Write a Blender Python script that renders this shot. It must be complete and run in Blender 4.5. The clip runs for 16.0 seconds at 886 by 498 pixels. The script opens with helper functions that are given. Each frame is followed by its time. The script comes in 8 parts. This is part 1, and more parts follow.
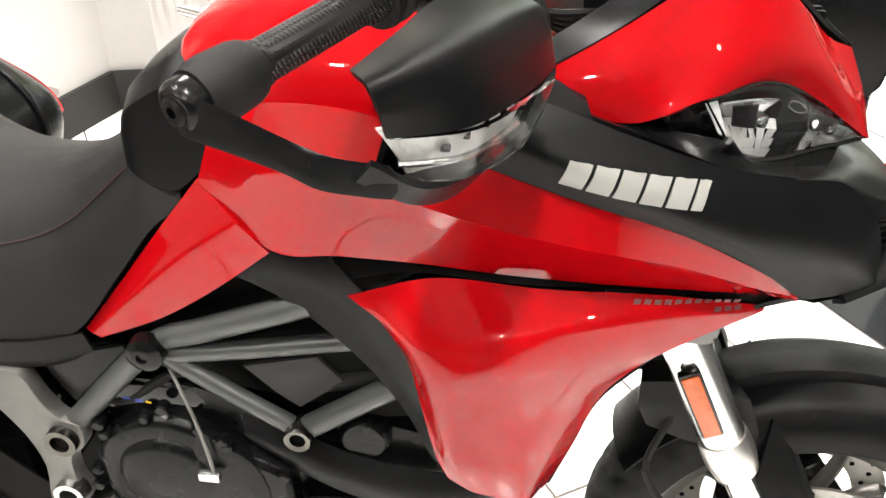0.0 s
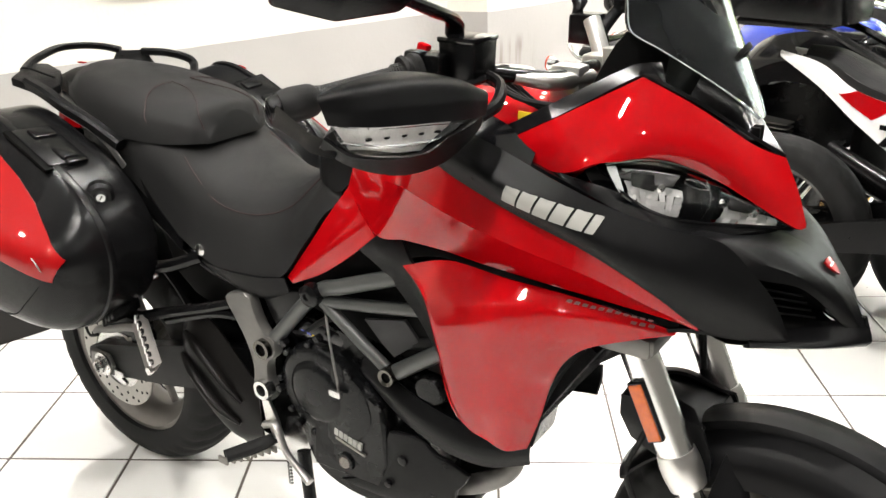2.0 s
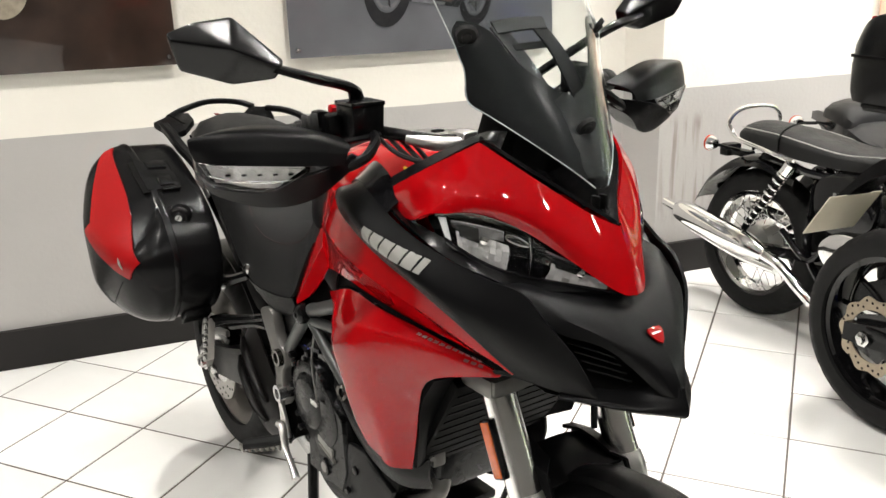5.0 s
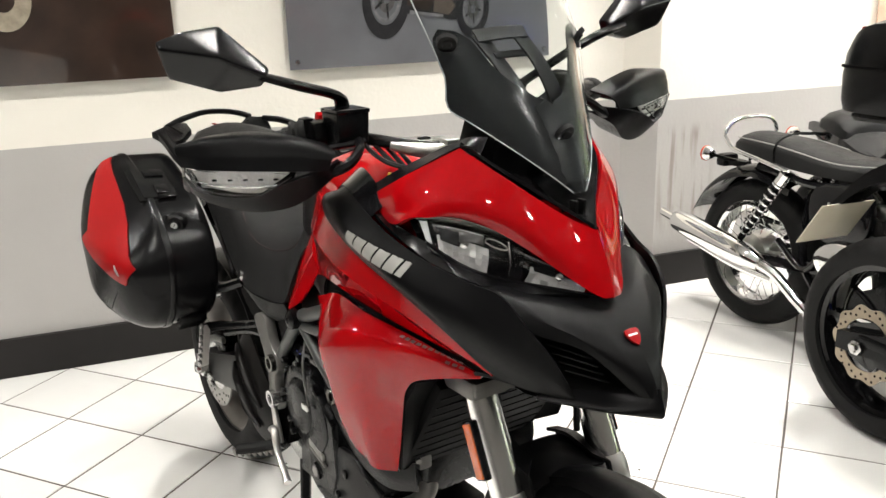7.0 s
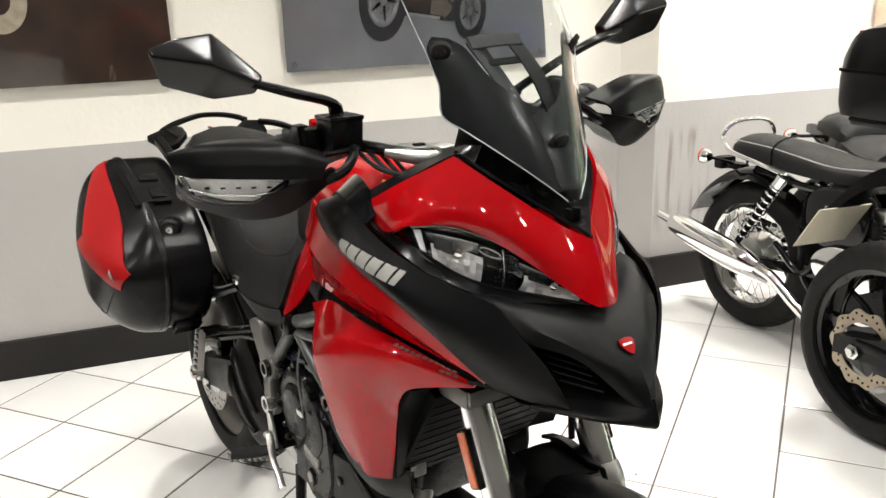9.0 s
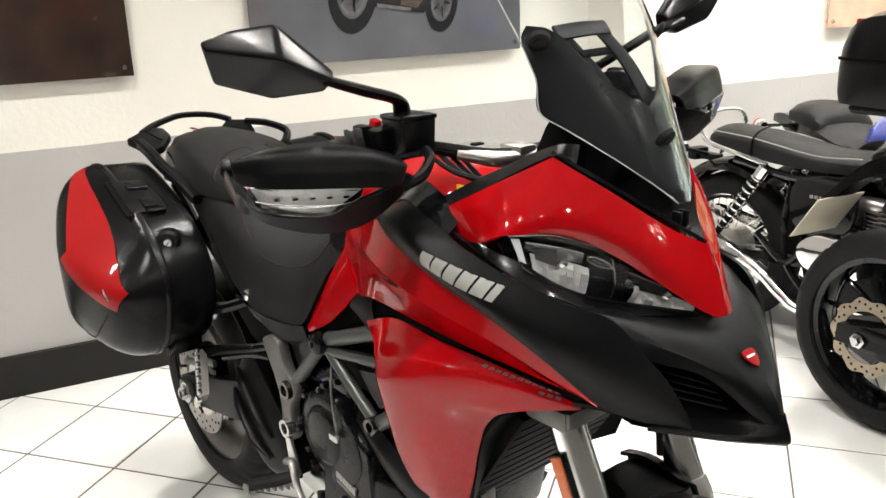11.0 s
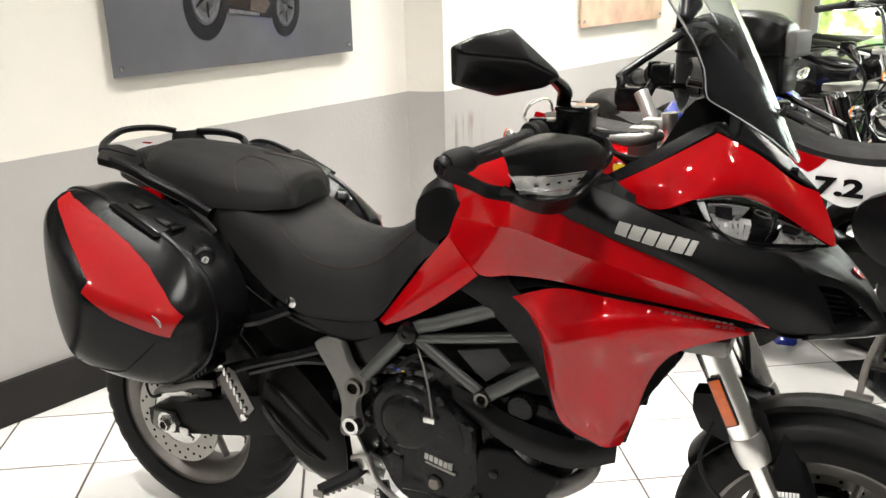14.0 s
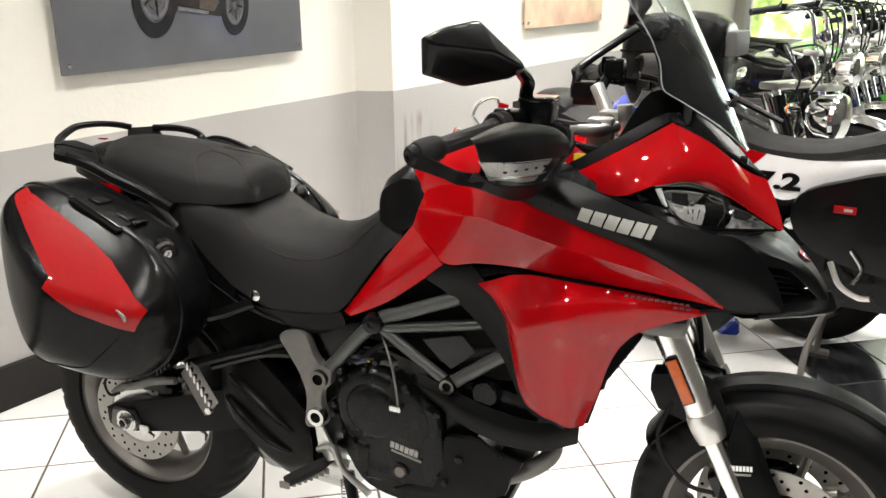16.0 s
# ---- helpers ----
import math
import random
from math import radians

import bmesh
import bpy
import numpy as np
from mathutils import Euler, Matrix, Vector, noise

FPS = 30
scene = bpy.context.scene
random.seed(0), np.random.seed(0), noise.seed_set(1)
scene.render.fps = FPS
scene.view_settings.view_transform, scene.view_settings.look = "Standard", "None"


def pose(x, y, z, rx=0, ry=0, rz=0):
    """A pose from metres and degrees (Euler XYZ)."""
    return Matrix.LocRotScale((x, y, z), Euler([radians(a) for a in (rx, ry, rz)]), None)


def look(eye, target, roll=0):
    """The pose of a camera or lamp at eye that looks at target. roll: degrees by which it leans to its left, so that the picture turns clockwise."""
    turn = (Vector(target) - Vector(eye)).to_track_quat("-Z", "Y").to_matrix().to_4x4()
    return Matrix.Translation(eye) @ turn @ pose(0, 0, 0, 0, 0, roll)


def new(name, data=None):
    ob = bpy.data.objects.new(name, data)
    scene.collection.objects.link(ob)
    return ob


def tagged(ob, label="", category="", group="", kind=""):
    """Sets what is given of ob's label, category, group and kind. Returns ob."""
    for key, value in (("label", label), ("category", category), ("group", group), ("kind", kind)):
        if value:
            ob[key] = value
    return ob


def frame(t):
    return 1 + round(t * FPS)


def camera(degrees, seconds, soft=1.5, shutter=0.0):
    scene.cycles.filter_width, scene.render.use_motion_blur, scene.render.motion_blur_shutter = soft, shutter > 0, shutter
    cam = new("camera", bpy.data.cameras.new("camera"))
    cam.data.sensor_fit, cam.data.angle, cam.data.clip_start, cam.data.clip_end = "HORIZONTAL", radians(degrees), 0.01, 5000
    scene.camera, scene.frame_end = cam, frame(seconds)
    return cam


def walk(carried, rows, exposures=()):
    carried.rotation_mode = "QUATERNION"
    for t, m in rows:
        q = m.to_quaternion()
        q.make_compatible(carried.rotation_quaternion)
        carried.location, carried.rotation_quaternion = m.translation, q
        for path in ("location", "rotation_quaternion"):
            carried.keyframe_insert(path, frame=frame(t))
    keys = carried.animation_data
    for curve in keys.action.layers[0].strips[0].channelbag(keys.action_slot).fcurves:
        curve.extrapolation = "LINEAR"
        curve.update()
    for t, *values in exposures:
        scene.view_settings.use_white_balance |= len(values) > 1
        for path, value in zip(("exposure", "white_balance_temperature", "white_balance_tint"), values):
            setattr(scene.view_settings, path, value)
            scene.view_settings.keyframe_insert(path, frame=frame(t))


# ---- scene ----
cam = camera(54.64, 16.0)
PATH = [
    (0, (-0.4488, -1.3055, 1.3418), (1.1271, -0.7178, 0.2596), -0.01),
    (0.5, (-0.5343, -1.5216, 1.3756), (0.9252, -0.5875, 0.3769), -0.37),
    (1, (-0.6549, -1.6304, 1.3825), (0.7435, -0.5151, 0.4878), -0.30),
    (1.5, (-0.6542, -1.7523, 1.4065), (0.6634, -0.4971, 0.5768), -0.89),
    (2, (-0.6048, -1.9411, 1.3933), (0.6155, -0.5633, 0.6107), -1.11),
    (2.5, (-0.5317, -2.1221, 1.4141), (0.5785, -0.6342, 0.6702), -1.34),
    (3, (-0.4208, -2.1261, 1.3928), (0.5697, -0.5310, 0.7037), -1.44),
    (3.5, (-0.3297, -2.0902, 1.3506), (0.5291, -0.4032, 0.7052), -1.41),
    (4, (-0.2678, -2.1956, 1.3603), (0.4901, -0.4561, 0.7279), -1.45),
    (4.5, (-0.1938, -2.3589, 1.3819), (0.5006, -0.5892, 0.7606), -1.61),
    (5, (-0.1560, -2.4493, 1.3987), (0.5077, -0.6650, 0.7857), -1.69),
    (7.5, (-0.1240, -2.4939, 1.3903), (0.5259, -0.6939, 0.8093), -1.82),
    (8, (-0.1195, -2.4973, 1.3910), (0.5308, -0.6976, 0.8093), -1.78),
    (8.5, (-0.1194, -2.4861, 1.3985), (0.5314, -0.6873, 0.8147), -1.77),
    (9, (-0.1169, -2.4843, 1.4029), (0.5353, -0.6865, 0.8175), -1.76),
    (9.5, (-0.1451, -2.4453, 1.3960), (0.5087, -0.6486, 0.8090), -1.73),
    (9.7, (-0.1549, -2.4270, 1.3930), (0.5017, -0.6309, 0.8074), -1.69),
    (11.8, (-0.5517, -2.2042, 1.4008), (0.4777, -0.5983, 0.7998), -1.85),
    (12, (-0.6310, -2.2232, 1.3971), (0.4485, -0.6479, 0.8027), -1.82),
    (12.5, (-0.7841, -2.2072, 1.4246), (0.4143, -0.7239, 0.8213), -1.71),
    (13, (-0.8951, -2.0973, 1.4334), (0.3893, -0.6905, 0.8242), -1.52),
    (13.5, (-1.0095, -1.9224, 1.4208), (0.3709, -0.6092, 0.8125), -1.29),
    (14, (-1.0722, -1.8473, 1.4294), (0.3832, -0.6230, 0.8108), -1.26),
    (14.5, (-1.1023, -1.8516, 1.4194), (0.3934, -0.6720, 0.8098), -1.01),
    (15, (-1.1126, -1.8503, 1.4275), (0.4055, -0.7061, 0.8060), -1.01),
    (15.5, (-1.1211, -1.8373, 1.4231), (0.4113, -0.7139, 0.7988), -0.98),
    (16, (-1.1371, -1.8361, 1.4145), (0.4049, -0.7193, 0.8022), -0.74),
]
EXPOSURES = [(0.0, 0.80), (0.5, 0.84), (1.0, 0.72), (1.5, 0.54), (2.0, 0.36), (3.0, 0.16), (4.0, -0.02), (5.0, -0.16), (9.5, -0.16), (12.0, -0.04), (13.0, -0.02), (14.0, -0.06), (16.0, -0.09)]
walk(cam, [(t, look(eye, target, roll)) for t, eye, target, roll in PATH], EXPOSURES)


# ---- world, light ----
world = bpy.data.worlds.new("world")
scene.world = world
world.use_nodes = True
wn = world.node_tree.nodes
sky = wn.new("ShaderNodeTexSky")
sky.sky_type, sky.sun_disc = "NISHITA", False
sky.sun_elevation, sky.sun_rotation = radians(40), radians(120)
world.node_tree.links.new(sky.outputs[0], wn["Background"].inputs[0])
wn["Background"].inputs[1].default_value = 0.12

CEIL = 2.75


def area_lamp(name, m, size, watts, colour=(1, 0.962, 0.905), size_y=None, spread=180):
    data = bpy.data.lights.new(name, "AREA")
    data.energy, data.color, data.size, data.spread = watts, colour, size, radians(spread)
    if size_y:
        data.shape, data.size_y = "RECTANGLE", size_y
    ob = new(name, data)
    ob.matrix_world = m
    return ob


# downlights in the ceiling: (x, y); the last four are added to brighten the far wall
DOWNLIGHTS = [(x, y) for y in (0.0, -1.35, -3.1) for x in (-1.9, -0.5, 0.9, 2.3, 3.7)] + [(3.0, 0.1), (2.75, 0.42), (4.3, 0.1), (5.4, -0.3)]
for px, py in DOWNLIGHTS:
    area_lamp("downlight_lamp", look((px, py, CEIL - 0.05), (px, py, 0)), 0.08, 19.5, spread=125)
# daylight through the shop window
area_lamp("window_light", look((7.05, -2.2, 1.75), (2, -1.6, 0.8)), 2.6, 60, (0.93, 0.97, 1.0), 1.3)


# ---- materials ----
def nodes_of(name):
    m = bpy.data.materials.new(name)
    m.use_nodes = True
    return m, m.node_tree.nodes, m.node_tree.links, m.node_tree.nodes["Principled BSDF"]


def material(name, colour, rough=0.5, metal=0.0, vary=0.15, scale=12.0, bump=0.0, bump_scale=300.0, coat=0.0,
             stain=0.0, transmission=0.0, ior=1.45, emit=0.0, spec=0.5, rough_vary=0.1):
    m, n, l, b = nodes_of(name)
    co = n.new("ShaderNodeTexCoord")
    big = n.new("ShaderNodeTexNoise")
    big.inputs["Scale"].default_value, big.inputs["Detail"].default_value = scale, 6
    l.new(co.outputs["Object"], big.inputs["Vector"])
    ramp = n.new("ShaderNodeMix")
    ramp.data_type = "RGBA"
    ramp.inputs["A"].default_value = (*[c * (1 - vary) for c in colour], 1)
    ramp.inputs["B"].default_value = (*[min(1, c * (1 + vary)) for c in colour], 1)
    l.new(big.outputs["Fac"], ramp.inputs["Factor"])
    out = ramp.outputs["Result"]
    if stain:
        sm = n.new("ShaderNodeTexNoise")
        sm.inputs["Scale"].default_value, sm.inputs["Detail"].default_value = scale * 0.35, 8
        l.new(co.outputs["Object"], sm.inputs["Vector"])
        sr = n.new("ShaderNodeMapRange")
        sr.inputs["From Min"].default_value, sr.inputs["From Max"].default_value = 0.52, 0.75
        sr.inputs["To Max"].default_value = stain
        l.new(sm.outputs["Fac"], sr.inputs["Value"])
        mx = n.new("ShaderNodeMix")
        mx.data_type = "RGBA"
        l.new(sr.outputs[0], mx.inputs["Factor"])
        l.new(out, mx.inputs["A"])
        mx.inputs["B"].default_value = (*[c * 0.55 for c in colour], 1)
        out = mx.outputs["Result"]
    l.new(out, b.inputs["Base Color"])
    rv = n.new("ShaderNodeMapRange")
    rv.inputs["To Min"].default_value, rv.inputs["To Max"].default_value = rough * (1 - rough_vary), min(1, rough * (1 + rough_vary))
    l.new(big.outputs["Fac"], rv.inputs["Value"])
    l.new(rv.outputs[0], b.inputs["Roughness"])
    b.inputs["Metallic"].default_value = metal
    b.inputs["Coat Weight"].default_value, b.inputs["Coat Roughness"].default_value = coat, 0.015
    b.inputs["Transmission Weight"].default_value, b.inputs["IOR"].default_value = transmission, ior
    b.inputs["Specular IOR Level"].default_value = spec
    if emit:
        b.inputs["Emission Color"].default_value, b.inputs["Emission Strength"].default_value = (*colour, 1), emit
    if bump:
        fine = n.new("ShaderNodeTexNoise")
        fine.inputs["Scale"].default_value, fine.inputs["Detail"].default_value = bump_scale, 4
        l.new(co.outputs["Object"], fine.inputs["Vector"])
        bp = n.new("ShaderNodeBump")
        bp.inputs["Strength"].default_value, bp.inputs["Distance"].default_value = bump, 0.002
        l.new(fine.outputs["Fac"], bp.inputs["Height"])
        l.new(bp.outputs[0], b.inputs["Normal"])
    return m


RED = material("red_paint", (0.285, 0.0012, 0.0030), 0.5, vary=0.04, scale=3, coat=0.75, spec=0.0)
BLACK = material("matte_black_plastic", (0.0034, 0.0034, 0.0037), 0.31, vary=0.4, scale=25, bump=0.20, bump_scale=1300, spec=0.125, rough_vary=0.25)
BLACKSMOOTH = material("satin_black_plastic", (0.0035, 0.0035, 0.0038), 0.24, vary=0.35, scale=25, bump=0.05, bump_scale=600, spec=0.22, rough_vary=0.3)
GLOSSBLACK = material("gloss_black_paint", (0.004, 0.004, 0.0045), 0.12, vary=0.1, coat=0.5, spec=0.2)
RUBBER = material("tyre_rubber", (0.008, 0.008, 0.008), 0.66, vary=0.35, scale=25, bump=0.25, bump_scale=400, stain=0.3, spec=0.22)
GRIP = material("grip_rubber", (0.008, 0.008, 0.008), 0.6, bump=0.3, bump_scale=600, spec=0.35)
SEATMAT = material("seat_vinyl", (0.0098, 0.0098, 0.0099), 0.52, vary=0.30, scale=18, bump=0.5, bump_scale=1100, spec=0.19, rough_vary=0.25)
SEATMAT2 = material("seat_textile_insert", (0.027, 0.027, 0.028), 0.7, vary=0.15, bump=0.55, bump_scale=2200)
STITCH = material("red_stitching", (0.022, 0.006, 0.006), 0.7)
ALU = material("brushed_aluminium", (0.62, 0.61, 0.59), 0.32, 1.0, vary=0.08, scale=40, bump=0.06)
FORKALU = material("polished_fork_aluminium", (0.92, 0.91, 0.89), 0.22, 1.0, vary=0.06, scale=30)
CASTALU = material("cast_grey_aluminium", (0.15, 0.146, 0.138), 0.45, 0.7, vary=0.15, scale=60, bump=0.12, bump_scale=700)
RIMGREY = material("bronze_grey_rim_paint", (0.17, 0.160, 0.148), 0.38, 0.55, vary=0.15, scale=30, stain=0.25)
FRAMEGREY = material("grey_frame_paint", (0.065, 0.068, 0.066), 0.36, 0.5, vary=0.12, scale=20)
CHROME = material("chrome", (0.85, 0.85, 0.84), 0.07, 1.0, vary=0.03)
STEEL = material("bright_steel", (0.55, 0.55, 0.54), 0.25, 1.0, vary=0.15, scale=40)
DISC = material("brake_disc_steel", (0.30, 0.29, 0.27), 0.35, 0.9, vary=0.15, scale=60)
ENGINE = material("black_engine_paint", (0.0034, 0.0036, 0.0039), 0.26, vary=0.35, scale=30, bump=0.10, bump_scale=600, spec=0.20, rough_vary=0.3)
# near-black: shade of holes and gaps put into the colour; also black parts
DARK = material("void_shade_black_plastic", (0.002, 0.002, 0.002), 0.6, spec=0.06)
CARBON = material("dark_heat_shield", (0.0038, 0.0034, 0.0032), 0.34, vary=0.4, scale=15, bump=0.06, spec=0.15, rough_vary=0.3)
AMBER = material("amber_reflector", (0.40, 0.075, 0.008), 0.22, vary=0.3, scale=120, coat=0.6, bump=0.5, bump_scale=400)
AMBERLENS = material("amber_lens", (0.85, 0.22, 0.01), 0.15, vary=0.1, coat=0.8)
REDLENS = material("red_reflector", (0.24, 0.003, 0.004), 0.4, vary=0.12, scale=8, coat=0.6, spec=0.08)
SILVERDECAL = material("silver_decal", (0.26, 0.255, 0.24), 0.45, 0.15, vary=0.03)
WHITEDECAL = material("white_decal", (0.75, 0.75, 0.74), 0.5, vary=0.03)
BLUEDECAL = material("blue_decal", (0.02, 0.04, 0.32), 0.4)
YELLOW = material("yellow_sticker", (0.75, 0.50, 0.02), 0.5)
PLATEMAT = material("yellowed_white_plate", (0.62, 0.58, 0.46), 0.45, vary=0.08)
BLUEPAINT = material("blue_paint", (0.012, 0.035, 0.36), 0.25, coat=1.0, vary=0.1)
WHITEPAINT = material("white_body_plastic", (0.72, 0.72, 0.72), 0.28, vary=0.04, coat=0.5)
GREENPAINT = material("green_paint", (0.05, 0.42, 0.03), 0.3, coat=0.6)
GOLDEN = material("heat_tinted_header", (0.50, 0.34, 0.14), 0.25, 1.0, vary=0.3, scale=20)
GLASS = material("clear_screen", (0.80, 0.83, 0.835), 0.02, transmission=1.0, ior=1.18, vary=0.0, rough_vary=0)
LENS = material("clear_lens", (0.97, 0.97, 0.97), 0.02, transmission=1.0, ior=1.25, vary=0.0, rough_vary=0)
MIRROR = material("mirror_glass", (0.9, 0.9, 0.9), 0.02, 1.0, vary=0.0)
LAMPWHITE = material("lamp_disc", (1.0, 0.95, 0.86), 0.5, emit=60.0, vary=0.0)


def knurl_material(name, colour):
    """Rubber with a fine diamond knurl."""
    m, n, l, b = nodes_of(name)
    co = n.new("ShaderNodeTexCoord")
    waves = []
    for turn in (45, -45):
        mp = n.new("ShaderNodeMapping")
        mp.inputs["Rotation"].default_value = (radians(turn), 0, radians(turn))
        l.new(co.outputs["Object"], mp.inputs["Vector"])
        wv = n.new("ShaderNodeTexWave")
        wv.inputs["Scale"].default_value = 95
        l.new(mp.outputs[0], wv.inputs["Vector"])
        waves.append(wv)
    top = n.new("ShaderNodeMath")
    top.operation = "MINIMUM"
    l.new(waves[0].outputs["Fac"], top.inputs[0])
    l.new(waves[1].outputs["Fac"], top.inputs[1])
    bp = n.new("ShaderNodeBump")
    bp.inputs["Strength"].default_value, bp.inputs["Distance"].default_value = 0.9, 0.002
    l.new(top.outputs[0], bp.inputs["Height"])
    l.new(bp.outputs[0], b.inputs["Normal"])
    b.inputs["Base Color"].default_value = (*colour, 1)
    b.inputs["Roughness"].default_value, b.inputs["Specular IOR Level"].default_value = 0.5, 0.3
    return m


KNURL = knurl_material("knurled_grip_rubber", (0.006, 0.006, 0.006))


def wall_material(name, border):
    """Cream plaster above a painted grey dado that ends at the height border."""
    m, n, l, b = nodes_of(name)
    co = n.new("ShaderNodeNewGeometry")
    xyz = n.new("ShaderNodeSeparateXYZ")
    l.new(co.outputs["Position"], xyz.inputs[0])
    wob = n.new("ShaderNodeTexNoise")
    wob.inputs["Scale"].default_value = 9
    l.new(co.outputs["Position"], wob.inputs["Vector"])
    add = n.new("ShaderNodeMath")
    add.operation = "MULTIPLY_ADD"
    l.new(wob.outputs["Fac"], add.inputs[0])
    add.inputs[1].default_value = 0.006
    l.new(xyz.outputs[2], add.inputs[2])
    step = n.new("ShaderNodeMath")
    step.operation = "GREATER_THAN"
    l.new(add.outputs[0], step.inputs[0])
    step.inputs[1].default_value = border + 0.003
    patch = n.new("ShaderNodeTexNoise")
    patch.inputs["Scale"].default_value, patch.inputs["Detail"].default_value = 2.2, 9
    l.new(co.outputs["Position"], patch.inputs["Vector"])
    cols = []
    for dark, light in (((0.36, 0.347, 0.332), (0.445, 0.432, 0.418)), ((0.72, 0.69, 0.62), (0.82, 0.79, 0.72))):
        mx = n.new("ShaderNodeMix")
        mx.data_type = "RGBA"
        l.new(patch.outputs["Fac"], mx.inputs["Factor"])
        mx.inputs["A"].default_value, mx.inputs["B"].default_value = (*dark, 1), (*light, 1)
        cols.append(mx.outputs["Result"])
    two = n.new("ShaderNodeMix")
    two.data_type = "RGBA"
    l.new(step.outputs[0], two.inputs["Factor"])
    l.new(cols[0], two.inputs["A"])
    l.new(cols[1], two.inputs["B"])
    # scattered scuffs
    sc = n.new("ShaderNodeTexVoronoi")
    sc.inputs["Scale"].default_value = 5.5
    l.new(co.outputs["Position"], sc.inputs["Vector"])
    lim = n.new("ShaderNodeMath")
    lim.operation = "LESS_THAN"
    l.new(sc.outputs["Distance"], lim.inputs[0])
    lim.inputs[1].default_value = 0.035
    sm = n.new("ShaderNodeMix")
    sm.data_type = "RGBA"
    half = n.new("ShaderNodeMath")
    half.operation = "MULTIPLY"
    l.new(lim.outputs[0], half.inputs[0])
    half.inputs[1].default_value = 0.22
    l.new(half.outputs[0], sm.inputs["Factor"])
    l.new(two.outputs["Result"], sm.inputs["A"])
    sm.inputs["B"].default_value = (0.42, 0.38, 0.33, 1)
    # brown slanting streaks low on the wall beside the pilaster
    sw = n.new("ShaderNodeMapping")
    sw.inputs["Rotation"].default_value, sw.inputs["Scale"].default_value = (0, radians(-16), 0), (26, 1, 2.2)
    l.new(co.outputs["Position"], sw.inputs["Vector"])
    sn = n.new("ShaderNodeTexNoise")
    sn.inputs["Scale"].default_value, sn.inputs["Detail"].default_value = 1.0, 3
    l.new(sw.outputs[0], sn.inputs["Vector"])
    fac = None
    for src, lo, hi, a, c in ((sn.outputs["Fac"], 0.46, 0.66, 0, 0.62), (xyz.outputs[0], 2.09, 2.16, 0, 1), (xyz.outputs[0], 2.32, 2.46, 1, 0), (xyz.outputs[2], 0.70, 0.78, 1, 0), (xyz.outputs[2], 0.22, 0.36, 0, 1)):
        r = n.new("ShaderNodeMapRange")
        r.interpolation_type = "SMOOTHSTEP"
        r.inputs["From Min"].default_value, r.inputs["From Max"].default_value = lo, hi
        r.inputs["To Min"].default_value, r.inputs["To Max"].default_value = a, c
        l.new(src, r.inputs["Value"])
        if fac is None:
            fac = r.outputs[0]
        else:
            k = n.new("ShaderNodeMath")
            k.operation = "MULTIPLY"
            l.new(fac, k.inputs[0])
            l.new(r.outputs[0], k.inputs[1])
            fac = k.outputs[0]
    ty = n.new("ShaderNodeMix")
    ty.data_type = "RGBA"
    l.new(fac, ty.inputs["Factor"])
    l.new(sm.outputs["Result"], ty.inputs["A"])
    ty.inputs["B"].default_value = (0.17, 0.13, 0.10, 1)
    l.new(ty.outputs["Result"], b.inputs["Base Color"])
    b.inputs["Roughness"].default_value = 0.6
    fine = n.new("ShaderNodeTexNoise")
    fine.inputs["Scale"].default_value, fine.inputs["Detail"].default_value = 55, 5
    l.new(co.outputs["Position"], fine.inputs["Vector"])
    bp = n.new("ShaderNodeBump")
    bp.inputs["Strength"].default_value, bp.inputs["Distance"].default_value = 0.35, 0.004
    l.new(fine.outputs["Fac"], bp.inputs["Height"])
    l.new(bp.outputs[0], b.inputs["Normal"])
    return m


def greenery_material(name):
    """Bright leaves with white gaps, out of focus beyond the window; their daylight is put in as emission."""
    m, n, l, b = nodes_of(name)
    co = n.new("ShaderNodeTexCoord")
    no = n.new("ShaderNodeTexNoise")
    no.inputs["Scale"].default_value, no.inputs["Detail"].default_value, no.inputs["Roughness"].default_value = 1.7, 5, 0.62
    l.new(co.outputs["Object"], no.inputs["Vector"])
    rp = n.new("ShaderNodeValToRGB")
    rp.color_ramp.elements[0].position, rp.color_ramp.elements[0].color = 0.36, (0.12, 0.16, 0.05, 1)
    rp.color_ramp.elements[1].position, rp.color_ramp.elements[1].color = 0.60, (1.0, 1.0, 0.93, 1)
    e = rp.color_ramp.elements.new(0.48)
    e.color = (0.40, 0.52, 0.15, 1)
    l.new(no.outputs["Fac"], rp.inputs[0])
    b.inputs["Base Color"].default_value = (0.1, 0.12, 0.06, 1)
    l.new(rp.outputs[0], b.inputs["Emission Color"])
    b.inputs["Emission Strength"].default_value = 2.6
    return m


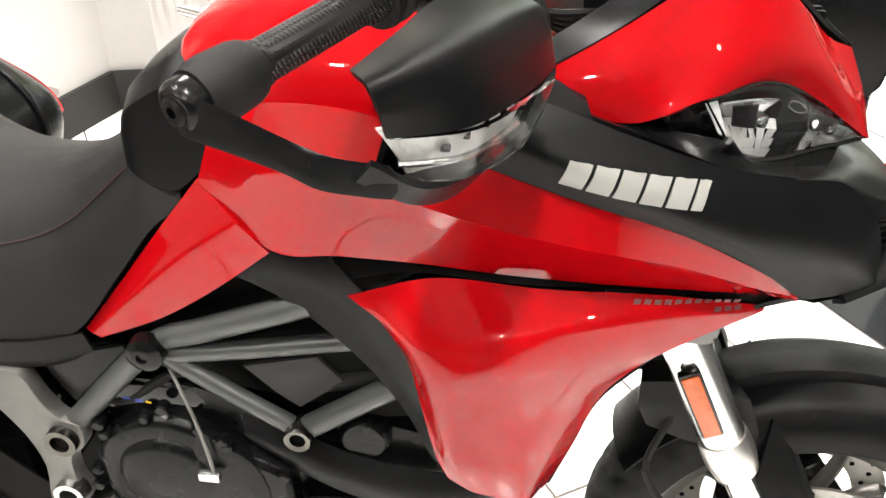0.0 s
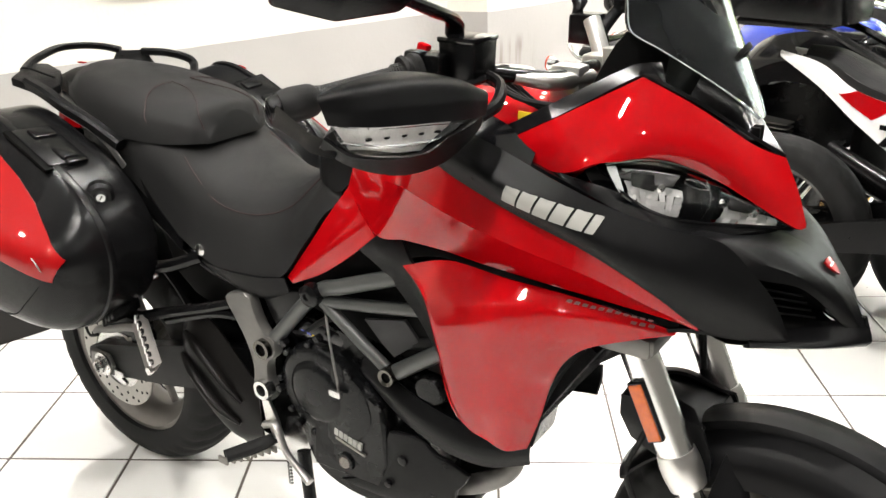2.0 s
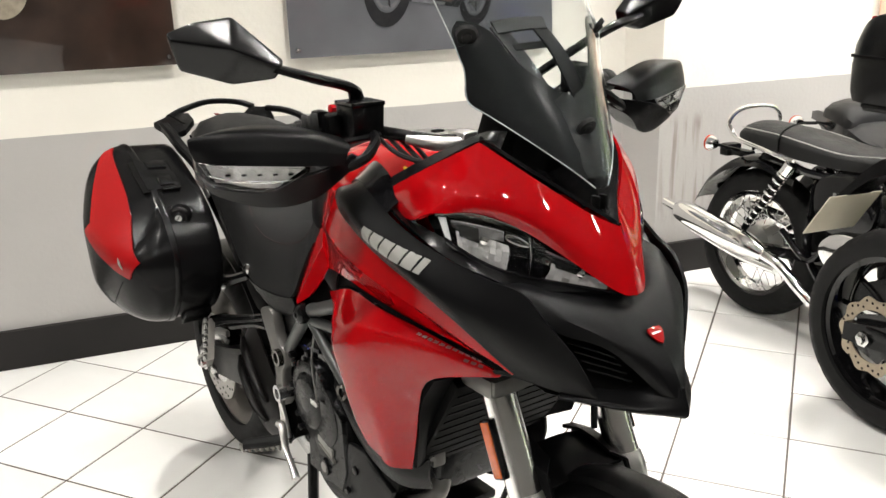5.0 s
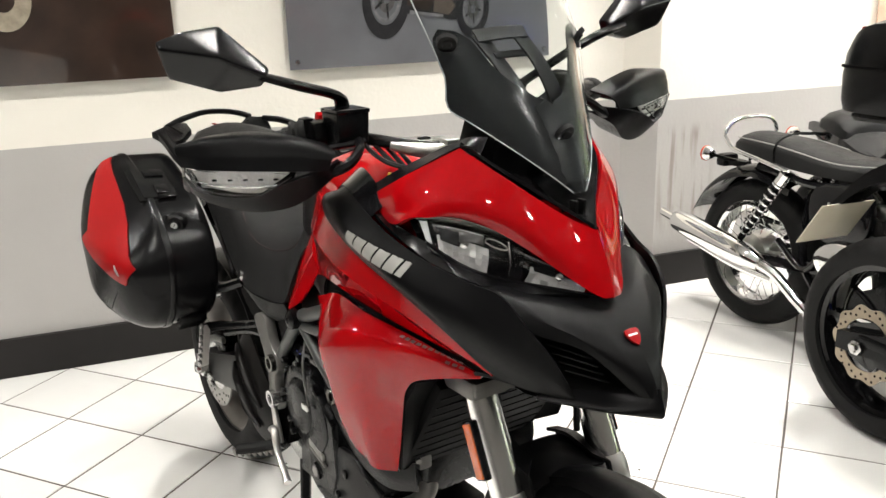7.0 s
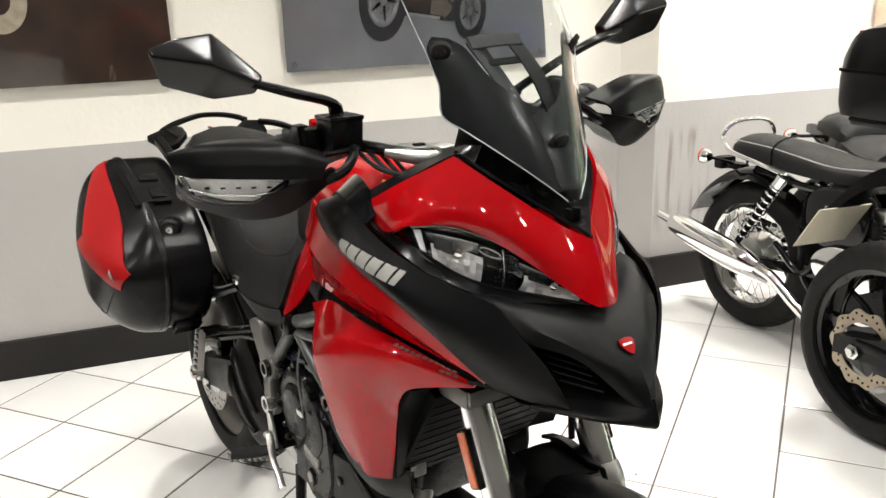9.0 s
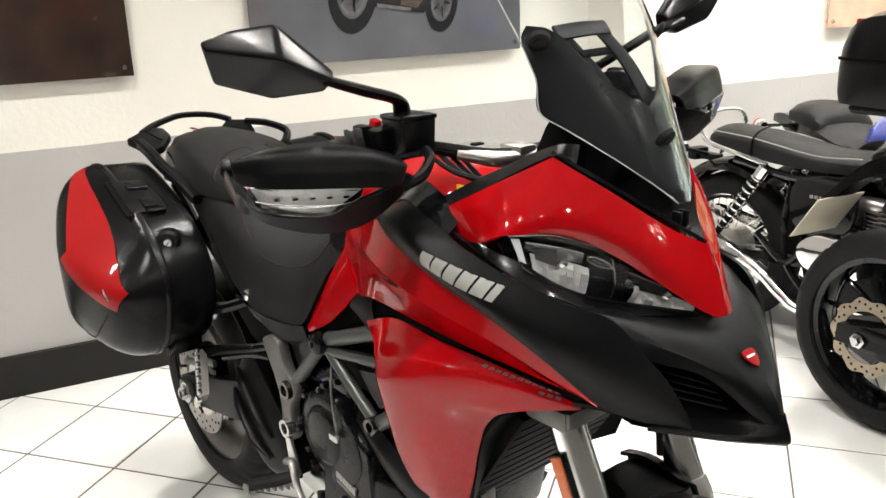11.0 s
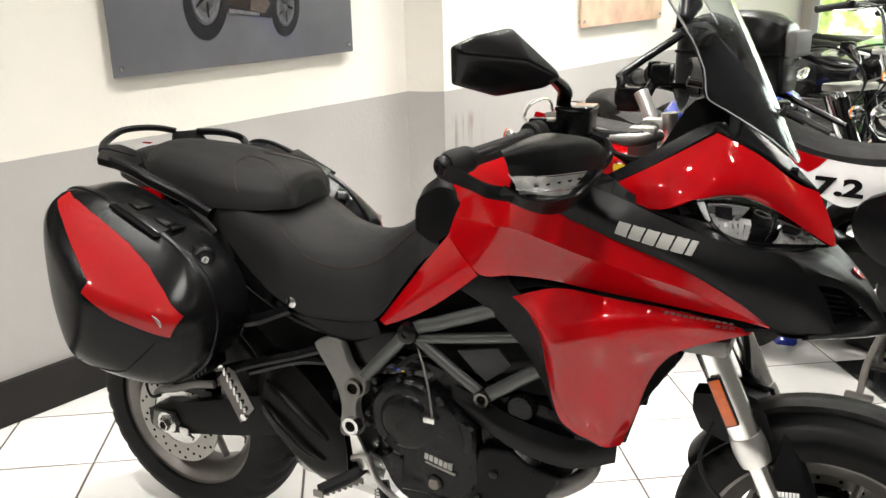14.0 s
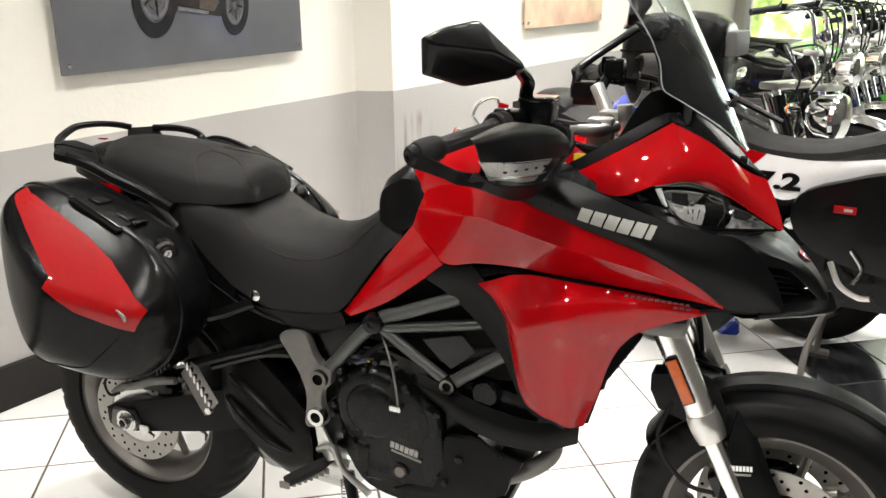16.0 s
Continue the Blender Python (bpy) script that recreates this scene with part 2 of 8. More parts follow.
def tile_material(name, colour, rough):
    """Glazed floor tile: each tile a shade of its own, faint veins, smears and dirt specks."""
    m, n, l, b = nodes_of(name)
    co = n.new("ShaderNodeNewGeometry")
    info = n.new("ShaderNodeObjectInfo")
    vein = n.new("ShaderNodeTexNoise")
    vein.inputs["Scale"].default_value, vein.inputs["Detail"].default_value, vein.inputs["Distortion"].default_value = 5, 8, 1.2
    l.new(co.outputs["Position"], vein.inputs["Vector"])
    mx = n.new("ShaderNodeMix")
    mx.data_type = "RGBA"
    l.new(vein.outputs["Fac"], mx.inputs["Factor"])
    mx.inputs["A"].default_value = (*[c * 0.88 for c in colour], 1)
    mx.inputs["B"].default_value = (*colour, 1)
    hsv = n.new("ShaderNodeHueSaturation")
    mr = n.new("ShaderNodeMapRange")
    mr.inputs["To Min"].default_value, mr.inputs["To Max"].default_value = 0.93, 1.05
    l.new(info.outputs["Random"], mr.inputs["Value"])
    l.new(mr.outputs[0], hsv.inputs["Value"])
    l.new(mx.outputs["Result"], hsv.inputs["Color"])
    vo = n.new("ShaderNodeTexVoronoi")
    vo.inputs["Scale"].default_value = 3.7
    l.new(co.outputs["Position"], vo.inputs["Vector"])
    lim = n.new("ShaderNodeMath")
    lim.operation = "LESS_THAN"
    l.new(vo.outputs["Distance"], lim.inputs[0])
    lim.inputs[1].default_value = 0.018
    sp = n.new("ShaderNodeMix")
    sp.data_type = "RGBA"
    l.new(lim.outputs[0], sp.inputs["Factor"])
    l.new(hsv.outputs[0], sp.inputs["A"])
    sp.inputs["B"].default_value = (0.10, 0.09, 0.08, 1)
    l.new(sp.outputs["Result"], b.inputs["Base Color"])
    smear = n.new("ShaderNodeMapRange")
    smear.inputs["To Min"].default_value, smear.inputs["To Max"].default_value = rough * 0.6, rough * 1.5
    l.new(vein.outputs["Fac"], smear.inputs["Value"])
    l.new(smear.outputs[0], b.inputs["Roughness"])
    return m


BORDER = 0.876
WALL = wall_material("two_tone_plaster", BORDER)
# assumed dark grey for the unseen walls, keeps reflections in the red paint deep
PLAINWALL = material("unseen_wall_grey", (0.13, 0.125, 0.12), 0.6, vary=0.06, scale=2, bump=0.3, bump_scale=55)
SKIRT = material("black_skirting", (0.014, 0.0125, 0.012), 0.5, vary=0.25, scale=8, stain=0.4, spec=0.3)
TILE = tile_material("white_floor_tile", (0.80, 0.795, 0.775), 0.16)
BLACKTILE = tile_material("black_floor_tile", (0.02, 0.021, 0.023), 0.10)
GROUT = material("dark_grout", (0.10, 0.085, 0.075), 0.8, vary=0.3, scale=20)
CEILMAT = material("ceiling_board", (0.42, 0.42, 0.41), 0.7, vary=0.05, scale=6)
CEILBAR = material("ceiling_bar", (0.10, 0.10, 0.10), 0.5)


# ---- mesh tools ----
def catmull(pts, s, breaks=()):
    """A point of the smooth curve through pts, s from 0 to 1."""
    n = len(pts) - 1
    f = min(max(s, 0.0), 1.0) * n
    i = min(int(f), n - 1)
    t = f - i
    p1, p2 = Vector(pts[i]), Vector(pts[i + 1])
    p0 = Vector(pts[i - 1]) if i > 0 and i not in breaks else 2 * p1 - p2
    p3 = Vector(pts[i + 2]) if i + 2 <= n and i + 1 not in breaks else 2 * p2 - p1
    return 0.5 * (2 * p1 + (p2 - p0) * t + (2 * p0 - 5 * p1 + 4 * p2 - p3) * t * t + (3 * p1 - p0 - 3 * p2 + p3) * t ** 3)


def surf(rows, u, v, breaks=(), kinks=()):
    """The smooth sheet through rows of points: u along a row, v across the rows; kinks are sharp corners of the first row."""
    return catmull([catmull(r, u, kinks if k == 0 else ()) for k, r in enumerate(rows)], v, breaks)


def shell(rows, nu=28, nv=12, thick=0.004, span=(0, 1, 0, 1), lift=0.0, slant=0.0, both=False, breaks=(), kinks=()):
    """A sheet with thickness; span cuts a piece (u0, u1, v0, v1) out of it, lift raises it off, both adds its mirror image."""
    u0, u1, v0, v1 = span
    P = np.array([[surf(rows, u0 + (u1 - u0) * i / nu + slant * (0.5 - j / nv), v0 + (v1 - v0) * j / nv, breaks, kinks) for i in range(nu + 1)] for j in range(nv + 1)])
    N = np.cross(np.gradient(P, axis=1), np.gradient(P, axis=0))
    N /= np.maximum(np.linalg.norm(N, axis=2, keepdims=True), 1e-9)
    if (N[:, :, 1].mean() + 0.2 * N[:, :, 2].mean()) * np.sign(P[:, :, 1].mean() or -1) < 0:
        N = -N
    top, low = P + N * lift, P + N * (lift - thick)
    w = nu + 1
    verts = np.concatenate([top.reshape(-1, 3), low.reshape(-1, 3)])
    k = w * (nv + 1)
    faces = []
    for j in range(nv):
        for i in range(nu):
            a, b, c, d = j * w + i, j * w + i + 1, (j + 1) * w + i + 1, (j + 1) * w + i
            faces += [(a, b, c, d), (k + d, k + c, k + b, k + a)]
    rim = [j for j in range(w)] + [(j + 1) * w - 1 for j in range(1, nv + 1)] + [nv * w + i for i in range(nu - 1, -1, -1)] + [j * w for j in range(nv - 1, 0, -1)]
    for a, b in zip(rim, rim[1:] + rim[:1]):
        faces.append((b, a, k + a, k + b))
    bm = raw(verts, faces)
    return (bm, mirrored(bm)) if both else bm


def coons(top, low, left, right, n):
    """Rows of points of the smooth patch between four edges; left and right run from top to low."""
    rows = []
    m = len(top) - 1
    for j in range(n + 1):
        v = j / n
        a, b = catmull(left, v), catmull(right, v)
        row = []
        for i in range(m + 1):
            u = i / m
            p = Vector(top[i]) * (1 - v) + Vector(low[i]) * v + a * (1 - u) + b * u
            p -= Vector(top[0]) * (1 - u) * (1 - v) + Vector(top[-1]) * u * (1 - v) + Vector(low[0]) * (1 - u) * v + Vector(low[-1]) * u * v
            row.append(tuple(p))
        rows.append(row)
    return rows


def faceted(verts, faces, bevel=0.004, seg=2):
    """A closed body of flat faces with softened edges."""
    bm = raw(verts, faces)
    bmesh.ops.bevel(bm, geom=list(bm.edges), offset=bevel, segments=seg, profile=0.6, affect="EDGES", clamp_overlap=True)
    return bm


def raw(verts, faces):
    me = bpy.data.meshes.new("tmp")
    me.from_pydata([tuple(v) for v in verts], [], faces)
    bm = bmesh.new()
    bm.from_mesh(me)
    bpy.data.meshes.remove(me)
    bmesh.ops.recalc_face_normals(bm, faces=bm.faces)
    return bm


def merge(*bms):
    out = bmesh.new()
    for b in bms:
        me = bpy.data.meshes.new("tmp")
        b.to_mesh(me)
        out.from_mesh(me)
        bpy.data.meshes.remove(me)
    return out


def mirrored(bm):
    b = bm.copy()
    for v in b.verts:
        v.co.y = -v.co.y
    bmesh.ops.reverse_faces(b, faces=b.faces)
    return b


def moved(bm, m):
    bmesh.ops.transform(bm, matrix=m, verts=bm.verts)
    return bm


def tube(pts, r, seg=10, n=None, flat=1.0):
    """A round bar through pts; r one radius or one for each point; flat squeezes it across."""
    n = n or max(2, (len(pts) - 1) * 6)
    rs = r if isinstance(r, (list, tuple)) else [r] * len(pts)
    C = [catmull(pts, i / n) for i in range(n + 1)]
    verts, faces = [], []
    up = Vector((0, 0, 1))
    for i, c in enumerate(C):
        d = (C[min(i + 1, n)] - C[max(i - 1, 0)]).normalized()
        side = d.cross(up)
        side = side.normalized() if side.length > 0.05 else d.cross(Vector((1, 0, 0))).normalized()
        oth = side.cross(d)
        rad = catmull([(q, 0, 0) for q in rs], i / n).x
        for k in range(seg):
            a = 2 * math.pi * k / seg
            verts.append(c + side * math.cos(a) * rad + oth * math.sin(a) * rad * flat)
    for i in range(n):
        for k in range(seg):
            faces.append((i * seg + k, i * seg + (k + 1) % seg, (i + 1) * seg + (k + 1) % seg, (i + 1) * seg + k))
    faces += [tuple(range(seg - 1, -1, -1)), tuple(range(n * seg, (n + 1) * seg))]
    return raw(verts, faces)


def flat_bar(pts, w, h, n=None, up=(0, 0, 1)):
    """A bar of chamfered rectangular section through pts: w across, h along up."""
    n = n or (len(pts) - 1) * 5
    C = [catmull(pts, i / n) for i in range(n + 1)]
    ring = [(-0.5, -0.28), (-0.28, -0.5), (0.28, -0.5), (0.5, -0.28), (0.5, 0.28), (0.28, 0.5), (-0.28, 0.5), (-0.5, 0.28)]
    rows = []
    for i, c in enumerate(C):
        d = (C[min(i + 1, n)] - C[max(i - 1, 0)]).normalized()
        side = d.cross(Vector(up)).normalized()
        top = side.cross(d)
        rows.append([tuple(c + side * a * w + top * b * h) for a, b in ring])
    return sections(rows, 1)


def lathe(profile, seg=40, closed=False):
    """A turned body: profile of (radius, y) about the Y axis."""
    verts, faces = [], []
    m = len(profile)
    for k in range(seg):
        a = 2 * math.pi * k / seg
        verts += [(r * math.cos(a), y, r * math.sin(a)) for r, y in profile]
    for k in range(seg):
        q = (k + 1) % seg
        for i in range(m - 1 if not closed else m):
            j = (i + 1) % m
            faces.append((k * m + i, q * m + i, q * m + j, k * m + j))
    if not closed:
        for i in (0, m - 1):
            if profile[i][0] > 1e-6:
                faces.append(tuple(k * m + i for k in range(seg)))
    bm = raw(verts, faces)
    bmesh.ops.remove_doubles(bm, verts=bm.verts, dist=1e-6)
    return bm


def rbox(c, s, bevel=0.004, segs=2, taper=1.0):
    bm = bmesh.new()
    bmesh.ops.create_cube(bm, size=1)
    for v in bm.verts:
        k = taper if v.co.z > 0 else 1.0
        v.co = Vector((v.co.x * s[0] * k, v.co.y * s[1] * k, v.co.z * s[2]))
    if bevel:
        bmesh.ops.bevel(bm, geom=bm.edges[:], offset=bevel, segments=segs, profile=0.6, affect="EDGES")
    return moved(bm, Matrix.Translation(c))


def slab(outline, y0, y1, bevel=0.003, smooth=0):
    """A plate with an outline of (x, z) between y0 and y1, its edges rounded."""
    if smooth:
        m = len(outline)
        ring = [(*p, 0) for p in outline]
        ring = ring[-1:] + ring + ring[:2]
        pts = [catmull(ring, (i + k / smooth + 1) / (m + 2)) for i in range(m) for k in range(smooth)]
        outline = [(p.x, p.y) for p in pts]
    m = len(outline)
    verts = [(x, y0, z) for x, z in outline] + [(x, y1, z) for x, z in outline]
    faces = [tuple(range(m)), tuple(range(2 * m - 1, m - 1, -1))] + [(i, (i + 1) % m, m + (i + 1) % m, m + i) for i in range(m)]
    bm = raw(verts, faces)
    if bevel:
        ring = [e for e in bm.edges if abs(e.verts[0].co.y - e.verts[1].co.y) < 1e-6]
        bmesh.ops.bevel(bm, geom=ring, offset=bevel, segments=2, profile=0.6, affect="EDGES")
    return bm


def sections(rings, nv=6, close=True):
    """A body through closed rings of points, each with the same count; the ends are capped."""
    n = (len(rings) - 1) * nv
    m = len(rings[0])
    verts = []
    for i in range(n + 1):
        for k in range(m):
            verts.append(catmull([r[k] for r in rings], i / n))
    faces = [(i * m + k, i * m + (k + 1) % m, (i + 1) * m + (k + 1) % m, (i + 1) * m + k) for i in range(n) for k in range(m)]
    faces += [tuple(range(m)), tuple(range(n * m, (n + 1) * m))]
    return raw(verts, faces)


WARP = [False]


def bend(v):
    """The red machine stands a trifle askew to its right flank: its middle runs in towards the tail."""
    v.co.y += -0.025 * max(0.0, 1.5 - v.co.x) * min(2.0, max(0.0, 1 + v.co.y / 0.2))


def part(name, bm, mat, parent, label="", sharp=38):
    """Links a bmesh as one mesh object under a thing or a part; several bmeshes make several objects."""
    if isinstance(bm, tuple):
        return [part(name, b, mat, parent, label, sharp) for b in bm][0]
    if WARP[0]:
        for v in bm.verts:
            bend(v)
    me = bpy.data.meshes.new(name)
    bm.to_mesh(me)
    bm.free()
    me.materials.append(mat)
    me.polygons.foreach_set("use_smooth", [True] * len(me.polygons))
    me.set_sharp_from_angle(angle=radians(sharp))
    ob = new(name, me)
    ob.parent = parent
    if label:
        ob["label"] = label
    return ob


def drape(rows, quad, n=4, lift=0.0012, thick=0.0015, breaks=()):
    """A thin patch laid on a sheet: quad of (x, z) corners, in turn round it."""
    P = np.array([[surf(rows, i / 90, j / 36, breaks) for i in range(91)] for j in range(37)]).reshape(-1, 3)
    side = np.sign(P[:, 1].mean())
    a, b, c, d = [np.array(q) for q in quad]
    out = []
    for j in range(n + 1):
        row = []
        for i in range(n + 1):
            s, t = i / n, j / n
            x, z = (a * (1 - s) + b * s) * (1 - t) + (d * (1 - s) + c * s) * t
            dist = (P[:, 0] - x) ** 2 + (P[:, 2] - z) ** 2
            k = np.argsort(dist)[:6]
            w = 1 / (dist[k] + 1e-7)
            row.append((x, float((P[k, 1] * w).sum() / w.sum()), z))
        out.append(row)
    return shell(out, n, n, thick, lift=lift)


def again(ob, m=None, parent=None):
    """One more object on the same mesh."""
    c = new(ob.name.split(".")[0], ob.data)
    c.parent = parent or ob.parent
    if m:
        c.matrix_basis = m
    if "label" in ob:
        c["label"] = ob["label"]
    return c


def thing(name, m, label, category, group=""):
    ob = new(name)
    ob.matrix_world = m
    return tagged(ob, label, category, group)


def structure(name, bm, mat, label=""):
    ob = part(name, bm, mat, None)
    return tagged(ob, label, "", "", "structure")


def T(x, y, z):
    return Matrix.Translation((x, y, z))


# ---- the room ----
WY, WX = 0.957, 2.015          # back wall and where it ends
PX, PY = 2.11, 0.80            # pilaster edge, wall beyond it
X0, X1, Y0 = -3.6, 7.2, -4.6


def plan_wall(pts, z0, z1, thick):
    """An upright wall along plan points, with thickness to the left of its way."""
    verts, faces = [], []
    n = len(pts)
    out = []
    for i in range(n):
        a, b = Vector(pts[max(i - 1, 0)]), Vector(pts[min(i + 1, n - 1)])
        d = (b - a).normalized()
        out.append(Vector(pts[i]) + Vector((-d.y, d.x)) * thick)
    for p in list(pts) + [tuple(o) for o in out]:
        verts += [(p[0], p[1], z0), (p[0], p[1], z1)]
    for i in range(n - 1):
        a, b, c, d = 2 * i, 2 * i + 2, 2 * n + 2 * i, 2 * n + 2 * i + 2
        faces += [(a, b, b + 1, a + 1), (c, c + 1, d + 1, d), (a + 1, b + 1, d + 1, c + 1), (a, c, d, b)]
    e = 2 * (n - 1)
    faces += [(0, 1, 2 * n + 1, 2 * n), (e, 2 * n + e, 2 * n + e + 1, e + 1)]
    return raw(verts, faces)


structure("wall_north", plan_wall([(X0, WY), (WX, WY), (PX, PY), (X1, PY)], 0, CEIL, 0.2), WALL, "cream plaster wall with a grey painted dado")
# south and west walls are unseen, added to close the room
structure("wall_south", plan_wall([(X1, Y0), (X0, Y0)], 0, CEIL, 0.2), PLAINWALL, "unseen plain grey wall, added to close the room")
structure("wall_west", plan_wall([(X0, Y0), (X0, WY)], 0, CEIL, 0.2), PLAINWALL, "unseen plain grey wall, added to close the room")
structure("wall_east", merge(plan_wall([(X1, PY), (X1, Y0)], 0, 0.75, 0.2), plan_wall([(X1, PY), (X1, Y0)], 2.5, CEIL, 0.2),
                             plan_wall([(X1, PY), (X1, 0.70)], 0.75, 2.5, 0.2), plan_wall([(X1, -4.1), (X1, Y0)], 0.75, 2.5, 0.2)),
          material("cream_plaster", (0.70, 0.67, 0.60), 0.6, vary=0.06, scale=2, bump=0.3, bump_scale=55), "cream wall with a wide shop window opening")
structure("baseboard", plan_wall([(X0, WY - 0.022), (WX - 0.01, WY - 0.022), (PX - 0.014, PY - 0.022), (X1, PY - 0.022)], 0.001, 0.155, 0.02), SKIRT, "tall black painted skirting board")
structure("window_1", merge(rbox((X1, -1.70, 0.78), (0.1, 4.80, 0.06)), rbox((X1, -1.70, 2.47), (0.1, 4.80, 0.06)),
                                  *[rbox((X1, y, 1.62), (0.08, 0.06, 1.62)) for y in (0.67, -4.07)]), WHITEPAINT, "wide shop window in a white frame")
# backdrop glows by itself in place of sunlight on the leaves
structure("backdrop", rbox((9.5, -2.5, 1.6), (0.1, 12, 6.0), 0), greenery_material("glowing_greenery"), "self-lit backdrop of greenery outside the window")

# suspended ceiling of boards in a bar grid
cb = [rbox(((X0 + X1) / 2, (Y0 + WY) / 2, CEIL + 0.05), (X1 - X0 + 0.4, WY - Y0 + 0.4, 0.06), 0)]
structure("ceiling", cb[0], CEILMAT, "white suspended ceiling boards")
bars = [rbox((X0 + 0.6 * i, (Y0 + WY) / 2, CEIL + 0.012), (0.024, WY - Y0, 0.02), 0) for i in range(1, 17)]
bars += [rbox(((X0 + X1) / 2, Y0 + 0.6 * j, CEIL + 0.010), (X1 - X0, 0.024, 0.018), 0) for j in range(1, 10)]
structure("trim", merge(*bars), CEILBAR, "grey grid bars of the ceiling")
for px, py in DOWNLIGHTS:
    lamp = thing("downlight", T(px, py, CEIL), "round white recessed ceiling downlight, switched on, of a partly added layout", "ceiling light", "ceiling downlights")
    part("rim", moved(lathe([(0.046, 0), (0.065, 0), (0.065, 0.014), (0.046, 0.014)], 24, True), pose(0, 0, -0.016, 90, 0, 0)), WHITEPAINT, lamp)
    part("lamp_disc", moved(lathe([(0.0, 0), (0.045, 0), (0.045, 0.006), (0.0, 0.006)], 24), pose(0, 0, -0.008, 90, 0, 0)), LAMPWHITE, lamp)


def wall_picture(x0, x1, z0, z1, y, mat, label):
    t = thing("wall_picture", T(x0, y, z0), label, "picture", "wall pictures")
    w, h = x1 - x0, z1 - z0
    part("print", rbox((w / 2, -0.028, h / 2), (w, 0.008, h), 0.002), mat, t)
    b = part("standoff_bolt", moved(lathe([(0, -0.008), (0.008, -0.008), (0.010, -0.004), (0.010, 0.036), (0, 0.036)], 14), T(0.03, -0.034, 0.03)), STEEL, t, "steel stand-off bolt")
    for dx, dz in ((w - 0.06, 0), (0, h - 0.06), (w - 0.06, h - 0.06)):
        again(b, T(dx, 0, dz))
    return t


SLATE = material("grey_blue_print", (0.125, 0.128, 0.140), 0.3, vary=0.30, scale=5, coat=0.8, stain=0.25)
UMBER = material("dark_brown_print", (0.030, 0.017, 0.012), 0.3, vary=0.95, scale=9, coat=0.7, stain=0.5)
ROCK = material("red_rock_print", (0.72, 0.47, 0.34), 0.4, vary=0.38, scale=11, coat=0.4, stain=0.6)
pic = wall_picture(0.495, 1.64, 1.098, 1.95, WY, SLATE, "grey-blue print of a motorcycle on stand-off bolts")
# the printed machine, flat on the print: tyres, rims, engine and pipes in layers
INK = {k: material("printed_" + k, c, 0.3, vary=0.6, scale=45, coat=0.8) for k, c in (("black", (0.016, 0.016, 0.018)), ("grey", (0.085, 0.083, 0.082)), ("brown", (0.030, 0.019, 0.015)), ("tan", (0.095, 0.075, 0.062)), ("steel", (0.15, 0.15, 0.16)))}
for cx, cz, rx, rz in ((0.405, 0.262, 0.100, 0.162), (0.778, 0.205, 0.072, 0.116)):
    squash = T(cx, -0.0352, cz) @ pose(0, 0, 0, 0, 8, 0) @ Matrix.Diagonal((rx, 1, rz, 1))
    part("printed_tyre", moved(lathe([(0.66, 0), (1.0, 0), (1.0, 0.0016), (0.66, 0.0016)], 48, True), squash), INK["black"], pic)
    part("printed_rim", moved(lathe([(0.50, 0), (0.60, 0), (0.60, 0.0014), (0.50, 0.0014)], 40, True), squash), INK["steel"], pic)
    part("printed_disc", moved(lathe([(0.16, 0), (0.36, 0), (0.36, 0.0014), (0.16, 0.0014)], 32, True), squash), INK["grey"], pic)
    for k in range(5):
        part("printed_spoke", moved(slab([(-0.05, 0.15), (0.05, 0.15), (0.03, 0.55), (-0.03, 0.55)], 0.0, 0.0012, 0), squash @ pose(0, 0, 0, 0, 72 * k + 20, 0)), INK["black"], pic)
for tone, layer, shape in (("black", 0.0350, [(0.47, 0.20), (0.56, 0.185), (0.70, 0.165), (0.74, 0.24), (0.74, 0.36), (0.62, 0.46), (0.48, 0.42)]), ("brown", 0.0354, [(0.49, 0.23), (0.58, 0.205), (0.62, 0.26), (0.60, 0.34), (0.50, 0.36)]),
                           ("tan", 0.0356, [(0.60, 0.20), (0.67, 0.185), (0.70, 0.22), (0.66, 0.27), (0.61, 0.26)]), ("steel", 0.0358, [(0.50, 0.195), (0.64, 0.175), (0.645, 0.187), (0.50, 0.21)]), ("steel", 0.0358, [(0.70, 0.24), (0.73, 0.30), (0.745, 0.40), (0.725, 0.40), (0.705, 0.30), (0.69, 0.25)]),
                           ("grey", 0.0360, [(0.53, 0.27), (0.57, 0.26), (0.585, 0.30), (0.54, 0.32)])):
    part("printed_body", slab(shape, -layer - 0.0006, -0.0335, 0), INK[tone], pic)
pic2 = wall_picture(-1.10, 0.075, 1.103, 1.95, WY, UMBER, "dark brown print of a motorcycle on stand-off bolts")
part("printed_wheel", moved(lathe([(0.05, 0), (0.115, 0), (0.115, 0.0016), (0.05, 0.0016)], 40, True), T(0.62, -0.0352, 0.30) @ Matrix.Diagonal((0.8, 1, 1, 1))), material("printed_tan", (0.30, 0.26, 0.20), 0.3, vary=0.5, scale=40, coat=0.6), pic2)
wall_picture(3.30, 4.31, 1.10, 1.75, PY, ROCK, "bright print of red rocks on stand-off bolts")


# ---- the red motorcycle: x ahead, y to its left, z up, origin under the rear axle ----
bike = thing("motorcycle", pose(0.154, 0.037, 0, -0.8, 0, -76.5), "red and black touring motorcycle with side cases on white tiles", "motorcycle")


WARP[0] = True


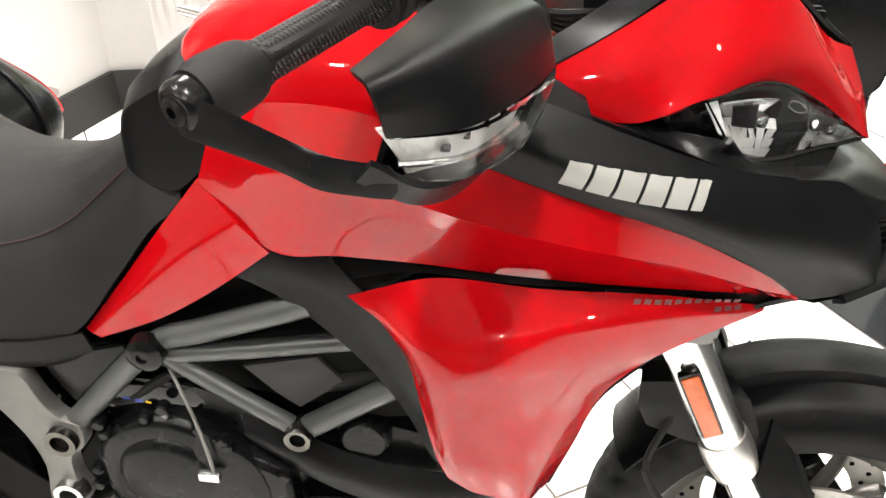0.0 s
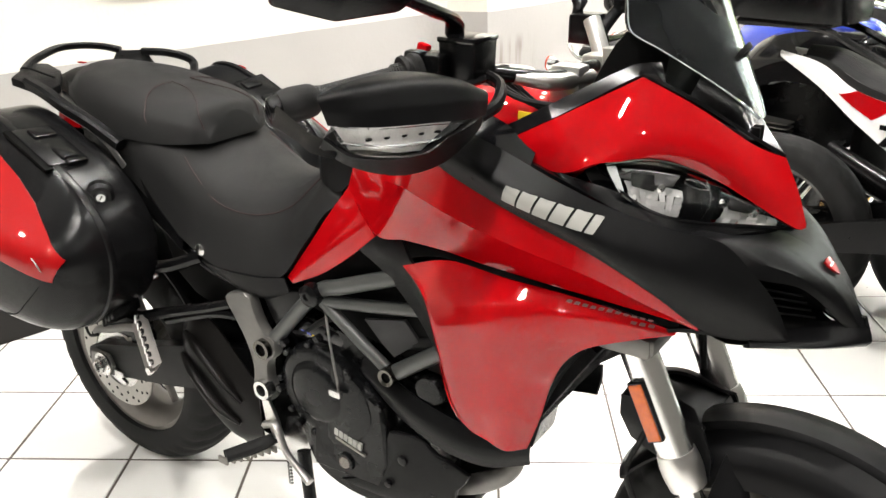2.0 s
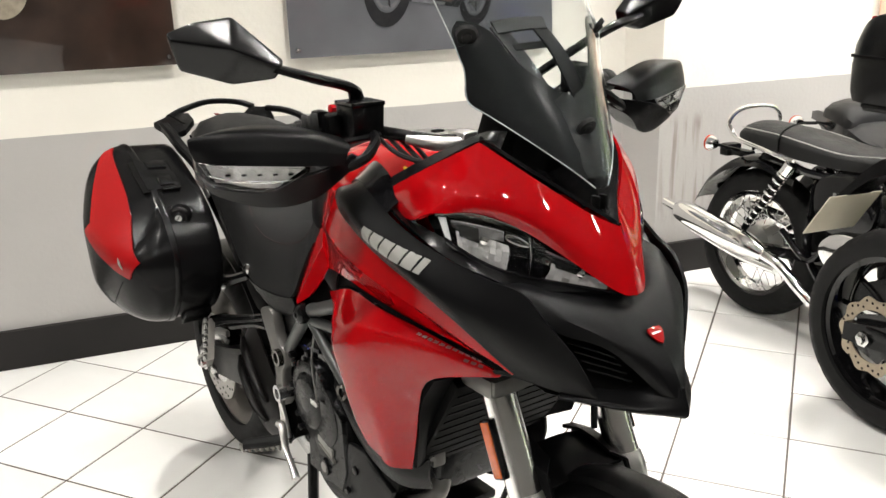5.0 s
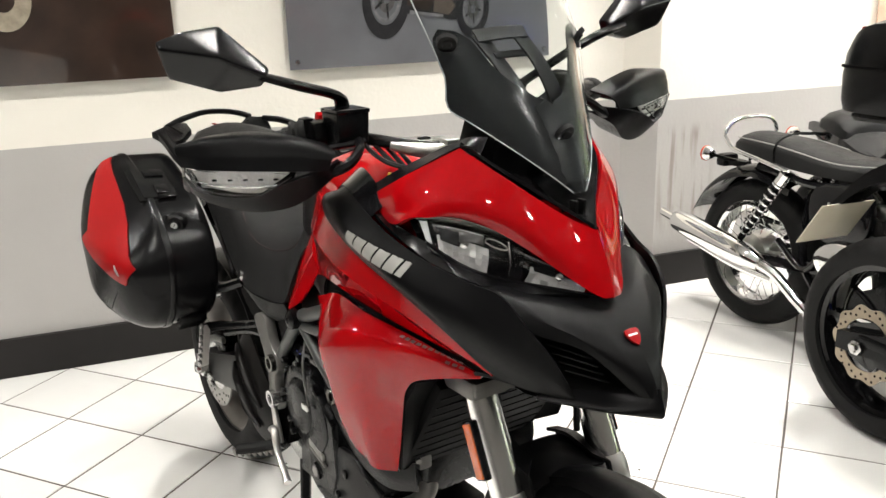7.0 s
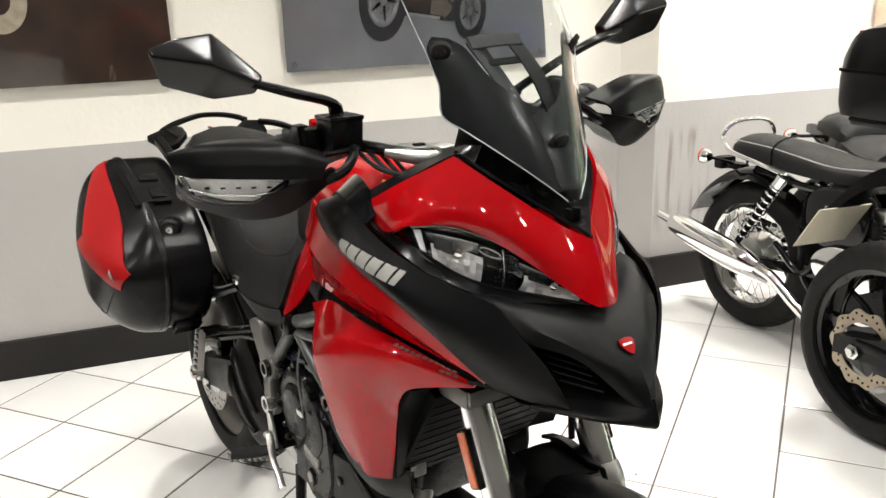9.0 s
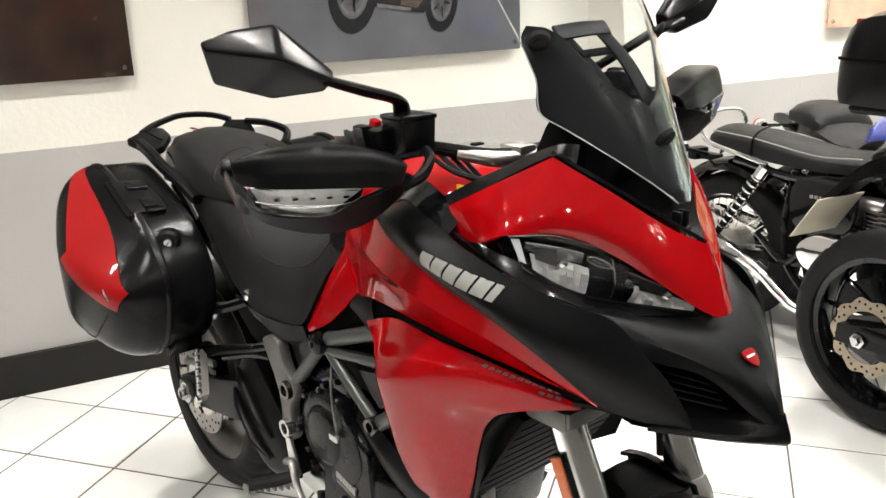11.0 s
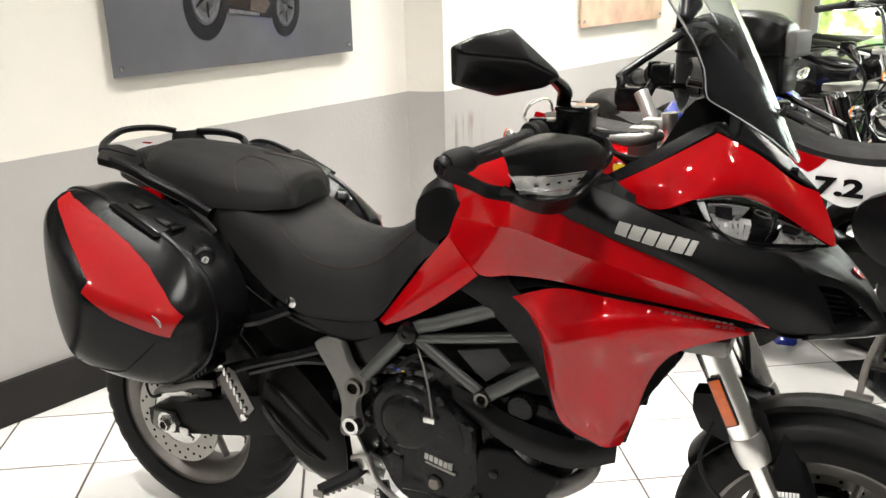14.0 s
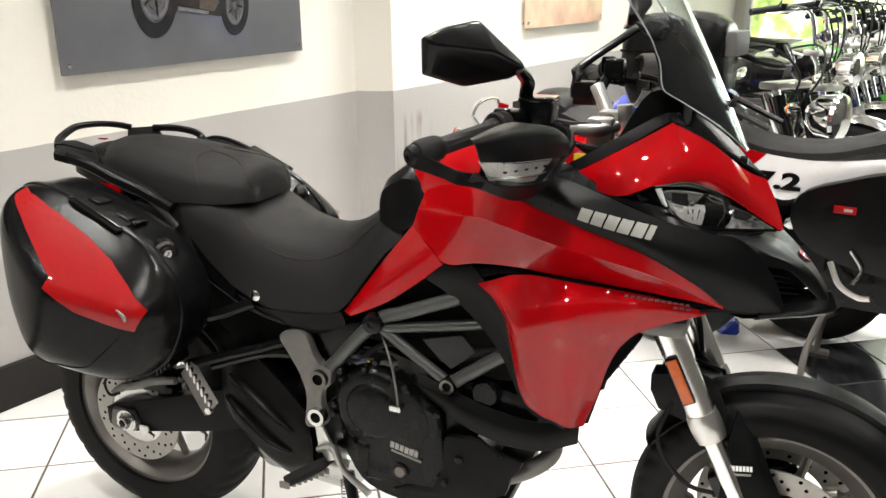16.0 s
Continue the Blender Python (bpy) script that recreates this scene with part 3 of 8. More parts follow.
def make_tyre(R, W, rim_r, lugs, seg=180):
    """A tyre about the Y axis with cut tread grooves."""
    prof = []
    m = 22
    for i in range(m + 1):
        a = math.pi * i / m
        y = -W / 2 * math.cos(a)
        h = math.sin(a) ** 0.62
        prof.append((rim_r + (R - rim_r) * h, y * (1.0 if h > 0.25 else 0.9)))
    verts, faces = [], []
    for k in range(seg):
        ang = 2 * math.pi * k / seg
        for i, (r, y) in enumerate(prof):
            ph = (k / seg * lugs + (0.8 if y > 0 else 0.3) + abs(y) / W * 2.2) % 1.0
            cut = 0.0
            if 0.24 < ph < 0.44 and abs(y) > W * 0.07 and r > R - (R - rim_r) * 0.52:
                cut = 0.0065
            verts.append(((r - cut) * math.cos(ang), y, (r - cut) * math.sin(ang)))
    n = m + 1
    for k in range(seg):
        q = (k + 1) % seg
        for i in range(m):
            faces.append((k * n + i, k * n + i + 1, q * n + i + 1, q * n + i))
        faces.append((k * n + m, k * n, q * n, q * n + m))
    return raw(verts, faces)


def disc_bm(R, r, t=0.005):
    """The flat ring of a brake disc."""
    return lathe([(r, -t / 2), (R, -t / 2), (R, t / 2), (r, t / 2)], 72, True)


def spoke_bm(r0, r1, w0, w1, y0, lean=0.05, fork=0.10):
    """A forked cast spoke lying along +Z."""
    arms = []
    for s in (-1, 1):
        arms.append(tube([(0.012 * s, y0 * 0.5, r0), (0.02 * s + fork * 0.25 * s, y0, (r0 + r1) / 2), (fork * 0.5 * s + lean * 0.2, y0, r1)], [w0, (w0 + w1) / 2, w1], 8, 6, 0.8))
    return merge(*arms)


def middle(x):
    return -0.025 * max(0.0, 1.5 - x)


def wheel(name, parent, at, R, W, rim_r, rim_w, mat, lugs, spokes=5, label=""):
    prof = [(rim_r - 0.022, -rim_w / 2 + 0.014), (rim_r - 0.006, -rim_w / 2), (rim_r + 0.012, -rim_w / 2), (rim_r + 0.004, -rim_w / 2 + 0.012), (rim_r - 0.028, -rim_w * 0.2),
            (rim_r - 0.028, rim_w * 0.2), (rim_r + 0.004, rim_w / 2 - 0.012), (rim_r + 0.012, rim_w / 2), (rim_r - 0.006, rim_w / 2), (rim_r - 0.022, rim_w / 2 - 0.014),
            (rim_r - 0.040, rim_w * 0.2), (rim_r - 0.040, -rim_w * 0.2)]
    hub = lathe([(0.0, -rim_w * 0.42), (0.042, -rim_w * 0.42), (0.055, -rim_w * 0.25), (0.05, 0), (0.055, rim_w * 0.25), (0.042, rim_w * 0.42), (0, rim_w * 0.42)], 32)
    WARP[0] = False
    w = part(name, merge(lathe(prof, 90, True), hub), mat, parent, label)
    w.matrix_basis = T(*at)
    part("tyre", make_tyre(R, W, rim_r + 0.004, lugs), RUBBER, w, "black road tyre with cut tread")
    sp = part("spoke", spoke_bm(0.045, rim_r - 0.034, 0.013, 0.010, 0.012), mat, w)
    for k in range(1, spokes):
        again(sp, pose(0, 0, 0, 0, 360 * k / spokes, 0))
    return w


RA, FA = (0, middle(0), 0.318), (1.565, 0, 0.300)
rw = wheel("rear_wheel", bike, RA, 0.318, 0.172, 0.216, 0.13, RIMGREY, 34, 5, "grey cast rear wheel")
part("brake_disc", moved(disc_bm(0.1325, 0.082), T(0, -0.098, 0)), DISC, rw, "drilled steel brake disc")
part("disc_carrier", moved(lathe([(0.05, -0.004), (0.086, -0.004), (0.086, 0.004), (0.05, 0.004)], 40, True), T(0, -0.094, 0)), STEEL, rw)
fw = wheel("front_wheel", bike, FA, 0.296, 0.120, 0.220, 0.085, RIMGREY, 40, 5, "grey cast front wheel")
for s in (-1, 1):
    part("brake_disc", moved(disc_bm(0.16, 0.112), T(0, s * 0.068, 0)), DISC, fw, "drilled steel brake disc")
    part("disc_carrier", moved(lathe([(0.05, -0.004), (0.114, -0.004), (0.114, 0.004), (0.05, 0.004)], 5, True), T(0, s * 0.064, 0)), GLOSSBLACK, fw)


def holes(parent, at, R, r, n):
    first = None
    for k in range(n):
        a = 2 * math.pi * k / n
        rr = r + (R - r) * (0.25, 0.55, 0.8)[k % 3]
        if first is None:
            # solid near-black plugs stand in for the shade inside the drillings
            first = part("disc_drilling", lathe([(0, -0.0032), (0.0042, -0.0032), (0.0042, 0.0032), (0, 0.0032)], 8), DARK, parent)
            first.matrix_basis = T(at[0] + rr * math.cos(a), at[1], at[2] + rr * math.sin(a))
        else:
            again(first).matrix_basis = T(at[0] + rr * math.cos(a), at[1], at[2] + rr * math.sin(a))


holes(rw, (0, -0.098, 0), 0.1325, 0.086, 42)
holes(fw, (0, -0.068, 0), 0.16, 0.114, 54)
holes(fw, (0, 0.068, 0), 0.16, 0.114, 54)

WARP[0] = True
# swingarm, axle
for s in (-1, 1):
    arm = sections([[(x, s * (y + dy), z + dz) for dy, dz in ((-0.022, -h), (0.022, -h), (0.026, -h * 0.5), (0.026, h * 0.5), (0.022, h), (-0.022, h))]
                    for x, y, z, h in ((-0.075, 0.128, 0.312, 0.024), (-0.03, 0.132, 0.318, 0.040), (0.10, 0.132, 0.345, 0.046), (0.30, 0.128, 0.395, 0.055), (0.50, 0.11, 0.445, 0.050))], 4)
    part("swingarm_leg", arm, BLACK, bike, "black cast swingarm")
part("axle_block", slab([(-0.055, 0.300), (-0.030, 0.286), (0.020, 0.290), (0.034, 0.318), (0.020, 0.346), (-0.045, 0.344)], -0.172, -0.150, 0.006), CASTALU, bike, "cast chain adjuster")
part("adjuster_bolt", merge(rbox((0.050, -0.160, 0.300), (0.030, 0.020, 0.026), 0.005), tube([(0.060, -0.165, 0.292), (0.078, -0.165, 0.284)], 0.006, 8, 2)), STEEL, bike)
part("caliper_arm", flat_bar([(-0.060, -0.135, 0.372), (-0.030, -0.140, 0.395), (0.020, -0.140, 0.408), (0.080, -0.142, 0.432), (0.150, -0.142, 0.446)], 0.014, 0.019, 20), CASTALU, bike, "light cast caliper bracket")
part("brake_pipe", tube([(-0.055, -0.140, 0.440), (-0.075, -0.150, 0.405), (-0.060, -0.155, 0.375), (-0.030, -0.150, 0.382)], 0.004, 6, 16), RUBBER, bike)
axle = part("axle_nut", moved(lathe([(0.011, 0.012), (0.011, -0.016), (0.0155, -0.018), (0.019, -0.010), (0.019, 0.0), (0.030, 0.004), (0.030, 0.012)], 6), T(0.0, -0.178, 0.318)), STEEL, bike, "bright steel axle nut")
part("axle_washer", moved(lathe([(0.010, 0), (0.030, 0), (0.030, -0.006), (0.010, -0.006)], 30, True), T(0, -0.170, 0.318)), STEEL, bike)
part("rear_caliper", merge(rbox((0.055, -0.103, 0.425), (0.115, 0.062, 0.058), 0.012), rbox((0.105, -0.108, 0.395), (0.05, 0.05, 0.05), 0.01)), BLACKSMOOTH, bike, "black rear brake caliper")
part("rear_hugger", shell([[(0.33 * math.cos(a) + 0.0, y, 0.318 + 0.345 * math.sin(a)) for a in [radians(q) for q in (18, 45, 75, 105, 130)]] for y in (-0.095, -0.05, 0.05, 0.095)], 24, 8, 0.004), BLACK, bike)

# exhaust box beside the rear wheel, with two scooped grooves
ex_rows = [[(0.300, -0.120, 0.545), (0.36, -0.150, 0.560), (0.43, -0.165, 0.545), (0.50, -0.170, 0.485), (0.540, -0.165, 0.440)],
           [(0.290, -0.140, 0.475), (0.34, -0.178, 0.480), (0.41, -0.190, 0.455), (0.49, -0.192, 0.410), (0.556, -0.178, 0.365)],
           [(0.292, -0.140, 0.410), (0.33, -0.175, 0.400), (0.39, -0.188, 0.360), (0.47, -0.190, 0.315), (0.552, -0.172, 0.315)],
           [(0.305, -0.110, 0.395), (0.34, -0.140, 0.365), (0.40, -0.150, 0.312), (0.47, -0.150, 0.262), (0.535, -0.140, 0.275)]]
part("exhaust_cover", shell(ex_rows, 30, 18, 0.006), CARBON, bike, "dark ribbed exhaust heat shield")
part("exhaust_box", sections([[(x, y, z) for y, z in ((-0.13, z0), (0.06, z0), (0.09, z1), (-0.10, z1))] for x, z0, z1 in ((0.30, 0.42, 0.53), (0.40, 0.32, 0.54), (0.54, 0.29, 0.42))], 4), DARK, bike)
for k, dv in enumerate((0.24, 0.46)):
    g = [[surf(ex_rows, 0.22 + 0.62 * i / 4, dv + 0.10 * i / 4 - 0.02) + Vector((0, -0.006, 0)) for i in range(5)]]
    part("exhaust_rib", tube([tuple(p) for p in g[0]], [0.006, 0.013, 0.014, 0.013, 0.005], 10, 20, 0.6), CARBON, bike)
part("muffler", moved(lathe([(0, -0.16), (0.05, -0.16), (0.066, -0.12), (0.07, 0.10), (0.05, 0.16), (0, 0.16)], 32), T(0.46, -0.02, 0.26) @ pose(0, 0, 0, 0, 0, 80)), STEEL, bike)

# rear shock, subframe, brackets
part("rear_shock", merge(tube([(0.50, 0, 0.42), (0.42, 0, 0.72)], 0.022, 14), *[moved(lathe([(0.026, -0.004), (0.034, -0.004), (0.034, 0.004), (0.026, 0.004)], 18, True), T(0.49 - 0.013 * k, 0, 0.46 + 0.04 * k) @ pose(0, 0, 0, 90, 0, 0)) for k in range(6)]), DARK, bike)
for s in (-1, 1):
    part("subframe_tube", tube([(0.66, s * 0.13, 0.66), (0.44, s * 0.15, 0.67), (0.20, s * 0.15, 0.80), (0.0, s * 0.13, 0.90)], 0.014, 10), BLACKSMOOTH, bike)
    part("subframe_tube", tube([(0.57, s * 0.14, 0.58), (0.44, s * 0.16, 0.575), (0.30, s * 0.19, 0.53)], [0.013, 0.012, 0.011], 8), BLACKSMOOTH, bike)
    part("footpeg_hanger", tube([(0.52, s * 0.15, 0.62), (0.42, s * 0.17, 0.585), (0.31, s * 0.205, 0.555), (0.262, s * 0.228, 0.540)], [0.012, 0.011, 0.013, 0.015], 8), BLACKSMOOTH, bike)
    part("case_mount", tube([(0.42, s * 0.17, 0.70), (0.30, s * 0.20, 0.66), (0.16, s * 0.21, 0.68)], [0.013, 0.014, 0.012], 8), BLACKSMOOTH, bike)
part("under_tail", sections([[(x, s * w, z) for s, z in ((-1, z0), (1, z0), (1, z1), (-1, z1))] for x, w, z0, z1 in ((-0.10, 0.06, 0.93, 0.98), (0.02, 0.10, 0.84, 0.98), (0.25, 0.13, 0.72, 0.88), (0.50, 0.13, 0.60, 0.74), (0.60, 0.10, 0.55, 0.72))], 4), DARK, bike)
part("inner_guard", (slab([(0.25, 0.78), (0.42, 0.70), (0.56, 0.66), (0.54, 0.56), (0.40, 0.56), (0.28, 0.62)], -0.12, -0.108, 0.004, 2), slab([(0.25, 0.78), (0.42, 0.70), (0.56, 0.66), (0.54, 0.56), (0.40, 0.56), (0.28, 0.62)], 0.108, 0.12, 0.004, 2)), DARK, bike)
part("tail_lamp", rbox((-0.10, 0, 0.955), (0.05, 0.14, 0.035), 0.012), REDLENS, bike, "red tail lamp")
peg = part("pillion_footpeg", sections([[(0.262 + 0.095 * i + dx, -0.235 - 0.045 * i + dy, 0.540 - 0.072 * i + dz) for dx, dy, dz in ((-0.010, -0.012, -0.014), (0.012, -0.012, 0.012), (0.012, 0.012, 0.014), (-0.010, 0.012, -0.012))] for i in (0, 0.33, 0.66, 1)], 3), RIMGREY, bike, "toothed steel pillion footpeg, folded up")
for i in range(7):
    part("peg_tooth", rbox((0.276 + 0.085 * i / 6, -0.248 - 0.040 * i / 6, 0.550 - 0.066 * i / 6), (0.007, 0.010, 0.022), 0.002), STEEL, peg)
part("peg_bolt", moved(lathe([(0, -0.006), (0.009, -0.006), (0.009, 0.004), (0, 0.004)], 6), T(0.360, -0.292, 0.472)), STEEL, bike)
part("hanger_bolt", moved(lathe([(0, -0.006), (0.010, -0.006), (0.013, -0.002), (0.013, 0.010), (0, 0.010)], 16), T(0.288, -0.202, 0.639)), STEEL, bike, "bright hanger bolt")
rp = part("rider_footpeg", tube([(0.60, -0.165, 0.335), (0.575, -0.215, 0.325), (0.545, -0.275, 0.322)], [0.013, 0.018, 0.017], 10, 10, 0.7), RUBBER, bike, "ribbed rider footpeg")
part("footpeg_teeth", tuple([rbox((0.592 - 0.0075 * i, -0.19 - 0.0125 * i, 0.312), (0.026, 0.006, 0.016), 0.002) for i in range(8)]), RIMGREY, rp)
part("heel_plate", slab([(0.572, 0.425), (0.592, 0.425), (0.612, 0.385), (0.622, 0.345), (0.600, 0.335), (0.578, 0.375)], -0.188, -0.178, 0.003), ALU, bike, "aluminium footpeg carrier")
part("brake_pedal", tube([(0.585, -0.195, 0.37), (0.625, -0.205, 0.385), (0.655, -0.212, 0.34), (0.69, -0.215, 0.315), (0.725, -0.222, 0.300)], [0.011, 0.010, 0.008, 0.008, 0.010], 8, 20, 0.8), ALU, bike, "aluminium brake pedal")
part("pedal_spring", tube([(0.64 + 0.004 * math.cos(k * 1.4), -0.19 + 0.004 * math.sin(k * 1.4), 0.30 - 0.0018 * k) for k in range(34)], 0.0018, 5, 100), STEEL, bike)
part("stand_leg", tube([(0.62, -0.12, 0.28), (0.66, -0.15, 0.14), (0.70, -0.17, 0.02)], [0.016, 0.014, 0.012], 10), BLACKSMOOTH, bike)
part("stand_leg", tube([(0.62, 0.12, 0.28), (0.66, 0.15, 0.14), (0.70, 0.17, 0.02)], [0.016, 0.014, 0.012], 10), BLACKSMOOTH, bike)
part("stand_foot", (rbox((0.705, -0.175, 0.011), (0.06, 0.05, 0.02), 0.006), rbox((0.705, 0.175, 0.011), (0.06, 0.05, 0.02), 0.006)), BLACKSMOOTH, bike)

# grey pivot casting
RINGSTEEL = material("dark_ring_steel", (0.11, 0.105, 0.095), 0.25, 1.0, vary=0.2, scale=40)
for s in (-1, 1):
    y0, y1 = (-0.178, -0.148) if s < 0 else (0.148, 0.178)
    part("pivot_plate", slab([(0.485, 0.630), (0.520, 0.648), (0.554, 0.644), (0.572, 0.600), (0.590, 0.574), (0.614, 0.564), (0.612, 0.530), (0.591, 0.508), (0.588, 0.470), (0.598, 0.440), (0.585, 0.415), (0.560, 0.411), (0.540, 0.420), (0.548, 0.486), (0.534, 0.541), (0.506, 0.590)], y0, y1, 0.006, 3), CASTALU, bike, "grey cast pivot plate")
    for x, z in ((0.588, 0.543), (0.577, 0.446)):
        part("pivot_cap", moved(lathe([(0.012, -0.004), (0.013, -0.012), (0.021, -0.012), (0.022, 0.012), (0.012, 0.012)], 24, True), T(x, s * 0.180, z)), STEEL if z < 0.5 else RINGSTEEL, bike)
        # flat near-black disc in place of the hole's shade
        part("cap_hole", moved(lathe([(0, -0.002), (0.0125, -0.002), (0.0125, 0.002), (0, 0.002)], 20), T(x, s * 0.182, z)), DARK, bike)

# trellis frame
for s in (-1, 1):
    y = s * 0.160
    part("frame_tube", tube([(0.588, y, 0.545), (0.722, y, 0.690), (0.80, s * 0.165, 0.728), (0.95, s * 0.17, 0.790), (1.10, s * 0.13, 0.86)], 0.0155, 12), FRAMEGREY, bike, "grey steel trellis tube")
    part("frame_tube", tube([(0.745, y, 0.682), (0.86, y, 0.702), (0.99, y, 0.728), (1.08, s * 0.15, 0.75)], 0.012, 12), FRAMEGREY, bike)
    part("frame_tube", tube([(0.742, y, 0.680), (0.82, y, 0.626), (0.897, s * 0.158, 0.575)], 0.0125, 12), FRAMEGREY, bike)
    part("frame_tube", tube([(0.897, s * 0.158, 0.575), (0.97, y, 0.628), (1.06, y, 0.695), (1.14, s * 0.14, 0.78)], 0.0155, 12), FRAMEGREY, bike)
    part("tube_socket", moved(lathe([(0.010, -0.014), (0.0165, -0.016), (0.0185, -0.012), (0.0185, 0.016), (0.010, 0.016)], 24, True), T(0.897, s * 0.166, 0.576)), RINGSTEEL, bike)
    # near-black disc paints the shaded bore of the socket
    part("socket_hole", moved(lathe([(0, -0.002), (0.0115, -0.002), (0.0115, 0.002), (0, 0.002)], 20), T(0.897, s * 0.172, 0.576)), DARK, bike)
    part("frame_bolt", moved(lathe([(0, -0.010), (0.006, -0.010), (0.007, -0.014), (0.013, -0.014), (0.022, -0.008), (0.023, 0.012), (0, 0.012)], 28), T(0.727, s * 0.180, 0.697)), BLACKSMOOTH, bike, "round black frame bolt")
part("frame_infill", slab([(0.830, 0.664), (0.922, 0.687), (0.954, 0.651), (0.896, 0.605), (0.868, 0.626)], -0.150, -0.138, 0.003), SEATMAT2, bike, "charcoal plastic frame cover")
part("side_cover", slab([(0.567, 0.652), (0.684, 0.683), (0.696, 0.644), (0.650, 0.606), (0.607, 0.575), (0.590, 0.606)], -0.152, -0.135, 0.006), BLACKSMOOTH, bike)

# engine
OILGLASS = material("dark_oil_glass", (0.05, 0.035, 0.022), 0.1, coat=0.8)
part("crankcase", sections([[(x, s * w, z) for s, z in ((-1, z0), (1, z0), (1, z1), (-1, z1))] for x, w, z0, z1 in ((0.60, 0.10, 0.34, 0.56), (0.68, 0.135, 0.27, 0.62), (0.82, 0.14, 0.25, 0.60), (0.95, 0.12, 0.30, 0.52))], 5), ENGINE, bike, "black engine crankcase")
clutch = part("clutch_cover", moved(lathe([(0, -0.020), (0.052, -0.019), (0.064, -0.014), (0.068, -0.009), (0.086, -0.009), (0.096, -0.004), (0.101, 0.006), (0.102, 0.03), (0, 0.03)], 44), T(0.714, -0.158, 0.478)), ENGINE, bike, "round black clutch cover")
part("cover_web", slab([(0.735, 0.385), (0.760, 0.560), (0.800, 0.545), (0.836, 0.515), (0.850, 0.450), (0.800, 0.390)], -0.172, -0.14, 0.010, 3), ENGINE, bike)
part("alternator_cover", sections([
                                   [(0.785 + (x - 0.785) * k, y, 0.41 + (z - 0.41) * k) for x, z in ((0.69, 0.30), (0.86, 0.31), (0.885, 0.37), (0.875, 0.50), (0.80, 0.54), (0.70, 0.42))]
                                   for y, k in ((-0.13, 1.02), (-0.158, 1.0), (-0.168, 0.93))], 3), ENGINE, bike, "black engine side cover")
for i, (x, z) in enumerate(((0.635, 0.565), (0.725, 0.600), (0.795, 0.552), (0.612, 0.455), (0.87, 0.50), (0.80, 0.545), (0.66, 0.39), (0.885, 0.335))):
    part("cover_bolt", moved(lathe([(0, -0.005), (0.006, -0.005), (0.008, -0.003), (0.008, 0.012), (0, 0.012)], 12), T(x, -0.170, z)), BLACKSMOOTH, bike)
part("oil_sight_glass", moved(lathe([(0, -0.003), (0.012, -0.003), (0.014, -0.006), (0.020, -0.006), (0.022, 0.008), (0, 0.008)], 24), T(0.779, -0.168, 0.341)), ENGINE, bike, "round oil sight glass")
part("sight_lens", moved(lathe([(0, -0.002), (0.013, -0.002), (0.013, 0.002), (0, 0.002)], 20), T(0.779, -0.172, 0.341)), OILGLASS, bike)
for k in range(9):
    a = radians(20 + 40 * k)
    part("cover_bolt", moved(lathe([(0, -0.006), (0.0055, -0.006), (0.0075, -0.003), (0.0080, 0.010), (0, 0.010)], 10), T(0.714 + 0.101 * math.cos(a), -0.164, 0.478 + 0.101 * math.sin(a))), ENGINE, clutch)
for k in range(5):
    part("cylinder_fin", rbox((0.975, -0.128, 0.60 + 0.012 * k), (0.12, 0.02, 0.004), 0.001), ENGINE, bike)
part("spark_cap", tube([(1.00, -0.12, 0.62), (1.03, -0.14, 0.655), (1.02, -0.13, 0.70)], [0.011, 0.010, 0.006], 10), RUBBER, bike)
part("coolant_hose", tube([(0.86, -0.11, 0.615), (0.93, -0.135, 0.640), (1.02, -0.135, 0.66), (1.12, -0.12, 0.655)], 0.014, 12), RUBBER, bike)
part("wiring_loom", tube([(0.58, -0.13, 0.60), (0.66, -0.14, 0.585), (0.74, -0.135, 0.635), (0.82, -0.13, 0.62)], 0.007, 8), RUBBER, bike)
# printed mark on the cover: plain bars
for i in range(6):
    part("white_mark", slab([(0.759 + 0.0115 * i, 0.416 - 0.0026 * i), (0.768 + 0.0115 * i, 0.414 - 0.0026 * i), (0.766 + 0.0115 * i, 0.399 - 0.0026 * i), (0.757 + 0.0115 * i, 0.401 - 0.0026 * i)], -0.1735, -0.168, 0), SILVERDECAL, bike)
part("white_mark", slab([(0.760, 0.396), (0.832, 0.380), (0.832, 0.375), (0.760, 0.391)], -0.1735, -0.168, 0), RIMGREY, bike)
part("sprocket_shield", rbox((0.69, -0.115, 0.592), (0.17, 0.06, 0.05), 0.02), GLOSSBLACK, bike)
part("blue_sticker", moved(rbox((0, 0, 0), (0.026, 0.002, 0.012), 0.001), T(0.676, -0.1435, 0.588) @ pose(0, 0, 0, 20, 8, 0)), BLUEDECAL, bike, "small blue warning sticker")
part("yellow_dot", moved(rbox((0, 0, 0), (0.008, 0.002, 0.010), 0.001), T(0.696, -0.1435, 0.586) @ pose(0, 0, 0, 20, 8, 0)), YELLOW, bike)
part("clutch_cable", tube([(0.735, -0.15, 0.66), (0.765, -0.178, 0.616), (0.777, -0.185, 0.576), (0.782, -0.182, 0.520), (0.780, -0.18, 0.505)], 0.0026, 8), CASTALU, bike, "bright clutch cable")
part("cable_bracket", rbox((0.778, -0.185, 0.506), (0.028, 0.012, 0.014), 0.003), STEEL, bike)
part("rear_cylinder", moved(rbox((0, 0, 0), (0.13, 0.17, 0.17), 0.02), T(0.83, 0, 0.66) @ pose(0, 0, 0, 0, -8, 0)), ENGINE, bike)
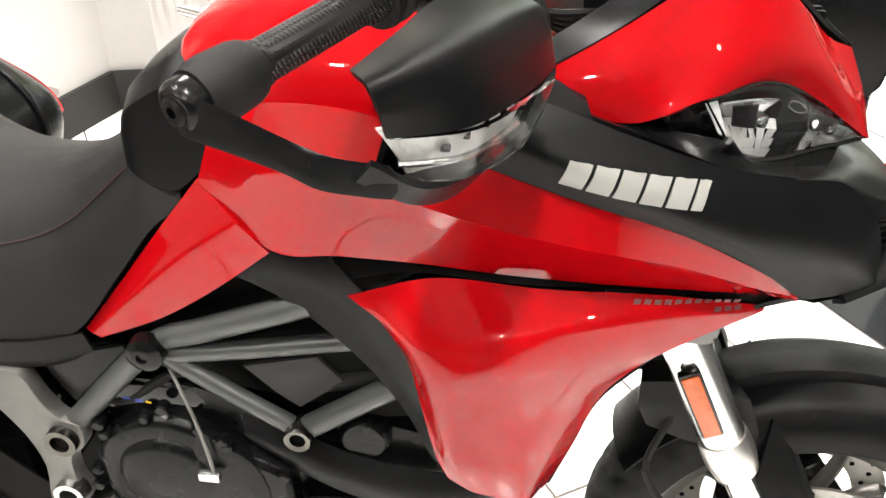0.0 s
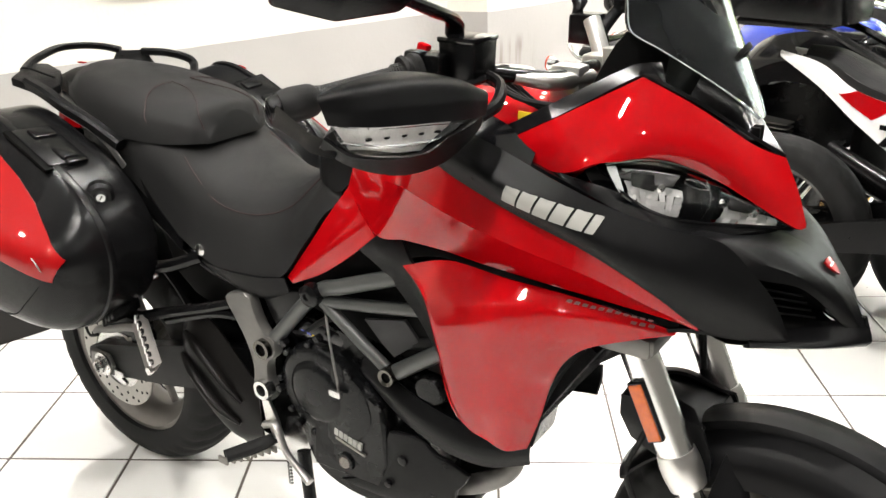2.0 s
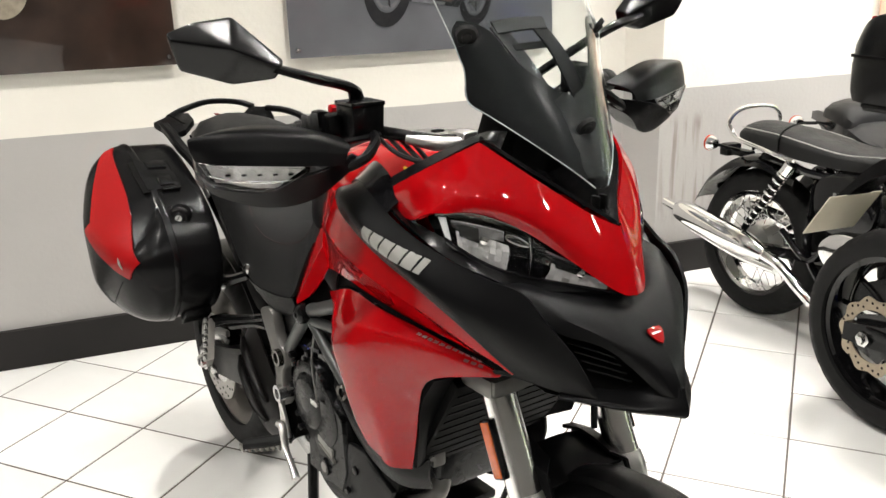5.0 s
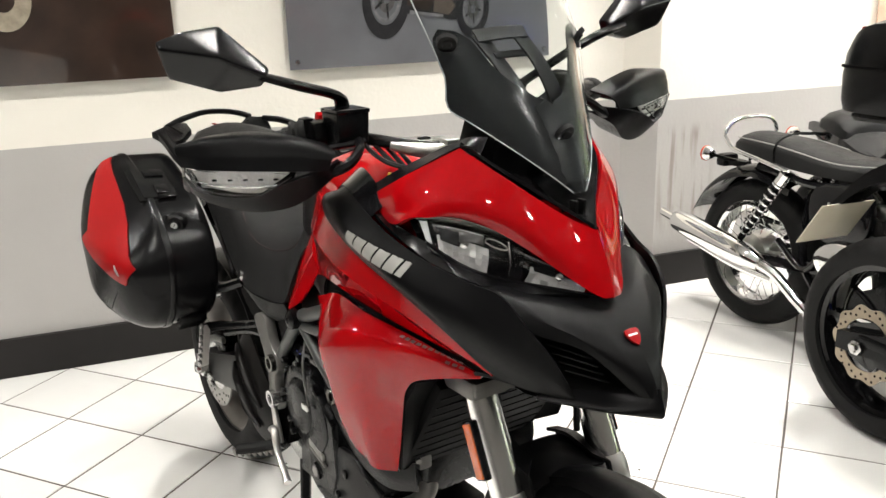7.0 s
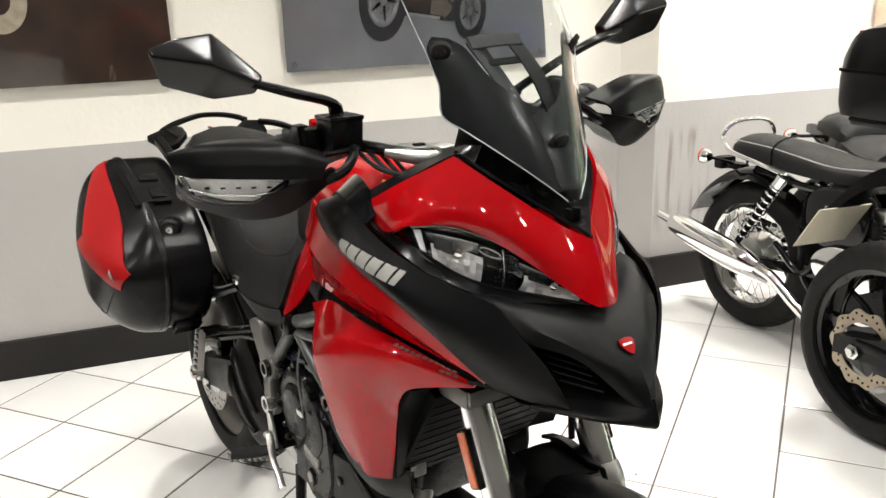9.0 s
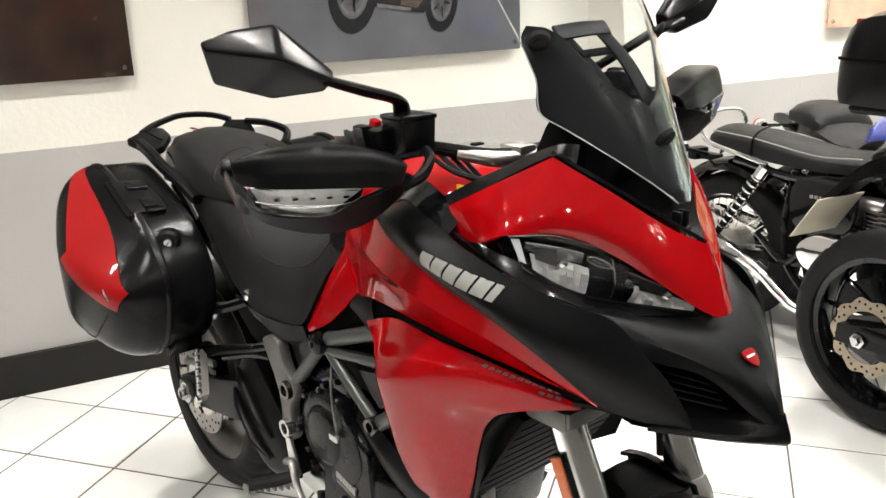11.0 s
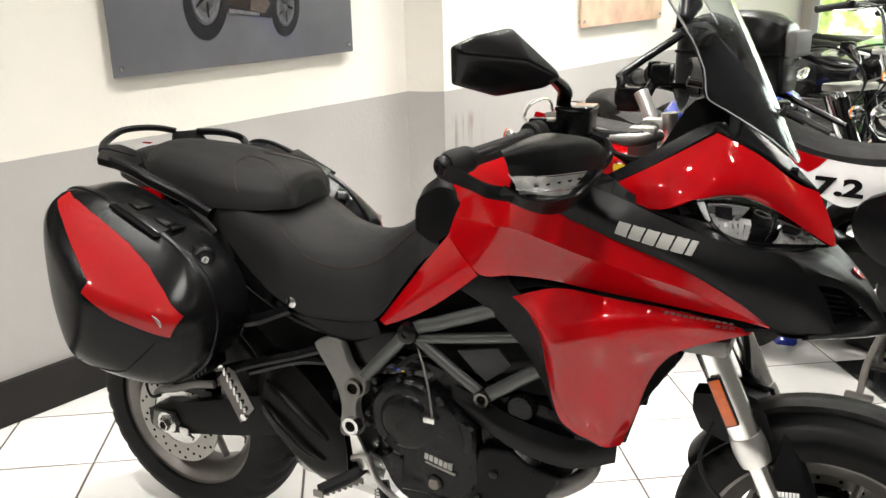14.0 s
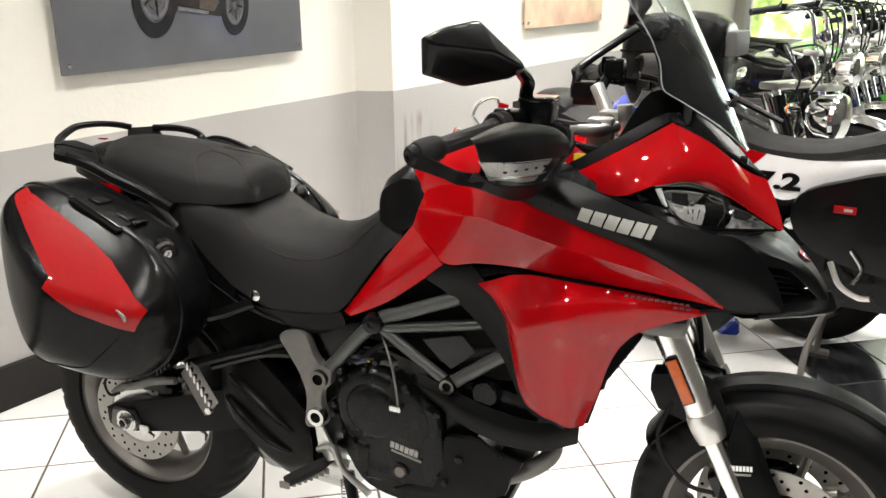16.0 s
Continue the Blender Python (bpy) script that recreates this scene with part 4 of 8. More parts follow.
part("front_cylinder", moved(rbox((0, 0, 0), (0.20, 0.17, 0.14), 0.02), T(1.03, 0, 0.50) @ pose(0, 0, 0, 0, 10, 0)), ENGINE, bike)
part("cylinder_cover", merge(slab([(0.90, 0.56), (0.96, 0.585), (1.06, 0.56), (1.08, 0.50), (0.98, 0.47), (0.90, 0.50)], -0.135, -0.08, 0.012),
                             moved(lathe([(0, -0.012), (0.026, -0.012), (0.032, -0.004), (0.034, 0.02), (0, 0.02)], 24), T(0.974, -0.145, 0.562))), ENGINE, bike, "black cylinder head cover")
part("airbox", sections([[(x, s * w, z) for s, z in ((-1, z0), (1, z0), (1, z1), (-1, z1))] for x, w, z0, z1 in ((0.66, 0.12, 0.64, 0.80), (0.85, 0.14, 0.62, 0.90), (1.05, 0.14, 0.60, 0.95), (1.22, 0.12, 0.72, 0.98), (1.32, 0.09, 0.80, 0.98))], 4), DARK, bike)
belly = [[(0.817, -0.140, 0.580), (0.890, -0.152, 0.564), (0.960, -0.160, 0.543), (1.030, -0.163, 0.530), (1.103, -0.160, 0.523), (1.179, -0.148, 0.543)],
         [(0.822, -0.156, 0.558), (0.896, -0.168, 0.532), (0.963, -0.174, 0.508), (1.033, -0.176, 0.494), (1.104, -0.170, 0.492), (1.178, -0.150, 0.508)],
         [(0.830, -0.150, 0.538), (0.902, -0.160, 0.496), (0.967, -0.165, 0.470), (1.037, -0.167, 0.457), (1.105, -0.160, 0.457), (1.174, -0.140, 0.478)]]
part("belly_fairing", shell(belly, 24, 8, 0.005, both=True), BLACK, bike, "matte black lower fairing")
part("skid_plate", merge(*[slab([(0.886, 0.448), (0.925, 0.456), (0.965, 0.459), (0.995, 0.437), (1.066, 0.421), (1.038, 0.376), (1.026, 0.331), (0.955, 0.308), (0.873, 0.292), (0.755, 0.288), (0.865, 0.340), (0.878, 0.405)], y0, y1, 0.008, 2) for y0, y1 in ((-0.165, -0.150), (0.150, 0.165))],
                         rbox((0.90, 0, 0.285), (0.24, 0.30, 0.02), 0.006)), BLACK, bike, "black plastic engine guard")
part("guard_bolt", moved(lathe([(0, -0.004), (0.006, -0.005), (0.010, -0.003), (0.011, 0.006), (0, 0.006)], 16), T(0.920, -0.167, 0.400)), BLACKSMOOTH, bike)
part("header_pipe", tube([(1.08, -0.04, 0.47), (1.11, -0.08, 0.42), (1.06, -0.10, 0.37), (0.95, -0.09, 0.31)], 0.020, 14), CASTALU, bike, "steel exhaust header")
part("radiator", moved(rbox((0, 0, 0), (0.05, 0.33, 0.26), 0.006), T(1.205, 0, 0.645) @ pose(0, 0, 0, 0, 32, 0)), DARK, bike, "black radiator core")
for k in range(9):
    part("radiator_fin", moved(rbox((0.0245, 0, -0.11 + 0.026 * k), (0.004, 0.31, 0.004), 0), T(1.205, 0, 0.645) @ pose(0, 0, 0, 0, 32, 0)), DARK, bike)
for s in (-1, 1):
    part("radiator_shroud", shell([[(1.200, s * 0.196, 0.558), (1.220, s * 0.203, 0.630), (1.243, s * 0.208, 0.708), (1.290, s * 0.212, 0.772)],
                                   [(1.160, s * 0.150, 0.540), (1.195, s * 0.150, 0.615), (1.235, s * 0.150, 0.690), (1.275, s * 0.150, 0.760)]], 14, 8, 0.006), DARK, bike, "black radiator shroud")
part("coolant_tap", merge(rbox((1.15, -0.12, 0.535), (0.05, 0.03, 0.03), 0.006), tube([(1.15, -0.13, 0.55), (1.18, -0.14, 0.545)], 0.006, 8)), CASTALU, bike)

# red tank
tank_rings = []
for x, zt, w, zb in ((0.785, 1.036, 0.085, 0.955), (0.797, 1.056, 0.120, 0.945), (0.83, 1.074, 0.142, 0.935), (0.88, 1.086, 0.156, 0.925), (0.95, 1.096, 0.170, 0.925), (1.05, 1.100, 0.185, 0.93), (1.13, 1.095, 0.185, 0.95), (1.20, 1.065, 0.15, 0.97)):
    tank_rings.append([(x, w * a, zb + (zt - zb) * b) for a, b in ((-0.98, 0.0), (-1.0, 0.35), (-0.93, 0.68), (-0.72, 0.92), (-0.36, 1.0), (0, 1.01), (0.36, 1.0), (0.72, 0.92), (0.93, 0.68), (1.0, 0.35), (0.98, 0.0))])
part("fuel_tank", sections(tank_rings, 8), RED, bike, "glossy red fuel tank")
cap = part("filler_cap", moved(lathe([(0, -0.010), (0.040, -0.010), (0.052, -0.008), (0.056, 0.0), (0.056, 0.01), (0, 0.01)], 40), T(1.035, -0.010, 1.109) @ pose(0, 0, 0, 90, 0, 0) @ pose(0, 0, 0, 180, 0, 0)), ALU, bike, "silver filler cap")
part("cap_key_flap", rbox((1.035, -0.010, 1.121), (0.014, 0.024, 0.004), 0.002), DARK, bike)

# side panels in red, right and left
A_rear = [[(0.640, -0.146, 0.702), (0.700, -0.150, 0.776), (0.757, -0.154, 0.848), (0.814, -0.153, 0.918)],
          [(0.652, -0.153, 0.700), (0.735, -0.165, 0.776), (0.802, -0.174, 0.836), (0.858, -0.181, 0.884)],
          [(0.662, -0.155, 0.696), (0.750, -0.169, 0.742), (0.825, -0.180, 0.795), (0.894, -0.189, 0.852)]]
A_front = [[(0.846, -0.150, 0.996), (0.905, -0.185, 1.018), (0.975, -0.215, 1.030), (1.035, -0.238, 1.028), (1.100, -0.255, 1.006), (1.200, -0.258, 0.972), (1.300, -0.238, 0.932), (1.380, -0.205, 0.880), (1.436, -0.166, 0.829)],
           [(0.832, -0.160, 0.960), (0.905, -0.201, 0.960), (0.985, -0.240, 0.972), (1.050, -0.262, 0.965), (1.120, -0.272, 0.950), (1.210, -0.266, 0.928), (1.305, -0.238, 0.898), (1.380, -0.202, 0.858), (1.437, -0.166, 0.826)],
           [(0.816, -0.158, 0.917), (0.895, -0.190, 0.857), (0.980, -0.220, 0.874), (1.060, -0.233, 0.880), (1.140, -0.230, 0.872), (1.240, -0.220, 0.862), (1.330, -0.194, 0.845), (1.395, -0.174, 0.832), (1.438, -0.165, 0.822)]]
part("rear_tank_panel", shell(A_rear, 20, 10, 0.005), RED, bike, "glossy red side panel")
part("front_tank_panel", shell(A_front, 48, 14, 0.005, breaks=(1,)), RED, bike, "glossy red side fairing", 20)
mir_rows = lambda rows: [[(x, -y, z) for x, y, z in r] for r in rows]
part("rear_tank_panel", shell(mir_rows(A_rear), 16, 8, 0.005), RED, bike)
part("front_tank_panel", shell(mir_rows(A_front), 30, 10, 0.005), RED, bike)

# matte black panel that carries the letters
B_rows = [[(1.030, -0.200, 1.046), (1.100, -0.222, 1.066), (1.170, -0.236, 1.052), (1.250, -0.238, 1.024), (1.330, -0.214, 0.990), (1.400, -0.184, 0.968), (1.455, -0.162, 0.955), (1.495, -0.146, 0.915), (1.522, -0.118, 0.868), (1.541, -0.090, 0.808)],
          [(1.028, -0.228, 1.042), (1.100, -0.262, 1.044), (1.180, -0.273, 1.018), (1.260, -0.262, 0.980), (1.335, -0.238, 0.943), (1.400, -0.206, 0.910), (1.450, -0.182, 0.886), (1.490, -0.154, 0.862), (1.520, -0.120, 0.835), (1.542, -0.090, 0.804)],
          [(1.036, -0.241, 1.030), (1.095, -0.258, 1.010), (1.200, -0.261, 0.974), (1.300, -0.241, 0.934), (1.380, -0.207, 0.882), (1.437, -0.168, 0.828), (1.470, -0.146, 0.815), (1.500, -0.125, 0.808), (1.525, -0.104, 0.802), (1.543, -0.090, 0.798)]]
part("black_side_panel", shell(B_rows, 48, 12, 0.005), BLACK, bike, "matte black side panel")
part("black_side_panel", shell(mir_rows(B_rows), 30, 8, 0.005), BLACK, bike)
part("shoulder_panel", shell([[(1.02, -0.16, 1.075), (1.08, -0.175, 1.09), (1.15, -0.19, 1.075), (1.20, -0.20, 1.055)], [(1.03, -0.205, 1.05), (1.09, -0.222, 1.067), (1.15, -0.234, 1.058), (1.21, -0.238, 1.038)]], 12, 6, 0.004, both=True), GLOSSBLACK, bike)
# plain blocks in place of the maker's letters
for i in range(6):
    f0, f1 = i * 0.172, i * 0.172 + (0.146 if i < 5 else 0.078)
    top = [(1.192 + 0.134 * f, 1.0165 - 0.0355 * f) for f in (f0, f1)]
    low = [(1.184 + 0.134 * f, 0.9945 - 0.0345 * f) for f in (f0, f1)]
    part("silver_mark", drape(B_rows, [top[0], top[1], low[1], low[0]]), SILVERDECAL, bike, "silver block marking")
    part("silver_mark", drape(mir_rows(B_rows), [top[0], top[1], low[1], low[0]]), SILVERDECAL, bike, "silver block marking")

# lower red scoop
C_top = [(0.986, -0.236, 0.838), (1.075, -0.238, 0.868), (1.180, -0.238, 0.864), (1.295, -0.208, 0.846), (1.408, -0.164, 0.812)]
C_fold = [(1.018, -0.246, 0.820), (1.075, -0.277, 0.812), (1.165, -0.274, 0.836), (1.285, -0.228, 0.832), (1.407, -0.165, 0.806)]
C_low = [(1.090, -0.243, 0.602), (1.118, -0.244, 0.585), (1.146, -0.237, 0.572), (1.172, -0.221, 0.561), (1.197, -0.198, 0.553)]
C_left = [C_fold[0], (1.047, -0.252, 0.778), (1.061, -0.252, 0.716), (1.076, -0.249, 0.642), C_low[0]]
C_right = [C_fold[-1], (1.296, -0.216, 0.774), (1.247, -0.210, 0.708), (1.224, -0.204, 0.630), C_low[-1]]
C_rows = [C_top] + coons(C_fold, C_low, C_left, C_right, 8)
# a crease runs down the scoop ahead of its middle
for j in range(1, 10):
    x, y, z = C_rows[j][3]
    out = 0.011 * max(0.0, min(1.0, (j - 1) / 8 * 3 - 1.0))
    C_rows[j][3] = (x + 0.3 * out, y - out, z)
part("lower_scoop", shell(C_rows, 36, 40, 0.006, breaks=(1,)), RED, bike, "glossy red radiator scoop")
part("lower_scoop", shell(mir_rows(C_rows), 24, 25, 0.006, breaks=(1,)), RED, bike)
MARKGREY = material("grey_outline_decal", (0.13, 0.045, 0.045), 0.45, 0.2, vary=0.03)
for i in range(11):
    f0, f1 = i / 11, (i + 0.62) / 11
    quad = [(1.268 + 0.115 * f0, 0.848 - 0.0215 * f0), (1.268 + 0.115 * f1, 0.848 - 0.0215 * f1), (1.2665 + 0.115 * f1, 0.8448 - 0.0215 * f1), (1.2665 + 0.115 * f0, 0.8448 - 0.0215 * f0)]
    part("model_mark", drape(C_rows, quad, 2, 0.0010, 0.0010, (1,)), MARKGREY, bike)
for i in range(3):
    x0 = 1.352 + 0.011 * i
    part("model_mark", drape(C_rows, [(x0, 0.8245 - 0.002 * i), (x0 + 0.007, 0.823 - 0.002 * i), (x0 + 0.006, 0.819 - 0.002 * i), (x0 - 0.001, 0.8205 - 0.002 * i)], 2, 0.0010, 0.0010, (1,)), MARKGREY, bike)
# black strip that runs behind both red panels
S_rows = [[(0.835, -0.180, 0.822), (0.905, -0.180, 0.785), (0.985, -0.195, 0.725), (1.035, -0.198, 0.655), (1.075, -0.185, 0.560), (1.150, -0.165, 0.520)],
          [(0.885, -0.184, 0.850), (0.950, -0.208, 0.822), (1.022, -0.225, 0.765), (1.062, -0.226, 0.680), (1.105, -0.215, 0.588), (1.160, -0.180, 0.542)],
          [(0.940, -0.184, 0.872), (0.992, -0.226, 0.846), (1.060, -0.238, 0.785), (1.094, -0.235, 0.692), (1.130, -0.228, 0.606), (1.172, -0.190, 0.556)]]
part("black_inner_strip", shell(S_rows, 30, 8, 0.005, both=True), BLACK, bike)
# near-black backing sheet, keeps the gap between fairing and scoop dark
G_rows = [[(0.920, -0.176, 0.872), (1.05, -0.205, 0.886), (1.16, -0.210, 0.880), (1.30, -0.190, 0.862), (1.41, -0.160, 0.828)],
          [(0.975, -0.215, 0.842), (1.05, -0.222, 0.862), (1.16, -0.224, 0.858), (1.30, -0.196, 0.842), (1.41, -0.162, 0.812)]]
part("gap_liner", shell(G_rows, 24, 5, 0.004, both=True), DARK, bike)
part("chin_liner", shell([[(1.25, -0.20, 0.775), (1.33, -0.185, 0.785), (1.41, -0.165, 0.812), (1.50, -0.115, 0.80)], [(1.25, 0, 0.80), (1.33, 0, 0.80), (1.41, 0, 0.81), (1.50, 0, 0.80)]], 12, 8, 0.006, both=True), BLACK, bike)

# front cowl
D_rows = [[(1.150, -0.205, 1.057), (1.235, -0.180, 1.104), (1.320, -0.136, 1.153), (1.386, -0.102, 1.114), (1.446, -0.034, 1.056), (1.484, 0.0, 1.034)],
          [(1.152, -0.208, 1.051), (1.250, -0.202, 1.076), (1.335, -0.168, 1.100), (1.416, -0.108, 1.060), (1.482, -0.036, 1.002), (1.506, 0.0, 0.990)],
          [(1.155, -0.209, 1.046), (1.247, -0.213, 1.048), (1.326, -0.190, 1.074), (1.410, -0.120, 1.047), (1.500, -0.033, 0.968), (1.519, 0.0, 0.956)],
          [(1.158, -0.208, 1.042), (1.243, -0.217, 1.029), (1.308, -0.209, 1.052), (1.394, -0.130, 1.038), (1.507, -0.034, 0.950), (1.524, 0.0, 0.938)]]
part("front_cowl", shell(D_rows, 45, 15, 0.005, both=True, kinks=(2,)), RED, bike, "glossy red nose cowl")
part("cowl_trim", shell([[(1.120, -0.195, 1.062), (1.200, -0.170, 1.108), (1.290, -0.110, 1.160), (1.325, -0.085, 1.165)], [(1.150, -0.203, 1.059), (1.236, -0.178, 1.106), (1.318, -0.132, 1.155), (1.345, -0.115, 1.142)]], 16, 6, 0.005, both=True), BLACKSMOOTH, bike)
V_rows = [[(1.312, -0.131, 1.156), (1.381, -0.098, 1.118), (1.442, -0.036, 1.066), (1.482, 0.0, 1.034)],
          [(1.296, -0.108, 1.150), (1.356, -0.080, 1.112), (1.418, -0.030, 1.066), (1.455, 0.0, 1.042)],
          [(1.268, -0.060, 1.136), (1.322, -0.050, 1.104), (1.385, -0.018, 1.066), (1.42, -0.001, 1.050)],
          [(1.255, -0.001, 1.132), (1.305, -0.001, 1.100), (1.365, -0.001, 1.066), (1.41, -0.001, 1.048)]]
part("screen_base", shell(V_rows, 24, 8, 0.005, both=True), BLACKSMOOTH, bike, "satin black screen base")
part("screen_clip", (rbox((1.440, -0.008, 1.062), (0.014, 0.007, 0.024), 0.002), rbox((1.440, 0.008, 1.062), (0.014, 0.007, 0.024), 0.002)), DARK, bike, "black clip at the screen's foot")
part("dash_hood", sections([[(x, s * w, z) for s, z in ((-1, z0), (1, z0), (0.8, z1), (-0.8, z1))] for x, w, z0, z1 in ((1.20, 0.08, 1.06, 1.09), (1.27, 0.10, 1.05, 1.20), (1.33, 0.09, 1.05, 1.18))], 4), DARK, bike)
part("ignition_barrel", tube([(1.21, 0.03, 1.10), (1.205, 0.03, 1.16)], 0.016, 14), ALU, bike)

# windscreen
SMOKED = material("smoked_screen_plastic", (0.010, 0.0103, 0.0106), 0.20, vary=0.15, spec=0.25, coat=0.3)
def screen_point(a, z):
    """A point of the screen: a from -1 to 1 across, at the height z."""
    s = (z - 1.085) / 0.42
    widths = ((1.08, 0.006), (1.093, 0.018), (1.11, 0.036), (1.15, 0.078), (1.19, 0.120), (1.205, 0.138), (1.215, 0.144), (1.235, 0.142), (1.26, 0.142), (1.30, 0.151), (1.35, 0.157), (1.42, 0.163), (1.51, 0.162))
    for (z0, w0), (z1, w1) in zip(widths, widths[1:]):
        if z0 <= z <= z1:
            w = w0 + (w1 - w0) * (z - z0) / (z1 - z0)
    y = a * w
    x = 1.445 - 0.46 * (z - 1.085) - 0.24 * (z - 1.085) ** 2 - (2.6 + 17.0 * max(0.0, 1.30 - z)) * y * y
    return (x, y, z + 0.02 * (1 - a * a) * s)


scr = [[screen_point(-1 + 2 * i / 8, 1.086 + 0.42 * j / 24) for i in range(9)] for j in range(25)]
ws = part("windscreen", shell(scr, 32, 48, 0.0035), GLASS, bike, "clear tinted windscreen")
ws.visible_shadow = False
# pale thin tube paints the glint along the screen's side edges
SCREENEDGE = material("screen_edge_glint", (0.28, 0.30, 0.30), 0.16, vary=0.5, scale=30, spec=0.5)
for s in (-1, 1):
    part("edge_glint", tube([screen_point(s * 1.002, 1.087 + 0.415 * k / 24) for k in range(25)], 0.0011, 6, 72), SCREENEDGE, ws)
# dark bracket behind the screen, with two raised arms and a slotted middle tower
def behind(a, z, d=0.010):
    x, y, zz = screen_point(a, z)
    return (x - d, y, zz)


def bracket_half(s):
    outer = [(0.985, z) for z in (1.100, 1.130, 1.160, 1.190, 1.214, 1.255, 1.290)] + [(0.965, 1.312), (0.89, 1.326)]
    inner = [(0.0, 1.100), (0.0, 1.150), (0.0, 1.205), (0.20, 1.221), (0.39, 1.242), (0.53, 1.264), (0.61, 1.290), (0.66, 1.307), (0.76, 1.321)]
    return [[behind(s * (o[0] + (q[0] - o[0]) * f), o[1] + (q[1] - o[1]) * f, 0.005) for o, q in zip(outer, inner)] for f in (0, 0.33, 0.67, 1)]


part("screen_bracket", (shell(bracket_half(-1), 40, 10, 0.003), shell(bracket_half(1), 40, 10, 0.003)), SMOKED, bike, "smoked black screen bracket")
for pts in ([(1.236, -0.034, 1.314), (1.300, -0.030, 1.262), (1.362, -0.022, 1.196)], [(1.262, 0.026, 1.318), (1.312, 0.034, 1.268), (1.362, 0.036, 1.200)]):
    part("tower_leg", flat_bar(pts, 0.030, 0.006, 10, (0.6, 0, 0.8)), BLACK, bike)
part("tower_bridge", flat_bar([(1.240, -0.044, 1.313), (1.254, 0.0, 1.318), (1.268, 0.038, 1.319)], 0.030, 0.006, 8, (0.6, 0, 0.8)), BLACK, bike, "black tower behind the screen")
part("tower_bar", flat_bar([(1.278, -0.034, 1.284), (1.292, 0.034, 1.288)], 0.014, 0.005, 4, (0.6, 0, 0.8)), DARK, bike)
knob = [(0, -0.006), (0.007, -0.006), (0.008, -0.003), (0.015, -0.003), (0.017, 0.004), (0, 0.006)]
for x, y, z, tilt in ((1.284, -0.136, 1.308, -35), (1.284, 0.136, 1.308, 35), (1.402, 0.0, 1.172, 0)):
    k = part("screen_screw", moved(lathe(knob, 20), T(x + 0.006, y, z) @ pose(0, 0, 0, 0, 0, 90 + tilt) @ pose(0, 0, 0, 35, 0, 0)), RUBBER, bike, "black rubber screen screw")

# headlights
BOWL = material("polished_reflector", (0.90, 0.90, 0.89), 0.14, 0.60, vary=0.12, scale=60)
CLEARTRIM = material("smoke_chrome_trim", (0.42, 0.42, 0.43), 0.15, 0.7, vary=0.4, scale=40)
FROST = material("frosted_light_guide", (0.42, 0.43, 0.43), 0.35, 0.3, vary=0.25, scale=60, coat=0.5)
H_top = [(1.306, -0.210, 1.050), (1.354, -0.172, 1.054), (1.394, -0.130, 1.037), (1.442, -0.080, 1.004), (1.504, -0.024, 0.960)]
H_mid = [(1.319, -0.211, 1.030), (1.368, -0.176, 1.012), (1.412, -0.132, 0.998), (1.458, -0.079, 0.974), (1.513, -0.022, 0.948)]
H_low = [(1.330, -0.207, 1.013), (1.356, -0.171, 0.980), (1.396, -0.127, 0.962), (1.440, -0.078, 0.950), (1.510, -0.018, 0.940)]
H_back = [[(x - 0.046, y * 0.945, z) for x, y, z in r] for r in (H_top, H_mid, H_low)]
